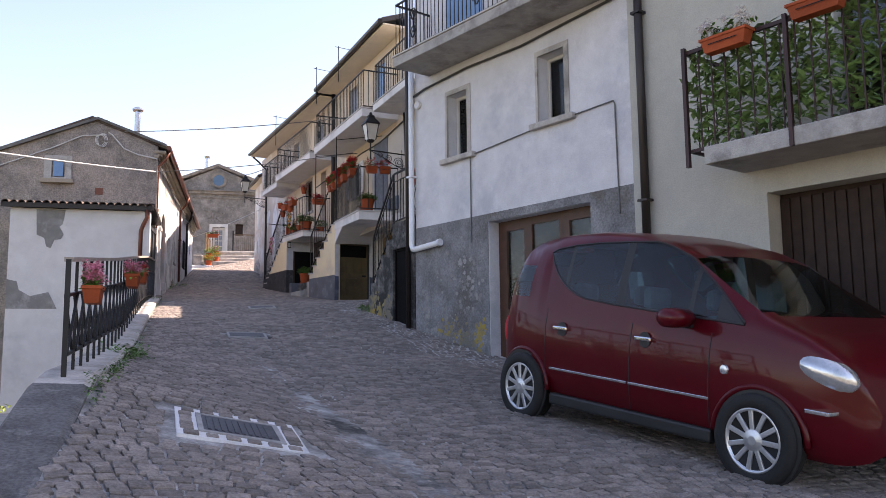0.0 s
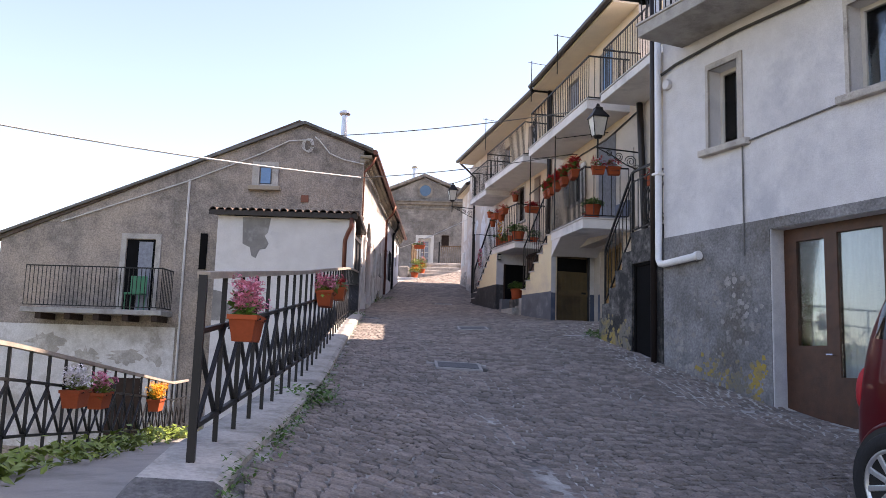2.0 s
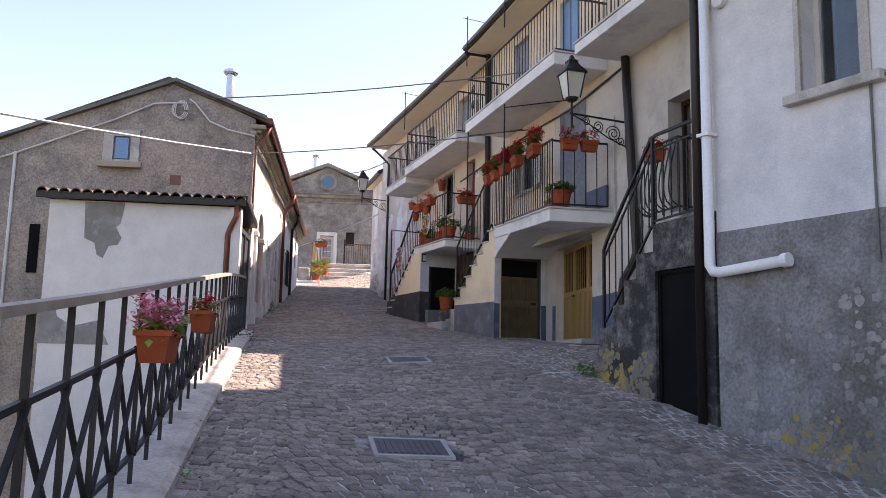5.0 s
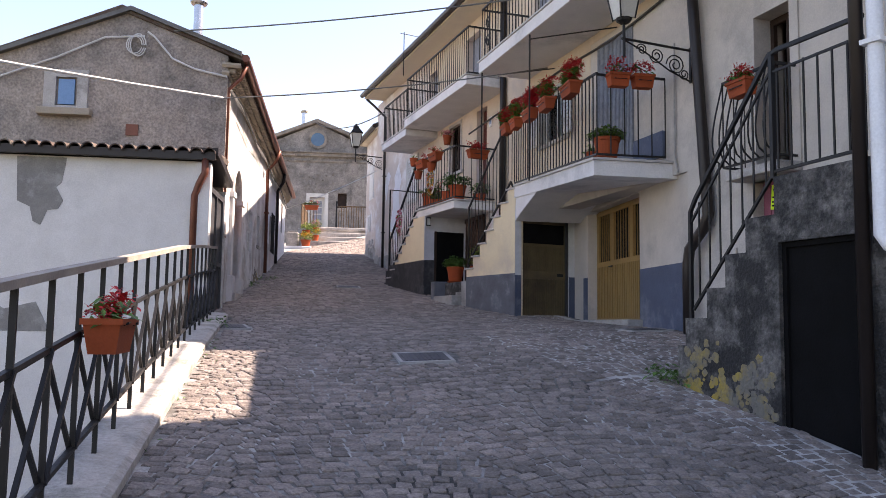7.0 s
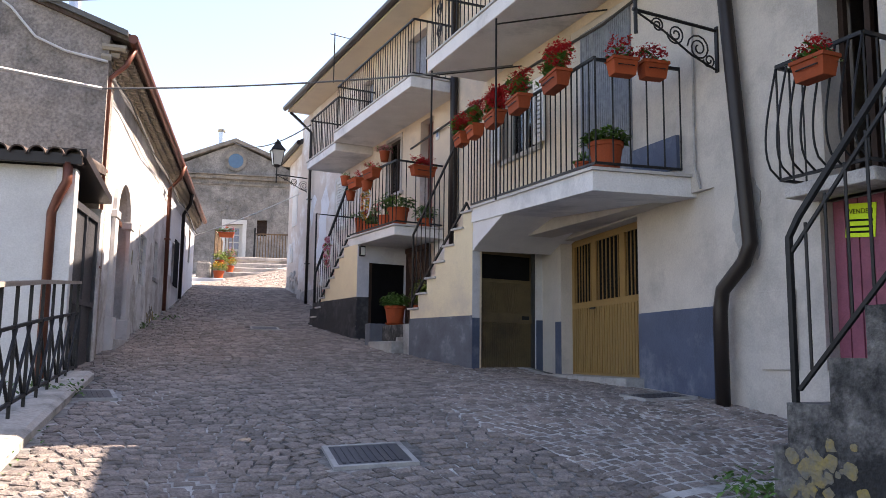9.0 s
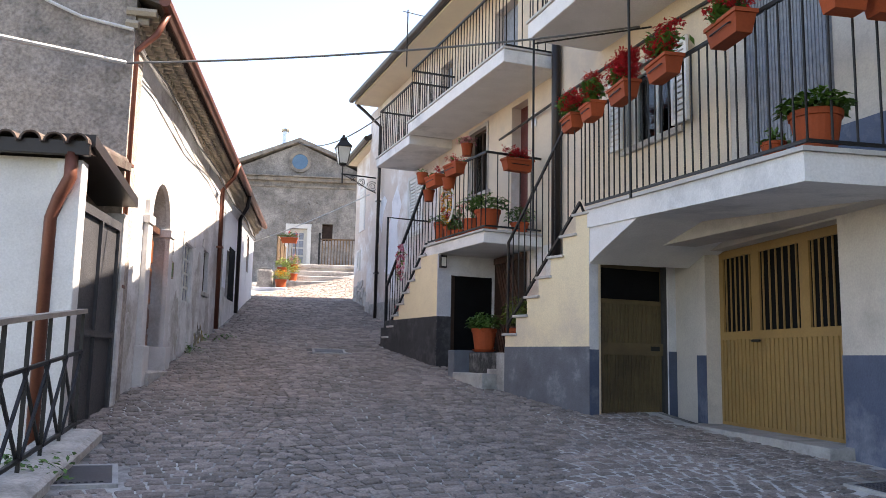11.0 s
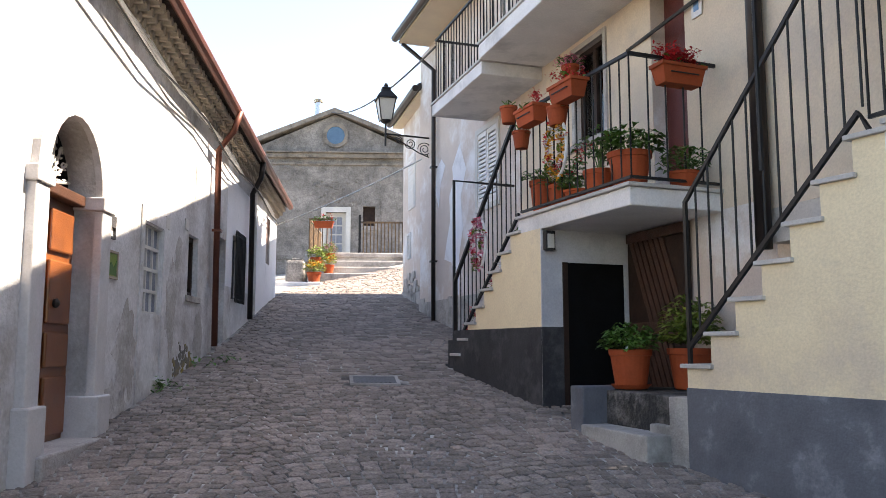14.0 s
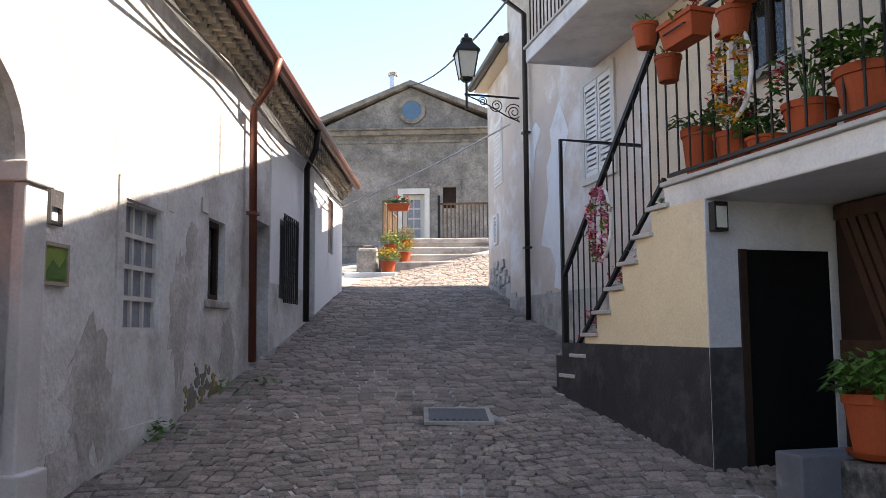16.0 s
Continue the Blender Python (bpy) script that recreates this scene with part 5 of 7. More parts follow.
for x0, z0 in ((1.79, 5.34), (2.55, 5.44)):
    part("inspection_plate", box(x0, x0 + 0.14, -0.014, 0.0, z0, z0 + 0.12, 0.004), M_FRAME, house_e)
rl = random.Random(12)
for cx, cz, w, h in ((2.62, 4.02, 0.2, 0.2), (2.95, 3.98, 0.14, 0.12), (2.4, 3.95, 0.12, 0.1)):
    lichen(house_e, int(cx * 100), cx, cz, w, h, 0.0, -0.004, (0.2, 3.7, 3.6))
for cx, cz, w, h in ((0.75, 4.15, 0.32, 0.42), (2.1, 4.6, 0.22, 0.5), (0.55, 3.7, 0.3, 0.25), (2.35, 5.1, 0.16, 0.3), (-1.75, 3.9, 0.3, 0.35), (3.3, 4.3, 0.25, 0.3)):
    part("bare_plaster", prism([(cx + w * rl.uniform(0.6, 1.15) * math.cos(a), cz + h * rl.uniform(0.6, 1.15) * math.sin(a)) for a in wide(0, 6.05, 27)], -0.002, 0.0), M_OLDLIME, house_e, "worn patch where the limewash is gone")
# chimney flue on E
flue = root("chimney_flue", fr((1.35, 24.2), 10), "stainless steel chimney flue with a rain cap", "chimney")
part("pipe", tube([(0, 0, 7.5), (0, 0, 8.55)], 0.08, 14), M_STEEL, flue)
part("cap", lathe([(0.13, 8.55), (0.15, 8.58), (0.15, 8.62), (0.05, 8.68)], 14), M_STEEL, flue)

# shed in front of the gable
FS = fr((1.62, 21.7), 98)
shed = root("shed", FS, "white rendered shed with a clay tile roof", "shed")
part("wall", box(-3.12, -0.02, 0.0, 0.25, -0.5, 5.32), M_SHED, shed)
part("side_wall", box(-3.12, -2.9, 0.25, 1.25, -0.5, 5.38), M_SHED, shed)
part("mortar_patch", prism([(-2.55, 5.3), (-1.9, 5.3), (-1.95, 4.95), (-2.02, 4.88), (-1.92, 4.7), (-1.98, 4.58), (-2.12, 4.56), (-2.2, 4.35), (-2.3, 4.4), (-2.35, 4.6), (-2.52, 4.68)], -0.008, 0.0), M_PATCH, shed)
part("mortar_patch", prism([(-3.12, 3.6), (-2.9, 3.55), (-2.85, 3.35), (-2.6, 3.2), (-2.2, 3.3), (-2.0, 2.9), (-3.12, 2.9)], -0.008, 0.0), M_PATCH, shed)
part("fascia", box(-3.3, 0.12, -0.16, -0.1, 5.32, 5.44, 0.006), M_DKPIPE, shed, "dark brown gutter")
bm = bmesh.new()
v = [bm.verts.new(p) for p in ((-3.3, -0.12, 5.42), (0.12, -0.12, 5.42), (0.12, 1.3, 5.6), (-3.3, 1.3, 5.6))]
lo = [bm.verts.new(p) for p in ((-3.3, -0.12, 5.34), (0.12, -0.12, 5.34), (0.12, 1.3, 5.52), (-3.3, 1.3, 5.52))]
bm.faces.new(v)
bm.faces.new(lo[::-1])
for i in range(4):
    bm.faces.new((v[i], lo[i], lo[(i + 1) % 4], v[(i + 1) % 4]))
roof = part("roof", bm, M_TILE, shed)
t = None
for i in range(19):
    x = -3.2 + i * 0.18
    if t is None:
        tb = bmesh.new()
        ring = []
        for y, z, r in ((-0.2, 0, 0.085), (1.3, 0.19, 0.07)):
            ring.append([tb.verts.new((r * math.cos(math.pi * j / 8), y, z + r * math.sin(math.pi * j / 8))) for j in range(9)] + [tb.verts.new(((r - 0.015) * math.cos(math.pi * j / 8), y, z + (r - 0.015) * math.sin(math.pi * j / 8))) for j in range(8, -1, -1)])
        for j in range(18):
            tb.faces.new((ring[0][j], ring[0][(j + 1) % 18], ring[1][(j + 1) % 18], ring[1][j]))
        tb.faces.new(ring[0])
        t = part("roof_tile", tb, M_TILE, roof)
        t.location = (x, 0, 5.41)
    else:
        again(t, (x, rnd.uniform(-0.03, 0.02), 5.41 + rnd.uniform(-0.01, 0.01)), (0, rnd.uniform(-0.06, 0.06), 0), parent=roof)
drainpipe(shed, [(-0.02, -0.12, 5.34), (-0.02, -0.13, 5.14), (-0.1, -0.1, 4.98), (-0.16, -0.06, 4.82), (-0.16, -0.06, 2.9)], 0.05, M_COPPER)
# gate between shed and house on the street side
gate = root("steel_gate", fr((1.68, 21.72), 10), "dark grey sheet steel gate with a framed lattice", "gate")
part("gate_frame", holed(0.05, 1.25, 3.12, 5.0, 0.02, 0.07, ((0.11, 0.63, 3.2, 3.9), (0.67, 1.19, 3.2, 3.9), (0.11, 0.63, 3.96, 4.92), (0.67, 1.19, 3.96, 4.92))), M_GATE, gate)
for x in (0.11, 0.67):
    part("panel", box(x, x + 0.52, 0.05, 0.06, 3.2, 4.92), M_GATE, gate)
part("gate_post", box(-0.1, 0.05, 0.0, 0.2, 2.9, 5.3, 0.01), M_SHED, gate)
part("gate_post", box(1.25, 1.38, 0.0, 0.2, 2.9, 5.1, 0.01), M_LIME, gate)
part("canopy", prism([(-0.15, 5.4), (1.3, 5.17), (1.3, 5.26), (-0.15, 5.5)], -0.1, 0.28), M_DKPIPE, gate)

# church at the head of the street
FCH = fr((6.0, 45.5), 101)
church = root("church", FCH, "weathered grey church front with a pediment and round window", "church")
part("wall", holed(-3.2, 4.5, 4.5, 10.35, 0, 0.5, ((-0.13, 0.53, 6.9, 8.55), (1.08, 1.48, 8.1, 8.75))), M_CHURCH, church)
part("pediment_wall", prism([(-2.9, 10.5), (3.1, 10.5), (0.12, 11.85)], 0.0, 0.5), M_CHURCH, church)
part("cornice", box(-3.25, 4.55, -0.16, 0.3, 10.35, 10.5, 0.02), M_CHCORN, church)
part("cornice_shelf", box(-3.3, 4.6, -0.24, 0.3, 10.5, 10.55, 0.01), M_CHCORN, church)
part("frieze_line", box(-3.2, 4.5, -0.06, 0.0, 10.12, 10.2, 0.01), M_CHCORN, church)
for pts in ([(-3.3, 10.5), (0.12, 11.88), (0.12, 12.03), (-3.3, 10.66)], [(3.55, 10.5), (0.12, 11.88), (0.12, 12.03), (3.55, 10.66)]):
    part("raking_cornice", prism(pts, -0.2, 0.5), M_CHCORN, church)
oc = part("oculus_ring", bmesh.new(), M_CHCORN, church)
bm = bmesh.new()
for a in range(24):
    t0, t1 = 2 * math.pi * a / 24, 2 * math.pi * (a + 1) / 24
    prism([(0.15 + r * math.cos(t), 11.13 + r * math.sin(t)) for r, t in ((0.3, t0), (0.3, t1), (0.42, t1), (0.42, t0))], -0.06, 0.0, bm)
bm.to_mesh(oc.data)
bm.free()
part("oculus_pane", lathe([(0.3, -0.01), (0.3, 0.01)], 24), M_OCULUS, church, "blue glazed round window").matrix_local = pose(0.15, -0.02, 11.13, 90, 0, 0)
part("door", box(-0.13, 0.53, 0.15, 0.2, 6.9, 8.55), M_FRAME, church, "white glazed door")
for i in range(2):
    for j in range(4):
        part("pane", box(0.0 + i * 0.21, 0.18 + i * 0.21, 0.13, 0.15, 7.25 + j * 0.3, 7.5 + j * 0.3), M_BEAD, church)
part("door_trim", holed(-0.28, 0.68, 6.9, 8.72, -0.05, 0, ((-0.13, 0.53, 6.9, 8.55),)), M_FRAME, church)
part("window", box(1.08, 1.48, 0.15, 0.2, 8.1, 8.75), M_WOODDARK, church)
part("window_trim", holed(0.93, 1.63, 7.95, 8.95, -0.05, 0, ((1.08, 1.48, 8.1, 8.75),)), M_CHURCH, church)
for x, z, r in ((-1.5, 9.85, 0.28), (1.75, 9.85, 0.28), (0.2, 9.0, 0.3), (0.2, 9.45, 0.14)):
    bm = bmesh.new()
    for a in range(20):
        t0, t1 = 2 * math.pi * a / 20, 2 * math.pi * (a + 1) / 20
        prism([(x + q * math.cos(t), z + q * math.sin(t)) for q, t in ((r * 0.7, t0), (r * 0.7, t1), (r, t1), (r, t0))], -0.035, 0.0, bm)
    part("stucco_roundel", bm, M_CHURCH, church)
for i in range(26):
    x, z = rnd.uniform(-0.5, 0.95), rnd.uniform(8.75, 9.6)
    k = rnd.uniform(0.03, 0.08)
    part("stucco_rosette", lathe([(k, -0.01), (k * 0.7, 0.03), (0.01, 0.04)], 8), M_CHURCH, church).matrix_local = pose(x, 0, z, 90, 0, 0)
part("string_course", box(-3.2, -0.9, -0.05, 0, 7.0, 7.1), M_CHURCH, church)
# no hole in the wall: a black box paints the opening's darkness
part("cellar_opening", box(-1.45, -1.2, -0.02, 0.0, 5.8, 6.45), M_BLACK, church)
part("low_door", box(-2.02, -1.84, -0.03, 0.0, 4.6, 6.05), M_BLUESH, church, "blue painted low door")
part("low_door_frame", box(-1.84, -1.6, -0.05, 0.0, 4.6, 6.1), M_WASH, church)
bm = bmesh.new()
bx(bm, -3.2, 4.5, 8, 8.3, 4.5, 10.4)
bx(bm, -3.2, -2.9, 0.5, 8, 4.5, 10.4)
bx(bm, 4.2, 4.5, 0.5, 8, 4.5, 10.4)
part("back_wall", bm, M_CHURCH, church)
bm = bmesh.new()
for a, b in (((-3.4, 10.5), (0.12, 11.95)), ((0.12, 11.95), (4.7, 10.1))):
    prism([a, b, (b[0], b[1] + 0.1), (a[0], a[1] + 0.1)], 0.0, 8.3, bm)
part("roof", bm, M_TILE, church)
flue2 = root("chimney_flue", FCH, "thin grey metal chimney flue on the church roof", "chimney")
part("pipe", tube([(-0.6, 1.5, 11.3), (-0.6, 1.5, 12.7)], 0.11, 12), M_STEEL, flue2)
part("cap", lathe([(0.16, 12.7), (0.18, 12.78), (0.05, 12.84)], 12), M_STEEL, flue2).location = (-0.6, 1.5, 0)
# church terrace, steps, fence
terrace = root("terrace_steps", fr((4.85, 39.3), 101), "pale stone church terrace with worn steps and rusty fence", "steps")
part("terrace", box(-0.1, 4.2, 0.0, 6.0, 4.8, 6.46, 0.03), M_STONE, terrace)
for i in range(3):
    part("step", box(0.1 + 0.05 * i, 3.2, -1.08 + i * 0.36, -0.72 + i * 0.36, 4.9, 5.9 + i * 0.185, 0.025), M_STONE, terrace)
part("edge_stone", box(0.15, 3.4, -0.05, 0.3, 6.38, 6.5, 0.025), M_STONE, terrace)
part("pier", box(-0.42, 0.02, -1.05, -0.6, 4.9, 6.2, 0.06), M_CHURCH, terrace, "crumbling rough stone pier")
part("low_wall", box(-0.35, -0.1, -0.6, 5.5, 4.8, 6.3, 0.02), M_CHURCH, terrace)
part("white_slab", box(-0.55, 0.5, -1.75, -1.2, 5.3, 5.64, 0.02), M_WASH, terrace, "white stone slab at the foot of the steps")
railing(terrace, (0.0, 0.1, 6.46), (0.0, 3.0, 6.46), 0.9, 0.11, 0.014, M_RUSTBAR, top_r=0.022)
railing(terrace, (0.0, 0.1, 6.46), (0.55, 0.1, 6.46), 0.9, 0.11, 0.014, M_RUSTBAR, top_r=0.022)
railing(terrace, (1.25, 0.25, 6.46), (3.6, 0.25, 6.46), 0.85, 0.09, 0.016, M_RUSTBAR, top_r=0.022)
part("post", tube([(1.25, 0.25, 6.4), (1.25, 0.25, 7.5)], 0.03, square=True), M_IRON, terrace)


# ---- iron railings beside the street ----
BASE = ((5, 1.5), (6.77, 1.70), (12.1, 2.09), (14.3, 2.42), (16, 2.64), (18.2, 2.87), (19.5, 2.97), (21.7, 3.12))
TOP = ((5, 2.3), (6.7, 2.49), (10.9, 2.95), (13.4, 3.25), (17.8, 3.76), (19.6, 3.93), (21.7, 4.1))
LOWB = ((7, 1.5), (9.9, 1.34), (17.2, 0.79))
LOWT = ((7, 2.3), (9.7, 2.16), (16.7, 1.66))


def lattice_fence(label, line, y0, y1, base, top, step=0.48, dz=0.12):
    """Uprights with a broad top rail, a middle rail and crossed braces."""
    fence = root("iron_railing", Matrix(), label, "railing")
    n = round((y1 - y0) / step)
    ys = wide(y0, y1, n)
    P = [(line(y), y, smooth_lerp(base, y), smooth_lerp(top, y)) for y in ys]
    mid = lambda p: p[2] + (p[3] - p[2]) * 0.68
    low = lambda p: p[2] + dz
    for i, p in enumerate(P):
        part("upright", tube([(p[0], p[1], p[2] - 0.08), (p[0], p[1], p[3])], 0.018 if i == 0 else 0.012, square=True), M_IRON, fence)
    for p, q in zip(P, P[1:]):
        bm = tube([(p[0], p[1], p[3]), (q[0], q[1], q[3])], 0.03, square=True)
        for v in bm.verts:
            v.co.z -= 0.45 * (v.co.z - (p[3] + (q[3] - p[3]) * (v.co.y - p[1]) / (q[1] - p[1])))
        part("top_rail", bm, M_RUSTRAIL, fence, "weathered flat steel top rail")
        part("middle_rail", tube([(p[0], p[1], mid(p)), (q[0], q[1], mid(q))], 0.012, square=True), M_IRON, fence)
        part("bottom_rail", tube([(p[0], p[1], low(p)), (q[0], q[1], low(q))], 0.012, square=True), M_IRON, fence)
        for s, a, b in ((0.012, low(p), mid(q)), (-0.012, mid(p), low(q))):
            part("brace", tube([(p[0] + s, p[1], a), (q[0] + s, q[1], b)], 0.0095, square=True), M_IRON, fence)
    return fence


lattice_fence("black iron lattice railing with a weathered top rail on the kerb", rail_x, 6.77, 21.5, BASE, TOP)
lattice_fence("black iron lattice railing along the lower lane", lambda y: -1.3, 7.2, 18.2, LOWB, LOWT)


# ---- parked car ----
def make_car():
    k = 1.09
    rear, front = Vector((4.64, 7.62, 1.15)), Vector((5.12, 5.0, 0.85))
    fwd = (front - rear).normalized()
    side = Vector((0, 0, 1)).cross(fwd).normalized()
    up = fwd.cross(side)
    m = Matrix((( *fwd, 0), (*side, 0), (*up, 0), (0, 0, 0, 1))).transposed()
    # the near flank is the car's right side: the contact points lie on y = -0.74
    m = Matrix.Translation(rear) @ m @ Matrix.Scale(k, 4) @ Matrix.Translation((0, 0.72, 0))
    car = root("car", m, "dark red compact hatchback car parked on the cobbles", "car")
    TOPZ = ((-0.46, 0.80), (-0.43, 0.98), (-0.36, 1.2), (-0.24, 1.4), (-0.05, 1.51), (0.25, 1.565), (0.7, 1.585), (1.15, 1.565), (1.5, 1.49), (1.75, 1.39), (2.05, 1.22), (2.4, 1.03), (2.55, 0.98), (2.72, 0.92), (2.88, 0.82), (2.97, 0.7), (3.03, 0.52))
    BELT = ((-0.46, 0.72), (-0.4, 0.9), (-0.2, 1.02), (0.1, 0.98), (0.6, 0.93), (1.4, 0.915), (2.0, 0.91), (2.4, 0.9), (2.72, 0.84), (2.9, 0.72), (3.03, 0.48))
    HALF = ((-0.46, 0.66), (-0.4, 0.76), (-0.2, 0.83), (0.2, 0.86), (1.2, 0.862), (2.2, 0.86), (2.6, 0.85), (2.8, 0.81), (2.92, 0.72), (3.0, 0.6), (3.03, 0.5))
    LOWZ = ((-0.46, 0.4), (-0.38, 0.28), (0, 0.26), (2.4, 0.24), (2.9, 0.22), (2.98, 0.24), (3.03, 0.3))
    WB = ((0.2, 1.49), (0.24, 1.43), (0.3, 1.35), (0.38, 1.28), (0.5, 1.2), (0.62, 1.15), (0.75, 1.12), (1.1, 1.09), (1.7, 1.06), (2.28, 1.03))
    WT = ((0.2, 1.5), (0.26, 1.53), (0.5, 1.565), (0.8, 1.585), (1.2, 1.592), (1.5, 1.59), (1.6, 1.56), (1.8, 1.42), (2.02, 1.264), (2.28, 1.04))
    panes = ((0.2, 0.46), (0.5, 1.09), (1.17, 1.8), (1.84, 2.05))
    edges = [v for p in panes for v in p] + [2.28, 0.0, -0.3, 1.72, 2.42, -0.12, -0.37]
    xs = sorted(edges + [x for x in wide(-0.46, 3.03, 84) if all(abs(x - e) > 0.012 for e in edges)])

    def at(table, x):
        return sum(smooth_lerp(table, x + o) for o in (-0.04, 0, 0.04)) / 3 if -0.38 < x < 2.96 else smooth_lerp(table, x)

    def ring(x):
        w, zb, zl, zt = at(HALF, x), at(BELT, x) * 1.05, at(LOWZ, x), at(TOPZ, x) * 1.075
        zt = max(zt, zb + 0.02)
        up = zt - zb
        wr = w * (0.97 - 0.2 * min(up / 0.6, 1.0))

        def flank(z):
            return w * 0.97 + (wr - w * 0.97) * max(0.0, (z - zb) / up) ** 1.4

        if 0.2 <= x <= 2.28:
            wb, wt = smooth_lerp(WB, x), smooth_lerp(WT, x)
        elif -0.3 <= x <= 0.0:
            wb, wt = 1.1, 1.38
        else:
            wb, wt = zb + up * 0.3, zb + up * 0.75
        wb = min(max(wb, zb + up * 0.05), zt - up * 0.12)
        wt = min(max(wt, wb + up * 0.01), zt - up * 0.06)
        zr = max(wt + up * 0.02, zb + up * 0.94)
        return [(w * 0.86, zl), (w * 0.95, zl + 0.06), (w * 0.985, zl + (zb - zl) * 0.3), (w, zl + (zb - zl) * 0.55), (w * 0.995, zl + (zb - zl) * 0.8), (w * 0.97, zb), (flank(wb), wb), (flank((wb + wt) / 2) + 0.004, (wb + wt) / 2), (flank(wt), wt), (flank(zr) * 0.97, zr), (wr * 0.82, zt - up * 0.025), (wr * 0.45, zt - up * 0.006), (0, zt)]

    rings = [ring(x) for x in xs]
    body, glass = bmesh.new(), {}
    for s in (1, -1):
        V = [[body.verts.new((x, s * y, z)) for y, z in r] for x, r in zip(xs, rings)]
        for i in range(len(xs) - 1):
            xm = (xs[i] + xs[i + 1]) / 2
            for j in range(12):
                quad = (V[i][j], V[i + 1][j], V[i + 1][j + 1], V[i][j + 1])
                kind = ""
                if j in (6, 7) and 0.2 < xm < 2.28:
                    kind = "side_window" if any(p < xm < q for p, q in panes) else "pillar_trim"
                elif j in (6, 7) and -0.3 < xm < 0.0:
                    kind = "rear_window"
                elif (j > 9 and 1.72 < xm < 2.42) or (j == 9 and 1.76 < xm < 2.38):
                    kind = "windscreen"
                elif j > 8 and -0.37 < xm < -0.12:
                    kind = "rear_window"
                if kind:
                    piece = 0 if kind in ("windscreen", "rear_window") else s * (1 + sum(xm > v for p in panes for v in p))
                    glass.setdefault((kind, piece), []).append([v.co.copy() for v in quad])
                    continue
                body.faces.new(quad if s == 1 else quad[::-1])
        body.faces.new([v for v in V[0]] if s == -1 else [v for v in V[0]][::-1])
        body.faces.new([v for v in V[-1]] if s == 1 else [v for v in V[-1]][::-1])
    bmesh.ops.remove_doubles(body, verts=body.verts[:], dist=0.0015)
    bmesh.ops.recalc_face_normals(body, faces=body.faces[:])
    part("body", body, M_PAINT, car, "dark red metallic paint", smooth=True)
    for (name, piece), quads in glass.items():
        bm = bmesh.new()
        for q in quads:
            bm.faces.new([bm.verts.new(c) for c in q])
        bmesh.ops.remove_doubles(bm, verts=bm.verts[:], dist=0.0015)
        bmesh.ops.recalc_face_normals(bm, faces=bm.faces[:])
        part(name, bm, M_CARBLACK if name == "pillar_trim" else M_CARGLASS, car, "black window pillar" if name == "pillar_trim" else "tinted glass", smooth=True)
    # rubber seal round the side windows, roof lining inside
    for s in (1, -1):
        for table in (WB, WT):
            line = [x for x in xs if 0.2 <= x <= 2.28]
            k = 6 if table is WB else 8
            pts = [(x, s * (rings[xs.index(x)][k][0] + 0.002), rings[xs.index(x)][k][1]) for x in line]
            part("window_seal", tube(pts, 0.009, 6), M_CARBLACK, car)
        for x in (0.0, 2.42):
            arc = [(x + 0.34 * math.cos(a), s * (at(HALF, x + 0.3 * math.cos(a)) * 0.985), 0.3 + 0.34 * math.sin(a)) for a in wide(0.05, math.pi - 0.05, 20)]
            part("arch_lip", tube(arc, 0.022, 8), M_PAINT, car, smooth=True)
    # floor, seats and dashboard inside
    part("cabin_floor", box(-0.3, 2.4, -0.75, 0.75, 0.3, 0.42), M_CARBLACK, car)
    part("dashboard", box(1.9, 2.35, -0.7, 0.7, 0.55, 0.92, 0.05), M_CARBLACK, car)
    for x in (0.35, 1.2):
        for y in (-0.38, 0.38):
            seat = part("seat", box(x - 0.1, x + 0.1, y - 0.22, y + 0.22, 0.45, 1.02, 0.05), M_SEAT, car)
            part("headrest", box(x - 0.14, x - 0.04, y - 0.13, y + 0.13, 1.06, 1.24, 0.04), M_SEAT, seat)
    # wheels
    for x in (0.0, 2.42):
        for s in (-1, 1):
            # body is uncut; a flat black disc imitates the shaded wheel well
            arch = part("wheel_arch", lathe([(0.325, 0), (0.325, 0.01), (0.1, 0.012)], 32), M_CARBLACK, car)
            arch.matrix_local = pose(x, s * (at(HALF, x) * 0.99), 0.31, -90 * s, 0, 0)
            w = part("wheel", lathe([(0.2, -0.08), (0.285, -0.09), (0.3, -0.06), (0.3, 0.05), (0.285, 0.075), (0.21, 0.08), (0.205, 0.06)], 40), M_TYRE, car, "black rubber tyre", smooth=True)
            w.matrix_local = pose(x, s * (at(HALF, x) - 0.04), 0.3, -90 * s, 0, 0)
            part("rim", lathe([(0.205, 0.03), (0.212, 0.075), (0.195, 0.08), (0.185, 0.05)], 40), M_RIM, w, smooth=True)
            part("hub", lathe([(0.07, 0.03), (0.07, 0.07), (0.03, 0.08)], 20), M_RIM, w)
            part("brake_disc", lathe([(0.19, 0.02), (0.19, 0.03)], 30), M_CARBLACK, w)
            sp = None
            for i in range(11):
                if sp is None:
                    bm = box(0.05, 0.2, -0.017, 0.017, 0.045, 0.07, 0.005)
                    sp = part("spoke", bm, M_RIM, w)
                else:
                    again(sp, rot=(0, 0, 2 * math.pi * i / 11), parent=w)
    for s in (-1, 1):
        y = 0.865 * s
        ya, yb = sorted((y, y + 0.012 * s))
        part("rub_strip", box(0.38, 1.28, ya, yb, 0.5, 0.52, 0.003), M_CHROME, car)
        part("rub_strip", box(1.3, 2.05, ya, yb, 0.5, 0.52, 0.003), M_CHROME, car)
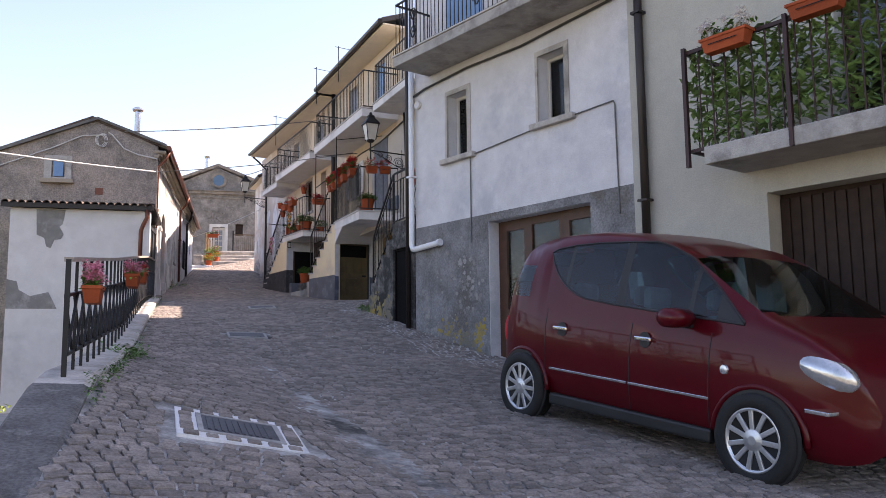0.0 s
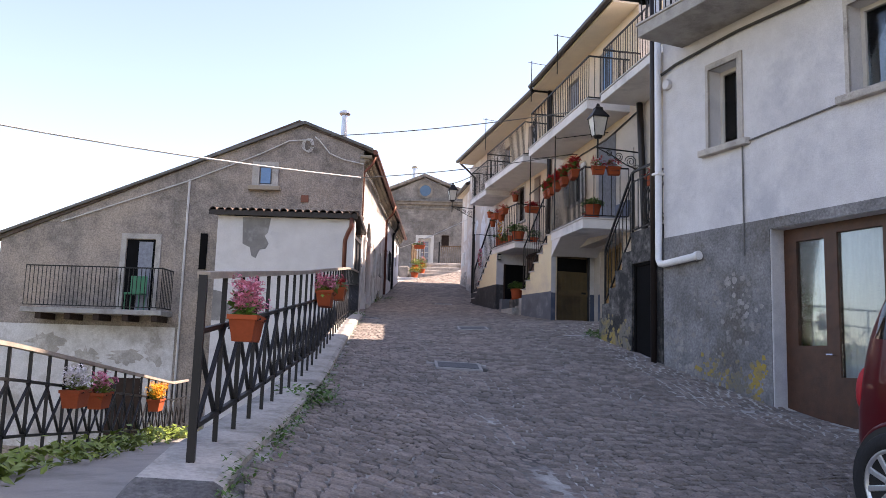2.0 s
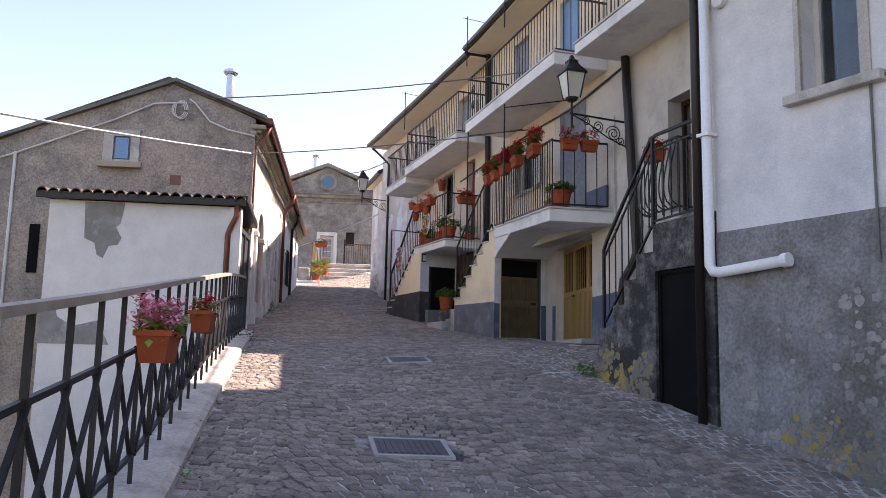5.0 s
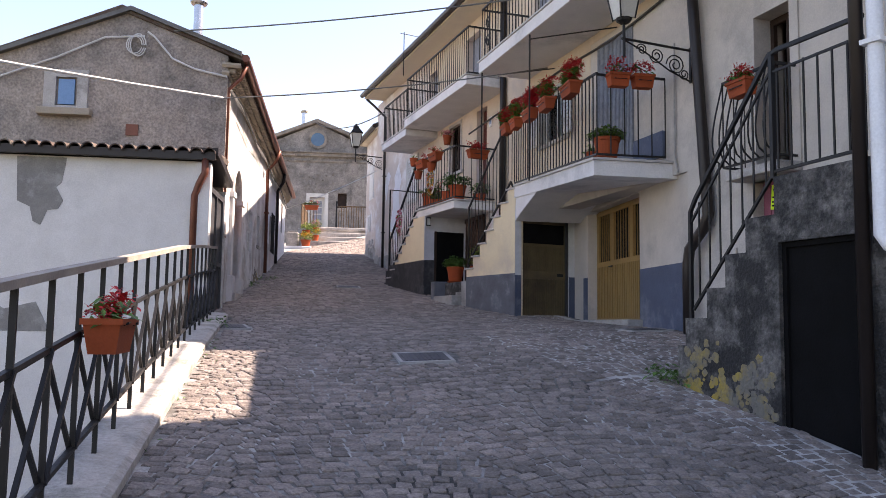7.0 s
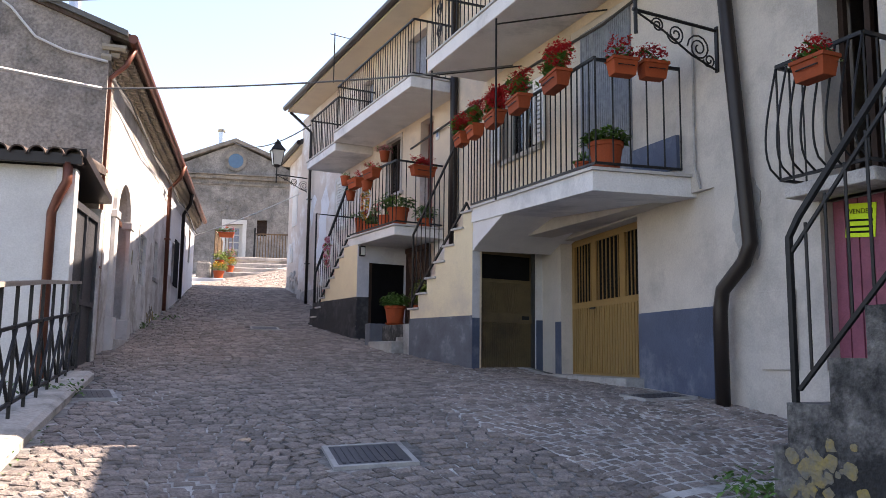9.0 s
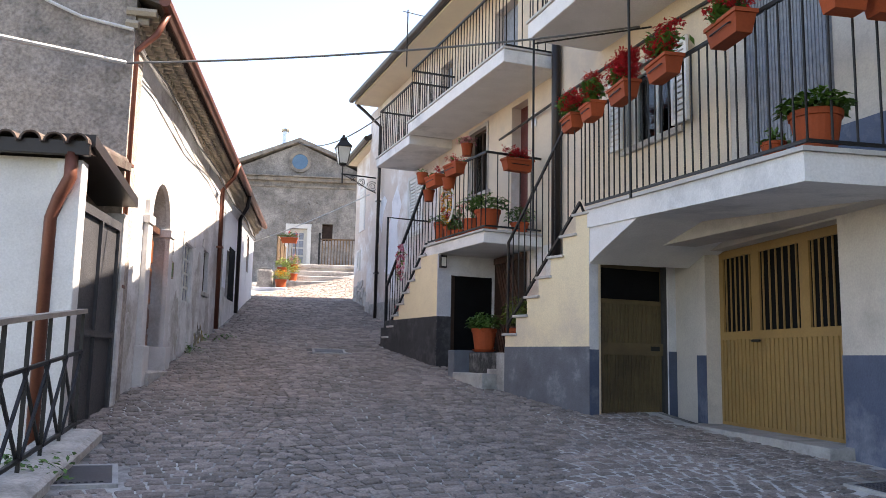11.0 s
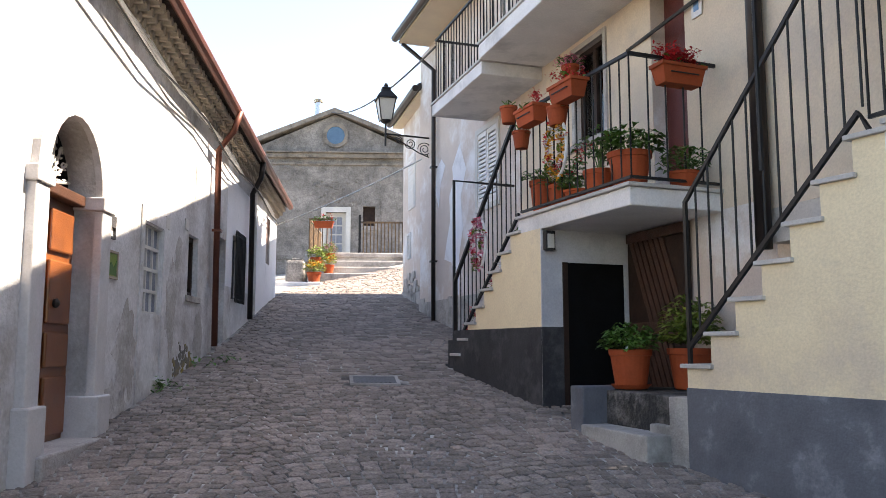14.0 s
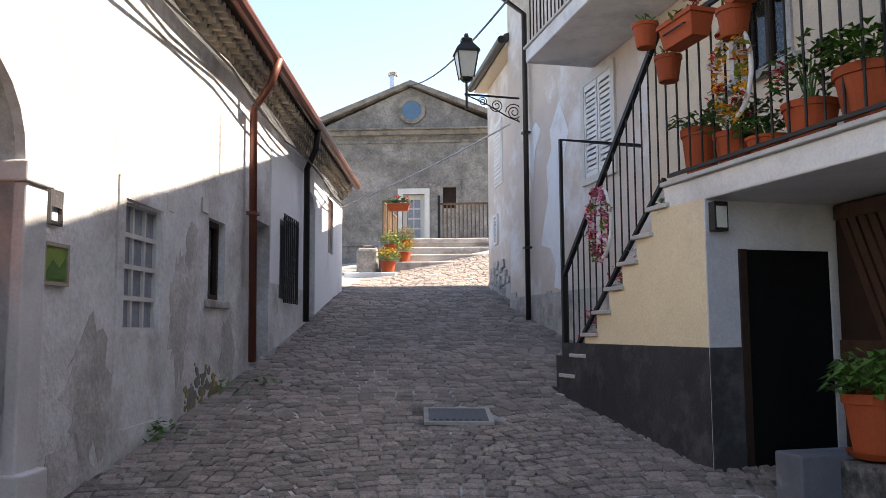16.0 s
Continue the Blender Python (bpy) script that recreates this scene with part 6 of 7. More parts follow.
        for x in (0.42, 1.35):
            part("door_handle", box(x, x + 0.17, *sorted((y - 0.02 * s, y + 0.025 * s)), 0.84, 0.875, 0.012), M_CHROME, car)
            # flat black disc for the shade of the hollow behind each handle
            part("handle_recess", lathe([(0.06, 0), (0.06, 0.004)], 16), M_CARBLACK, car).matrix_local = pose(x + 0.09, 0.858 * s, 0.85, -90 * s, 0, 0)
        # thin black tubes on the closed body draw the dark of the door gaps
        for x in (0.29, 1.29, 2.03):
            part("door_gap", tube([(x, s * (v - 0.001), z) for v, z in ring(x)[1:6]], 0.0045, 5), M_CARBLACK, car)
        mir = part("door_mirror", lathe([(0.04, -0.11), (0.09, -0.1), (0.1, 0.0), (0.095, 0.09), (0.05, 0.11)], 18), M_PAINT, car, smooth=True)
        mir.matrix_local = pose(1.83, 0.98 * s, 1.04, 90, 0, 0) @ Matrix.Scale(0.7, 4, (0, 1, 0))
        part("mirror_foot", box(1.8, 1.87, *sorted((0.82 * s, 0.9 * s)), 0.97, 1.02, 0.01), M_CARBLACK, car)
        part("indicator", lathe([(0.035, 0), (0.03, 0.012), (0.01, 0.015)], 14), M_HEADLAMP, car).matrix_local = pose(2.16, 0.857 * s, 0.72, -90 * s, 0, 0)
        hb = bmesh.new()
        bmesh.ops.create_uvsphere(hb, u_segments=20, v_segments=12, radius=1.0)
        hl = part("headlight", hb, M_HEADLAMP, car, "clear glass headlight", smooth=True)
        hl.matrix_local = pose(2.79, 0.68 * s, 0.77, 0, 24, -32 * s) @ Matrix.Diagonal((0.2, 0.13, 0.115, 1))
        tb = bmesh.new()
        bmesh.ops.create_uvsphere(tb, u_segments=16, v_segments=10, radius=1.0)
        tl = part("tail_light", tb, M_RED, car, "red tail light", smooth=True)
        tl.matrix_local = pose(-0.4, 0.68 * s, 0.78, 0, 0, 0) @ Matrix.Diagonal((0.06, 0.08, 0.15, 1))
        part("bumper_strip", box(2.74, 2.9, *sorted((0.72 * s, 0.835 * s)), 0.53, 0.555, 0.004), M_CHROME, car)
    part("sill", box(0.35, 2.05, -0.84, 0.84, 0.2, 0.3, 0.02), M_CARBLACK, car)
    part("grille", box(2.9, 3.0, -0.3, 0.3, 0.6, 0.74, 0.02), M_CARBLACK, car)
    part("wiper", tube([(2.38, -0.5, 1.06), (2.3, 0.1, 1.12)], 0.01, 6), M_CARBLACK, car)
    return car


make_car()


# ---- potted plants ----
def foliage(parent, rnd, w, d, h, z, leaf, petal, petals=0, leaves_n=120, size=0.04, name="leaf"):
    bm = bmesh.new()
    for _ in range(6):
        leaves(bm, (rnd.uniform(-w, w) * 0.35, rnd.uniform(-d, d) * 0.3, z + rnd.uniform(0.15, 0.7) * h), (w * 0.16, d * 0.22, h * 0.16), leaves_n // 6, size, rnd)
    tagged(part(name, bm, leaf, parent), kind="stuff")
    if petals:
        bm = bmesh.new()
        for _ in range(int(petals * 1.5)):
            c = (rnd.uniform(-w, w) * 0.5, rnd.uniform(-d, d) * 0.5, z + rnd.uniform(0.35, 1.1) * h)
            leaves(bm, c, (0.026, 0.026, 0.022), 26, 0.017, rnd)
        tagged(part("flower", bm, petal, parent), kind="stuff")


def broad_leaves(bm, rnd, reach, height, z, count, size):
    """Folded, pointed leaves that lean outwards and droop from short stalks."""
    for _ in range(count):
        a, k = rnd.uniform(0, 6.28), rnd.random()
        q = reach * math.sqrt(rnd.random())
        base = Vector((q * math.cos(a), q * math.sin(a), z + height * (0.25 + 0.75 * k) * (1 - 0.45 * (q / reach) ** 2)))
        b = a + rnd.gauss(0, 0.7)
        out, side = Vector((math.cos(b), math.sin(b), 0)), Vector((-math.sin(b), math.cos(b), 0))
        n, up = size * rnd.uniform(0.7, 1.3), rnd.uniform(-0.1, 0.7)
        mid = base + out * n * 0.55 + Vector((0, 0, n * up * 0.6))
        tip = base + out * n * 1.15 + Vector((0, 0, n * (up * 0.6 - 0.25)))
        lift = Vector((0, 0, n * 0.1))
        v = [bm.verts.new(p) for p in (base, mid + side * n * 0.36 + lift, mid, mid - side * n * 0.36 + lift, tip)]
        for f in ((0, 2, 1), (0, 3, 2), (1, 2, 4), (2, 3, 4)):
            bm.faces.new([v[i] for i in f])
    return bm


def flower_box(m, w, label, petal=M_RED, petals=10, leaf=M_LEAF, seed=1, h=0.2, group="", hanger=True, leaves_n=110):
    """A tapered terracotta trough with a rolled lip, soil, plant and wire hanger."""
    rnd = random.Random(seed)
    tr = root("flower_box", m, label, "flower box", group)
    d, z = 0.17, 0.16
    bm = bmesh.new()
    lo = [(-w * 0.42, -d * 0.36), (w * 0.42, -d * 0.36), (w * 0.42, d * 0.36), (-w * 0.42, d * 0.36)]
    hi = [(-w / 2, -d / 2), (w / 2, -d / 2), (w / 2, d / 2), (-w / 2, d / 2)]
    a = [bm.verts.new((*p, 0)) for p in lo]
    b = [bm.verts.new((*p, z)) for p in hi]
    c = [bm.verts.new((p[0] * 0.93, p[1] * 0.86, z)) for p in hi]
    e = [bm.verts.new((p[0] * 0.9, p[1] * 0.8, z * 0.6)) for p in hi]
    bm.faces.new(a[::-1])
    for i in range(4):
        j = (i + 1) % 4
        bm.faces.new((a[i], a[j], b[j], b[i]))
        bm.faces.new((b[i], b[j], c[j], c[i]))
        bm.faces.new((c[i], c[j], e[j], e[i]))
    bm.faces.new(e)
    part("trough", bm, M_TERRA, tr)
    part("rim", holed(-w / 2 - 0.008, w / 2 + 0.008, -d / 2 - 0.008, d / 2 + 0.008, z - 0.025, z + 0.004, ((-w / 2 + 0.012, w / 2 - 0.012, -d / 2 + 0.012, d / 2 - 0.012),)), M_TERRA, tr).matrix_local = Matrix(((1, 0, 0, 0), (0, 0, 1, 0), (0, 1, 0, 0), (0, 0, 0, 1)))
    part("soil", box(-w * 0.44, w * 0.44, -d * 0.38, d * 0.38, z * 0.6, z * 0.8), M_SOIL, tr)
    if hanger:
        part("hanger", tube([(-w * 0.3, -d * 0.62, z * 0.9), (-w * 0.3, d * 0.55, z * 0.5), (w * 0.3, d * 0.55, z * 0.5), (w * 0.3, -d * 0.62, z * 0.9)], 0.006, 6), M_IRON, tr)
    foliage(tr, rnd, w, d, h, z * 0.8, leaf, petal, petals, leaves_n)
    return tr


def pot(m, r, h, label, leaf=M_LEAF, petal=M_RED, petals=0, plant=0.25, spread=1.0, seed=1, leaves_n=140, size=0.05, group="", saucer=False):
    rnd = random.Random(seed)
    p = root("flower_pot", m, label, "plant pot", group)
    part("pot", lathe([(r * 0.68, 0), (r * 0.72, 0.01), (r * 0.93, h * 0.84), (r, h * 0.85), (r * 1.02, h), (r * 0.93, h), (r * 0.9, h * 0.86), (r * 0.88, h * 0.8)], 24), M_TERRA, p, smooth=False)
    part("soil", lathe([(r * 0.9, h * 0.8), (r * 0.85, h * 0.85)], 20), M_SOIL, p)
    if saucer:
        part("saucer", lathe([(r * 0.75, 0.0), (r * 0.95, 0.035), (r * 0.9, 0.035), (r * 0.72, 0.012)], 24), M_TERRA, p)
    if leaves_n:
        if size >= 0.05:
            tagged(part("leaf", broad_leaves(bmesh.new(), rnd, r * 1.25 * spread, plant * 1.25, h * 0.85, int(leaves_n * 1.5), 0.3 * r + 0.025), leaf, p), kind="stuff")
            foliage(p, rnd, r * 2 * spread, r * 2 * spread, plant, h * 0.85, leaf, petal, petals, 12, 0.03)
        else:
            foliage(p, rnd, r * 2 * spread, r * 2 * spread, plant, h * 0.85, leaf, petal, petals, leaves_n, size)
        bm = bmesh.new()
        for _ in range(7):
            a, q = rnd.uniform(0, 6.28), rnd.uniform(0.2, 0.9) * r * spread
            tube([(0, 0, h * 0.8), (q * math.cos(a) * 0.5, q * math.sin(a) * 0.5, h + plant * 0.4), (q * math.cos(a), q * math.sin(a), h + plant * 0.75)], 0.005, 5, bm)
        tagged(part("stem", bm, leaf, p), kind="stuff")
    return p


def on_rail(y, drop):
    return fr((rail_x(y) + 0.12, y), 5, smooth_lerp(TOP, y) - drop)


flower_box(on_rail(7.25, 0.34) @ Matrix.Scale(0.8, 4), 0.36, "terracotta flower box with pink begonias on the railing", M_PINKP, 26, seed=3, h=0.24, group="boxes on the railing")
flower_box(on_rail(11.85, 0.38), 0.45, "terracotta flower box with pale pink begonias on the railing", M_PINKP, 22, seed=4, h=0.17, group="boxes on the railing", leaf=M_LEAFY)
flower_box(on_rail(14.0, 0.41), 0.42, "terracotta flower box with sparse red flowers on the railing", M_RED, 9, seed=5, h=0.14, group="boxes on the railing", leaves_n=50)
for y, lab, pt, n, s in ((11.05, "terracotta flower box with white and pink flowers", M_WHITEP, 22, 6), (11.9, "terracotta flower box with small pale flowers", M_PINKP, 16, 7), (14.95, "dark flower box with orange and yellow flowers", M_ORANGE, 34, 8)):
    flower_box(fr((-1.2, y), 0, smooth_lerp(LOWT, y) - 0.45), 0.4, lab, pt, n, seed=s, group="boxes on the lower railing", leaf=M_LEAFY)

# boxes along the rail of house C
for i, (s, n, w, lab) in enumerate(((4.0, 24, 0.34, "terracotta box of red geraniums"), (3.4, 20, 0.32, "terracotta box of red and white geraniums"), (2.6, 44, 0.4, "terracotta box full of red geraniums"), (1.75, 22, 0.38, "terracotta box of red geraniums"), (0.7, 34, 0.42, "terracotta box of tall red geraniums"))):
    flower_box(FCS @ pose(s, 0.06, slab_z(s) + 0.93), w, lab + " hung on the balcony rail", M_RED, int(n * 1.5), seed=20 + i, h=0.3, group="boxes on the balcony rail", leaves_n=300)
for i, y in enumerate((-0.3, -0.62)):
    flower_box(FCS @ pose(-0.04, y, slab_z(0) + 0.92, 0, 0, 90), 0.26, "small terracotta box with thin red flowers on the end rail", M_RED, 9, seed=27 + i, h=0.2, group="boxes on the end rail", leaves_n=40)
pot(FCS @ pose(0.22, -0.25, slab_z(0.2) + 0.03), 0.17, 0.28, "terracotta pot with a bushy green plant on the balcony", plant=0.14, seed=31, spread=0.9)
pot(FCS @ pose(0.62, -0.2, slab_z(0.6) + 0.03), 0.09, 0.15, "small terracotta pot with a trailing plant", plant=0.14, seed=32, leaves_n=60, size=0.03)
flower_box(FC @ pose(-2.75, 0.42, 5.42), 0.3, "terracotta box with dull red flowers on the belly railing", M_RED, 10, seed=33, h=0.16)
flower_box(FA @ pose(-6.85, 0.86, 5.0), 0.55, "orange terracotta box with white flowers on the ivy balcony", M_WHITEP, 14, seed=34)
flower_box(FA @ pose(-7.85, 0.86, 5.05), 0.55, "orange terracotta box without flowers on the ivy balcony", M_WHITEP, 0, seed=35, leaves_n=20)

# house D balcony and stair
for i, (s, z, w, n, lab) in enumerate(((0.05, 6.28, 0.38, 5, "terracotta box with a few red flowers"), (-0.62, 6.32, 0.4, 6, "terracotta box with dark red flowers"))):
    flower_box(FDF @ pose(s, 0.05, z), w, lab + " on the stair balcony", M_RED, n, seed=40 + i, h=0.14, leaves_n=16, group="boxes on the stair balcony")
flower_box(FDF @ pose(-1.42, -0.5, 6.28, 0, 0, 90), 0.42, "terracotta box with dark red leaves on the stair balcony", M_RED, 20, seed=43, h=0.18, leaves_n=20, group="boxes on the stair balcony")
for i, (s, y, z, r, lab) in enumerate(((0.55, 0.04, 6.42, 0.09, "small terracotta pot hung in a wire ring"), (0.28, 0.04, 6.1, 0.09, "small terracotta pot hung below a flower box"), (-0.42, 0.04, 6.15, 0.1, "small terracotta pot hung below a flower box"))):
    pot(FDF @ pose(s, y, z), r, 0.17, lab, seed=50 + i, leaves_n=16, plant=0.08, size=0.025, group="pots on the stair balcony")
pot(FD @ pose(0.95, 0.14, 7.05), 0.1, 0.2, "terracotta wall pot with pale pink flowers", petal=M_PINKP, petals=8, plant=0.12, seed=54, leaves_n=20)
for i, (s, y, r, h, pl, n, lab) in enumerate(((0.3, -0.2, 0.13, 0.34, 0.15, 40, "tall terracotta pot with a thin plant"), (-0.1, -0.18, 0.14, 0.22, 0.25, 70, "terracotta pot with a leafy plant"), (-0.42, -0.16, 0.13, 0.12, 0.14, 70, "low terracotta bowl of green leaves"), (-0.72, -0.2, 0.15, 0.24, 0.34, 60, "terracotta pot with an upright leafy plant"), (-1.15, -0.2, 0.18, 0.3, 0.22, 130, "large terracotta pot with broad green leaves"), (-1.32, -0.6, 0.13, 0.14, 0.2, 90, "dark green plant in a low pot"))):
    pot(FDF @ pose(s, y, 5.46), r, h, lab + " on the stair landing", seed=60 + i, plant=pl, leaves_n=n, petal=M_RED, petals=3 if i in (1, 3) else 0, group="pots on the stair landing")
for i, (s, z) in enumerate(((0.62, 5.12), (0.98, 4.8), (1.3, 4.62), (1.75, 4.28), (2.0, 4.1))):
    pot(FDF @ pose(s, -0.2, z), 0.1, 0.19, "terracotta pot with small flowers on a stair tread", seed=70 + i, plant=0.16, leaves_n=50, size=0.03, petal=M_WHITEP if i < 2 else M_RED, petals=7, group="pots on the stair treads")
pot(Matrix.Translation((6.3, 24.92, 3.87)), 0.17, 0.31, "large terracotta pot with a leafy green plant on the planter wall", seed=80, plant=0.2, leaves_n=160, size=0.05, saucer=True, group="pots on the planter wall", spread=0.9)
pot(Matrix.Translation((6.72, 24.72, 3.87)), 0.18, 0.32, "large terracotta pot with a tall bright green plant", seed=81, plant=0.36, leaves_n=220, size=0.05, leaf=M_LEAFY, group="pots on the planter wall", spread=0.9)


def wreath(m, label, petal):
    rnd = random.Random(9)
    w = root("flower_wreath", m, label, "wreath")
    part("hoop", tube([(0.17 * math.cos(a * math.pi / 14), 0, 0.27 * math.sin(a * math.pi / 14)) for a in range(29)], 0.014, 8), M_SHUTTER, w)
    bm = bmesh.new()
    for _ in range(46):
        a = rnd.uniform(0, 6.28)
        leaves(bm, (0.15 * math.cos(a) * rnd.uniform(0.5, 1), 0.02, 0.25 * math.sin(a)), (0.02, 0.015, 0.02), 7, 0.026, rnd)
    tagged(part("flower", bm, petal, w), kind="stuff")
    for other in (M_WHITEP, M_LEAFY, M_RED):
        bm = bmesh.new()
        for _ in range(14):
            a = rnd.uniform(0, 6.28)
            leaves(bm, (0.16 * math.cos(a) * rnd.uniform(0.4, 1.05), 0.03, 0.26 * math.sin(a)), (0.018, 0.015, 0.018), 6, 0.026, rnd)
        tagged(part("flower", bm, other, w), kind="stuff")


wreath(FDF @ pose(-0.36, 0.02, 5.97), "white oval hoop wreath with orange artificial flowers", M_ORANGE)
wreath(FDF @ pose(1.31, 0.03, 5.3), "white oval hoop wreath with pink artificial flowers", M_PINKP)

# flowers by the church steps
for i, (x, y, z, r, pt, n) in enumerate(((4.86, 37.75, 5.62, 0.17, M_ORANGE, 12), (5.25, 38.33, 5.9, 0.14, M_ORANGE, 6), (5.0, 38.75, 6.08, 0.16, M_RED, 0), (5.35, 39.05, 6.27, 0.13, M_PINKP, 8))):
    pot(Matrix.Translation((x, y, z)), r, r * 1.5, "terracotta pot of bright flowers on the church steps", seed=90 + i, plant=0.26, leaves_n=110, leaf=M_LEAFY, petal=pt, petals=n, group="pots by the church steps")
flower_box(fr((5.2, 39.2), 101, 7.12), 0.5, "terracotta box of flowers on the terrace rail", M_RED, 3, seed=95)


# ---- street lamps on brackets ----
def wall_lamp(m, label):
    """m: X along the wall, Y out from it, origin at the bracket's wall foot."""
    lp = root("street_lamp", m, label, "street lamp")
    part("wall_plate", box(-0.02, 0.02, 0, 0.02, -0.32, 0.12, 0.004), M_IRON, lp)
    part("arm", tube([(0, 0.0, 0.08), (0, 0.95, 0.12)], 0.016, 8), M_IRON, lp)
    bm = bmesh.new()
    for c, r, turns, d in (((0.22, -0.12), 0.13, 2.2, 1), ((0.48, -0.03), 0.1, 2.0, -1), ((0.68, 0.02), 0.07, 1.8, 1), ((0.1, -0.22), 0.07, 1.6, -1)):
        n = 26
        tube([(0, c[0] + r * (1 - 0.8 * i / n) * math.cos(d * i / n * turns * 6.28), c[1] + r * (1 - 0.8 * i / n) * math.sin(d * i / n * turns * 6.28)) for i in range(n + 1)], 0.008, 6, bm)
    tube([(0, 0.02, -0.3), (0, 0.3, -0.2), (0, 0.62, -0.02), (0, 0.9, 0.1)], 0.01, 6, bm)
    part("scrollwork", bm, M_IRON, lp)
    part("stem", tube([(0, 0.92, -0.1), (0, 0.92, 0.32)], 0.018, 8), M_IRON, lp)
    head = part("lantern", lathe([(0.05, 0.3), (0.09, 0.33), (0.1, 0.36)], 8), M_IRON, lp)
    head.location = (0, 0.92, 0)
    b = bmesh.new()
    for i in range(4):
        a0, a1 = math.pi / 4 + i * math.pi / 2, math.pi / 4 + (i + 1) * math.pi / 2
        pts = [(0.13 * math.cos(a0), 0.13 * math.sin(a0), 0.36), (0.13 * math.cos(a1), 0.13 * math.sin(a1), 0.36), (0.21 * math.cos(a1), 0.21 * math.sin(a1), 0.72), (0.21 * math.cos(a0), 0.21 * math.sin(a0), 0.72)]
        b.faces.new([b.verts.new(p) for p in pts])
    part("glass", b, M_LAMPGLASS, head)
    for i in range(4):
        a = math.pi / 4 + i * math.pi / 2
        part("glazing_bar", tube([(0.132 * math.cos(a), 0.132 * math.sin(a), 0.35), (0.213 * math.cos(a), 0.213 * math.sin(a), 0.73)], 0.011, 6), M_IRON, head)
    part("roof", lathe([(0.25, 0.72), (0.24, 0.75), (0.13, 0.86), (0.1, 0.9), (0.11, 0.93), (0.05, 0.96), (0.03, 1.02)], 4), M_IRON, head).rotation_euler = (0, 0, math.pi / 4)
    return lp


wall_lamp(FC @ pose(-1.3, 0, 6.33), "black wrought-iron lantern on a scrolled wall bracket")
wall_lamp(FH @ pose(-0.55, 0.0, 7.75), "black wrought-iron lantern on a scrolled bracket at the bend")


# ---- cables over the street ----
def cable(a, b, sag, r, material, label, n=14):
    a, b = Vector(a), Vector(b)
    pts = [a.lerp(b, i / n) - Vector((0, 0, sag * 4 * (i / n) * (1 - i / n))) for i in range(n + 1)]
    return tagged(part("overhead_cable", tube(pts, r, 6), material), label, "cable")


GC = FGB @ Vector((-0.05, -0.06, 6.6))
cable(GC, (-16, 13.5, 7.2), 0.5, 0.022, M_CABLE, "thick pale cable strung across to the gable")
cable(GC, FC @ Vector((2.5, 0.1, 7.33)), 0.08, 0.011, M_GREYCABLE, "dark cable crossing the street from the gable")
cable(FGB @ Vector((-0.85, -0.04, 7.66)), FC @ Vector((0.05, 0.1, 7.8)), 0.1, 0.011, M_GREYCABLE, "thin dark cable crossing high over the street")
cable(FE @ Vector((8.8, -0.1, 6.4)), FD @ Vector((6.4, 0.2, 7.4)), 0.05, 0.013, M_CABLE, "pale cable crossing before the church")
cable((5.82, 29.7, 8.4), FCH @ Vector((0.0, -0.1, 11.9)), 0.35, 0.015, M_DKCABLE, "dark cable running up to the church roof")
bm = tube([FGB @ Vector(p) for p in ((0.0, -0.05, 6.95), (-0.5, -0.05, 7.05), (-0.85, -0.05, 7.2), (-1.15, -0.05, 7.55), (-1.25, -0.05, 7.62))], 0.018, 6)
tube([FGB @ Vector(p) for p in ((-1.3, -0.05, 7.55), (-1.9, -0.05, 7.5), (-2.6, -0.05, 7.15), (-4.4, -0.05, 6.4), (-7.5, -0.05, 5.3))], 0.016, 6, bm)
for k in range(3):
    tube([FGB @ Vector((-1.45 + 0.12 * math.cos(a) + 0.03 * k, -0.06, 7.4 + (0.14 + 0.02 * k) * math.sin(a))) for a in wide(0, 6.0, 14)], 0.01, 5, bm)
tagged(part("wall_cable_coil", bm, M_CABLE), "pale cables and a coil fixed on the gable", "cable")


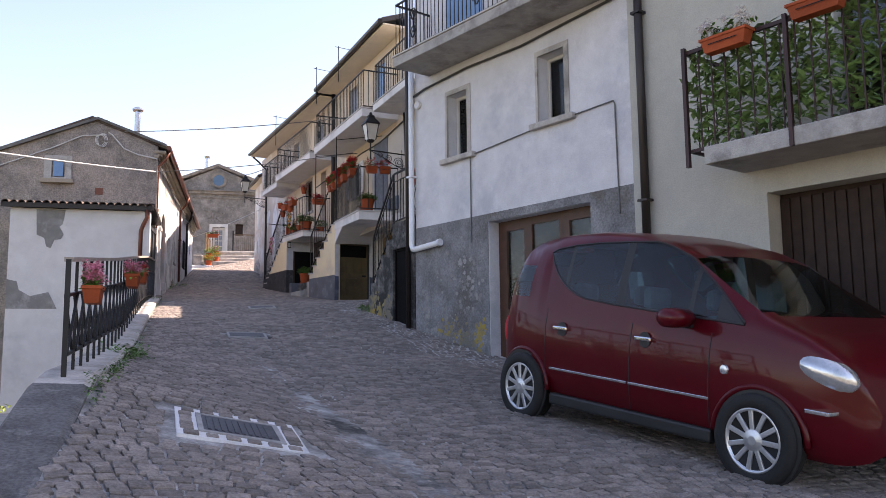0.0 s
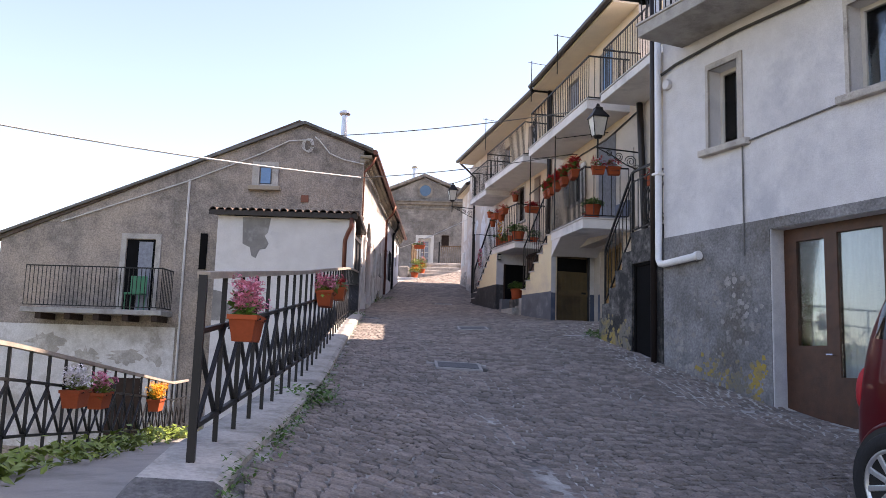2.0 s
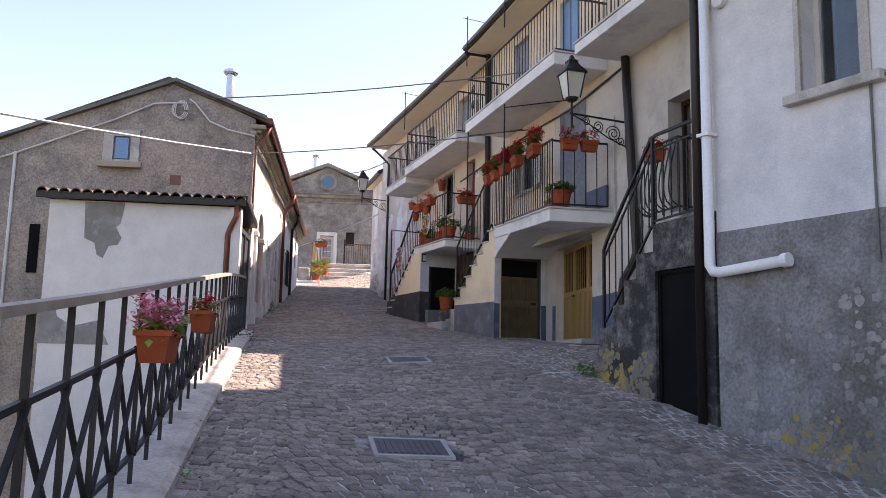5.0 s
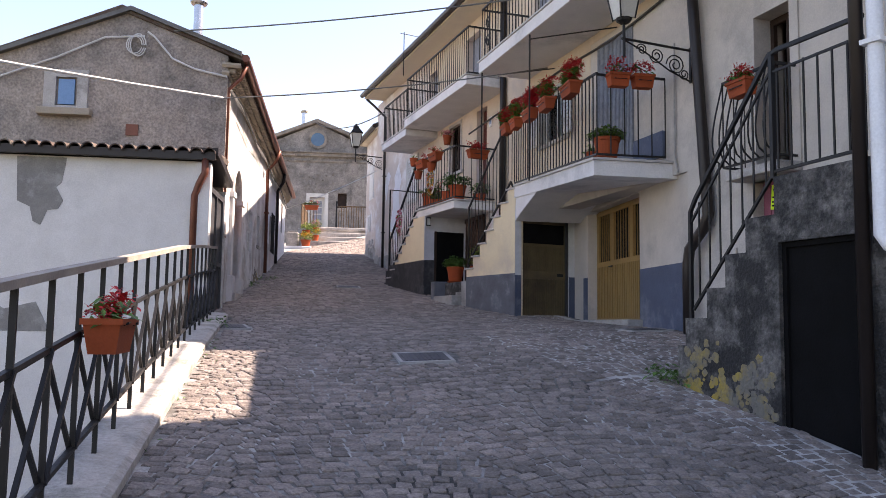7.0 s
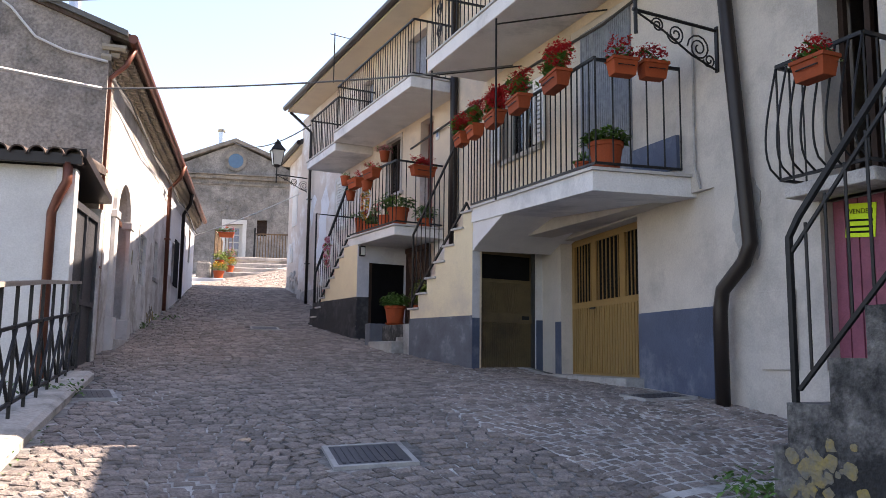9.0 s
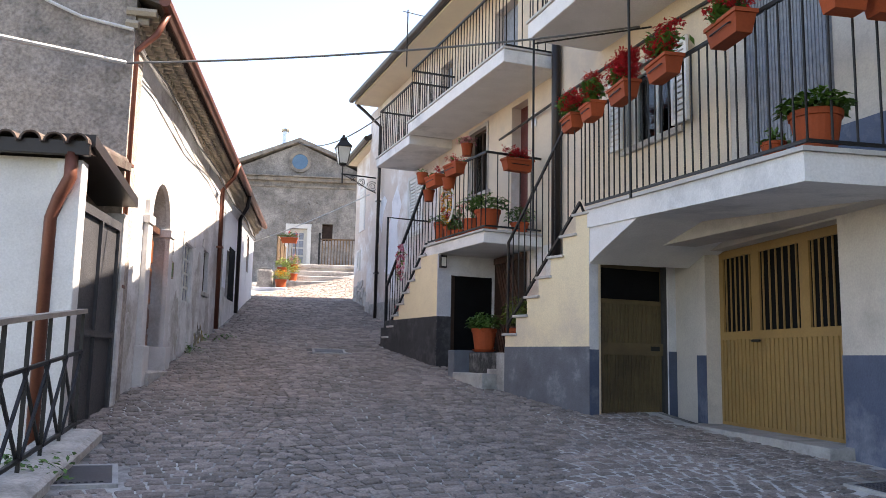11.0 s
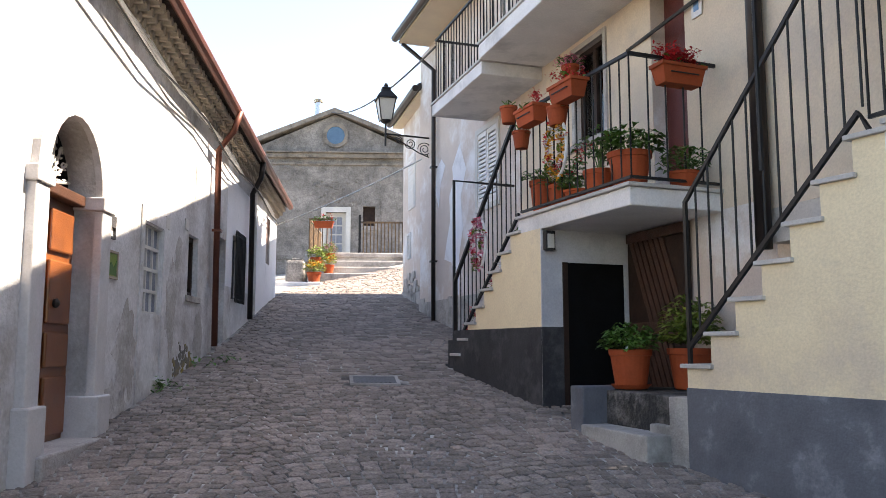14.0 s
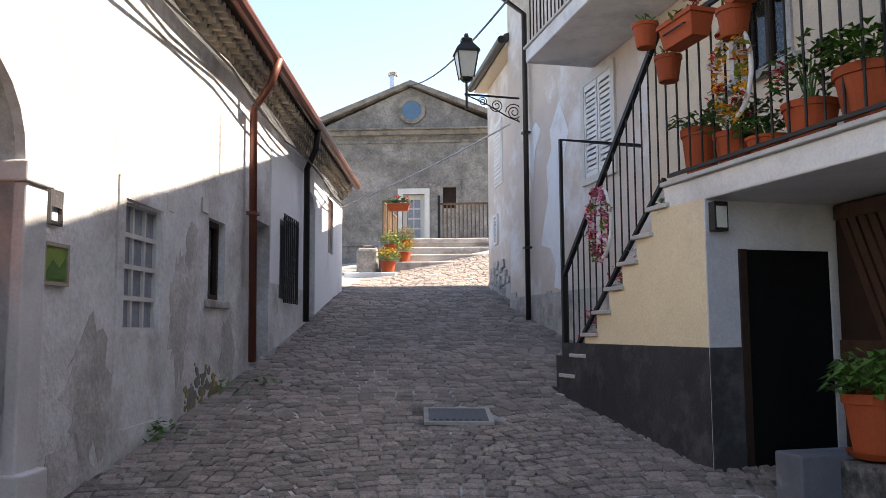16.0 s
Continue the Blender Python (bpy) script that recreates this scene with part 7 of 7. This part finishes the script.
# ---- manhole covers ----
def manhole(x, y, w, d, turn, label, ring=False):
    dx = (street_z(x + 0.3, y) - street_z(x - 0.3, y)) / 0.6
    dy = (street_z(x, y + 0.3) - street_z(x, y - 0.3)) / 0.6
    nrm = Vector((-dx, -dy, 1)).normalized()
    m = Matrix.Translation((x, y, street_z(x, y) + 0.012)) @ Vector((0, 0, 1)).rotation_difference(nrm).to_matrix().to_4x4() @ pose(0, 0, 0, 0, 0, turn)
    mh = root("manhole_cover", m, label, "manhole cover", "street covers")
    part("frame", holed(-w / 2 - 0.035, w / 2 + 0.035, -d / 2 - 0.035, d / 2 + 0.035, -0.03, 0.004, ((-w / 2, w / 2, -d / 2, d / 2),)), M_CONC, mh).matrix_local = Matrix(((1, 0, 0, 0), (0, 0, 1, 0), (0, 1, 0, 0), (0, 0, 0, 1)))
    part("plate", box(-w / 2, w / 2, -d / 2, d / 2, -0.03, 0.0), M_MANHOLE, mh)
    rib = None
    k = int(w / 0.05)
    for i in range(k):
        x0 = -w / 2 + 0.03 + i * (w - 0.06) / k
        if rib is None:
            rib = part("rib", box(0, 0.022, -d / 2 + 0.04, d / 2 - 0.04, 0.0, 0.006), M_MANHOLE, mh)
            rib.location = (x0, 0, 0)
        else:
            again(rib, (x0, 0, 0), parent=mh)
    if ring:
        part("mortar_bed", box(-w / 2 - 0.17, w / 2 + 0.17, -d / 2 - 0.17, d / 2 + 0.17, -0.04, -0.006), M_SLAB, mh, "white mortar bed round the cover")
        rr = random.Random(2)
        for sx, sy, n, ax in ((0, -1, 6, 0), (0, 1, 6, 0), (-1, 0, 5, 1), (1, 0, 5, 1)):
            for i in range(n):
                q = (i + 0.5) / n - 0.5
                cx, cy = (q * (w + 0.3), sy * (d / 2 + 0.105)) if ax == 0 else (sx * (w / 2 + 0.105), q * (d + 0.04))
                k = 0.044 + rr.uniform(-0.006, 0.004)
                part("sett", box(cx - k, cx + k, cy - k, cy + k, -0.03, 0.004 + rr.uniform(-0.003, 0.003), 0.006), M_COBBLE, mh)
    return mh


COVERS = ((1.6, 6.12, 0.5, 0.44, -2, "rectangular cast-iron cover with pale mortar round it"), (2.77, 13.34, 0.52, 0.44, -5, "ribbed cast-iron manhole cover in the street"), (3.71, 17.48, 0.46, 0.46, -5, "square ribbed cast-iron manhole cover"), (4.63, 27.4, 0.44, 0.4, -6, "square ribbed cast-iron manhole cover"), (6.85, 18.75, 0.5, 0.35, 0, "dark drain grate at the foot of the wall"), (1.95, 20.3, 0.4, 0.5, 5, "worn square cover beside the shed"))
for i, c in enumerate(COVERS):
    manhole(*c, ring=i == 0)

# ---- sale notice on the red door ----
sale = root("sale_notice", FC @ pose(-2.62, -0.13, 4.44, 90, 6, 180), "fluorescent yellow for-sale notice on the red door", "notice")
part("paper", box(-0.13, 0.13, -0.13, 0.13, 0, 0.004), M_SIGN, sale)
cu = bpy.data.curves.new("notice_text", "FONT")
cu.body, cu.size, cu.align_x, cu.extrude = "VENDESI", 0.055, "CENTER", 0.001
cu.materials.append(M_BLACK)
tx = new("notice_text", cu)
tx.parent = sale
tx.location = (0, 0.05, 0.006)
for z in (0.0, -0.05, -0.09):
    part("text_bar", box(-0.11, 0.11, z - 0.008, z + 0.008, 0.004, 0.006), M_BLACK, sale)
view_tile = root("ceramic_tile", FE @ pose(0.29, 0.0, 4.84), "small ceramic tile with a green painted landscape in a frame", "tile")
part("tile_frame", holed(-0.13, 0.13, -0.11, 0.11, -0.02, 0.0, ((-0.11, 0.11, -0.09, 0.09),)), M_CORNICE, view_tile)
part("glazed_field", box(-0.11, 0.11, -0.012, 0.0, -0.09, 0.09), M_LEAFY, view_tile)
part("hill", prism([(-0.1, -0.05), (-0.03, 0.02), (0.04, -0.02), (0.1, 0.04), (0.1, -0.08), (-0.1, -0.08)], -0.015, -0.012), M_LEAF, view_tile)
plate = root("number_tile", FD @ pose(-1.15, 0.012, 7.1), "small white tile with blue marks beside the door", "tile")
part("tile", box(-0.07, 0.07, 0, 0.012, -0.1, 0.1, 0.003), M_SHUTTER, plate)
part("mark", box(-0.035, 0.035, 0.012, 0.014, -0.05, 0.05), M_BLUESH, plate)
box_lamp = root("wall_lantern", FDF @ pose(-0.03, -0.06, 5.2), "small dark wall light in the niche", "wall light")
part("lantern_body", box(-0.06, 0.0, -0.05, 0.05, -0.12, 0.06, 0.006), M_IRON, box_lamp)
part("lantern_glass", box(-0.065, -0.058, -0.035, 0.035, -0.1, 0.03), M_LAMPGLASS, box_lamp)

# ---- left of the lane: lamp post, satellite dish, chair, tree ----
chair = root("plastic_chair", FGB @ pose(-5.35, -0.4, 3.12), "green plastic chair on the gable balcony", "chair")
part("seat", box(-0.2, 0.2, -0.2, 0.2, 0.38, 0.42, 0.01), M_PLASTIC_GREEN, chair)
part("backrest", box(-0.2, 0.2, 0.17, 0.2, 0.42, 0.85, 0.01), M_PLASTIC_GREEN, chair)
for x in (-0.17, 0.17):
    for y in (-0.17, 0.17):
        part("leg", tube([(x, y, 0), (x, y, 0.38)], 0.015, 8), M_PLASTIC_GREEN, chair)
dish = root("satellite_dish", Matrix.Translation((-3.35, 11.2, 3.75)) @ pose(0, 0, 0, 62, 0, 20), "white satellite dish on a thin mast", "satellite dish")
part("dish", lathe([(0.02, 0.0), (0.15, 0.02), (0.28, 0.07), (0.36, 0.13), (0.355, 0.14), (0.27, 0.085)], 28), M_PVC, dish, smooth=True)
part("feed_arm", tube([(0, -0.3, 0.1), (0, -0.05, 0.42)], 0.012, 6), M_STEEL, dish)
part("mast", tube([(0, 0, 0), (0, -1.0, -1.9), (0, -1.4, -2.65)], 0.02, 8), M_STEEL, dish)
lamp_post = root("lamp_post", Matrix.Translation((-3.4, 12.6, 0.0)), "grey lantern on a short post below the lane", "street lamp")
part("post", tube([(0, 0, -1.0), (0, 0, 2.2)], 0.035, 10), M_GATE, lamp_post)
part("lantern", lathe([(0.08, 2.2), (0.16, 2.48), (0.17, 2.5), (0.06, 2.62), (0.02, 2.72)], 6), M_LAMPGLASS, lamp_post)


def tree(x, y, z, h, seed, label):
    rnd = random.Random(seed)
    t = root("tree", Matrix.Translation((x, y, z)), label, "tree")
    bm = tube([(0, 0, -0.5), (0.05, 0, h * 0.3), (0.1, 0.06, h * 0.6)], 0.12, 8)
    tips = []
    for i in range(9):
        a, l = rnd.uniform(0, 6.28), rnd.uniform(0.2, 0.38) * h
        b = (0.08, 0.03, h * rnd.uniform(0.3, 0.6))
        e = (b[0] + l * math.cos(a), b[1] + l * math.sin(a), b[2] + l * rnd.uniform(0.4, 1.0))
        tube([b, ((b[0] + e[0]) / 2, (b[1] + e[1]) / 2, (b[2] + e[2]) / 2 + 0.1), e], 0.04, 6, bm)
        tips.append(e)
    part("trunk", bm, M_WOODDARK, t)
    bm = bmesh.new()
    for e in tips + [(0.1, 0.06, h * 0.85)]:
        for _ in range(9):
            c = [e[j] + rnd.gauss(0, h * 0.1) for j in range(3)]
            leaves(bm, c, (0.22, 0.22, 0.18), 46, 0.07, rnd)
    part("crown", bm, M_LEAF, t)


tree(-6.6, 14.0, -1.0, 4.6, 3, "dark green leafy tree beside the lane")
tree(-9.0, 19.5, -1.5, 5.6, 4, "dark green leafy tree behind the lane")

# ---- weeds in the kerb and wall joints ----
rnd = random.Random(11)
bm = bmesh.new()
for _ in range(110):
    y = rnd.uniform(6.0, 12.5) if rnd.random() < 0.8 else rnd.uniform(12.5, 19)
    x = rail_x(y) + 0.24 + rnd.gauss(0, 0.03)
    leaves(bm, (x, y, street_z(x, y) + 0.03), (0.035, 0.06, 0.02), 9 if y < 12.5 else 3, 0.015, rnd)
for cx, cy, n in ((1.62, 20.3, 26), (5.5, 16.05, 18), (2.55, 26.9, 8), (1.0, 9.8, 16), (2.95, 28.4, 6)):
    for _ in range(n):
        x, y = cx + rnd.gauss(0, 0.12), cy + rnd.gauss(0, 0.14)
        leaves(bm, (x, y, street_z(x, y) + 0.05), (0.05, 0.05, 0.04), 10, 0.028, rnd)
tagged(part("weeds", bm, M_LEAF), "green weeds growing in the kerb joint", "weeds", kind="stuff")
bm = bmesh.new()
for _ in range(120):
    y = rnd.uniform(8, 17)
    leaves(bm, (-1.15 + rnd.gauss(0, 0.12), y, lane_z(-1.2, y) + 0.08), (0.06, 0.1, 0.05), 12, 0.05, rnd)
tagged(part("lane_plants", bm, M_LEAFY), "low yellow-green plants along the lower railing", "plants", kind="stuff")
# roof aerials
for m, z in ((FC @ pose(4.2, 0.7, 9.75), 0.9), (FC @ pose(2.0, 0.7, 9.75), 0.7), (FD @ pose(2.5, 0.7, 9.6), 0.8)):
    ae = root("aerial", m, "thin metal rod with a cross arm at the eave", "aerial")
    part("mast", tube([(0, 0, -0.6), (0, 0, z * 0.6)], 0.012, 6), M_IRON, ae)
    part("arm", tube([(0, -0.5, z * 0.5), (0, 0.1, z * 0.55)], 0.008, 6), M_IRON, ae)


# ---- cobblestones ----
def pale(x, y):
    """The stretch along the right-hand walls that was laid anew in pale mortar."""
    if y > 23.5:
        return False
    return y > 9.5 and x > 4.5 + 0.4 * math.sin(y * 0.9) + 0.25 * abs(y - 16.5)


bm = bmesh.new()
cells = {}
for i in range(82):
    for k in range(36):
        x, y = 2.0 + k * 0.16, 9.5 + i * 0.175
        if pale(x, y) and street_left(y) < x < street_right(y) + 0.1:
            q = []
            for u, v in ((k, i), (k + 1, i), (k + 1, i + 1), (k, i + 1)):
                if (u, v) not in cells:
                    a, b = 2.0 + u * 0.16, 9.5 + v * 0.175
                    cells[u, v] = bm.verts.new((a, b, street_z(a, b) - 0.0015))
                q.append(cells[u, v])
            bm.faces.new(q)
part("mortar_bed", bm, M_MORTAR, street, "pale mortar between newly laid setts")


def stone_rows():
    """Rows of stones across the street, each with its own size, jitter and lift."""
    rnd = random.Random(21)
    y = -1.6
    while y < 38.0:
        near = y < 27
        d = rnd.uniform(0.078, 0.1) * (1.0 if near else 1.35)
        a = street_left(y) + 0.06
        if y < 6.3:
            a -= (6.3 - y) * 0.06
        b = min(street_right(y), 8.2) - 0.03
        if y > 34:
            b = min(b, 7.5)
        x = a + rnd.uniform(0, 0.08)
        while x < b:
            w = rnd.uniform(0.085, 0.13) * (1.0 if near else 1.35)
            u = 2 * (((x + w / 2 - 0.3) / 1.5) % 1.0) - 1
            bow = 0.15 * math.sin((x - a) / max(b - a, 1) * math.pi) + 0.15 * (1 - u * u)
            turn = math.atan(-0.4 * u)
            yc = y + bow + rnd.uniform(-0.01, 0.01)
            if not any(abs(x + w / 2 - c[0]) < c[2] / 2 + (0.1 if i else 0.25) and abs(yc + d / 2 - c[1]) < c[3] / 2 + (0.09 if i else 0.25) for i, c in enumerate(COVERS)):
                yield x, yc, w, d * (0.93 + 0.07 * math.cos(turn)), turn + rnd.gauss(0, 0.05), rnd.random(), rnd.random()
            x += w + (rnd.uniform(0.006, 0.014) if pale(x, y) else rnd.uniform(0.003, 0.012))
        y += d + (0.006 if y < 19 else 0.011)


def stone_shape(w, d, g, skew):
    """Corner places of one cobble: foot, shoulder and chamfered top."""
    foot = [(g, g), (w - g, g + skew), (w - g + skew, d - g), (g - skew, d - g)]
    c = 0.012
    top = [(g + c, g + c), (w - g - c, g + c + skew), (w - g - c + skew, d - g - c), (g + c - skew, d - g - c)]
    return foot, top


verts, faces, picked = [], [], []
for x, y, w, d, turn, r, q in stone_rows():
    z = street_z(x + w / 2, y + d / 2)
    zx = (street_z(x + w, y) - street_z(x, y)) / w
    zy = (street_z(x, y + d + 0.1) - street_z(x, y)) / (d + 0.1)
    lift = 0.002 + 0.009 * r
    foot, top = stone_shape(w, d, 0.006 if pale(x, y) else 0.004, 0.012 * (q - 0.5))
    tx, ty = 0.07 * (q - 0.5), 0.07 * (r - 0.5)
    cs, sn = math.cos(turn), math.sin(turn)
    foot, top = ([(w / 2 + cs * (u - w / 2) - sn * (v - d / 2), d / 2 + sn * (u - w / 2) + cs * (v - d / 2)) for u, v in some] for some in (foot, top))
    pts = [(x + u, y + v, z - 0.03 + zx * (u - w / 2) + zy * (v - d / 2)) for u, v in foot]
    pts += [(x + u, y + v, z + lift - 0.006 + (zx + tx) * (u - w / 2) + (zy + ty) * (v - d / 2)) for u, v in foot]
    pts += [(x + u, y + v, z + lift + (zx + tx) * (u - w / 2) + (zy + ty) * (v - d / 2)) for u, v in top]
    if 12.0 < y < 13.7 and 1.7 < x < 3.6 and len(picked) < 290:
        picked.append(pts)
        continue
    k = len(verts)
    verts += pts
    for j in range(4):
        i = (j + 1) % 4
        faces.append((k + j, k + i, k + 4 + i, k + 4 + j))
        faces.append((k + 4 + j, k + 4 + i, k + 8 + i, k + 8 + j))
    faces.append((k + 8, k + 9, k + 10, k + 11))
me = bpy.data.meshes.new("cobbles")
me.from_pydata(verts, [], faces)
me.materials.append(M_COBBLES)
rest = tagged(new("cobbles", me), "worn grey-brown cobbles of the street", kind="stuff")
rest.parent = street
box_faces = [f for j in range(4) for f in ((j, (j + 1) % 4, 4 + (j + 1) % 4, 4 + j), (4 + j, 4 + (j + 1) % 4, 8 + (j + 1) % 4, 8 + j))] + [(8, 9, 10, 11)]
for i, pts in enumerate(picked):
    c = Vector(pts[0])
    me = bpy.data.meshes.new("cobblestone")
    me.from_pydata([Vector(p) - c for p in pts], [], box_faces)
    me.materials.append(M_COBBLE)
    o = new("cobblestone", me)
    o.parent, o.location = street, c
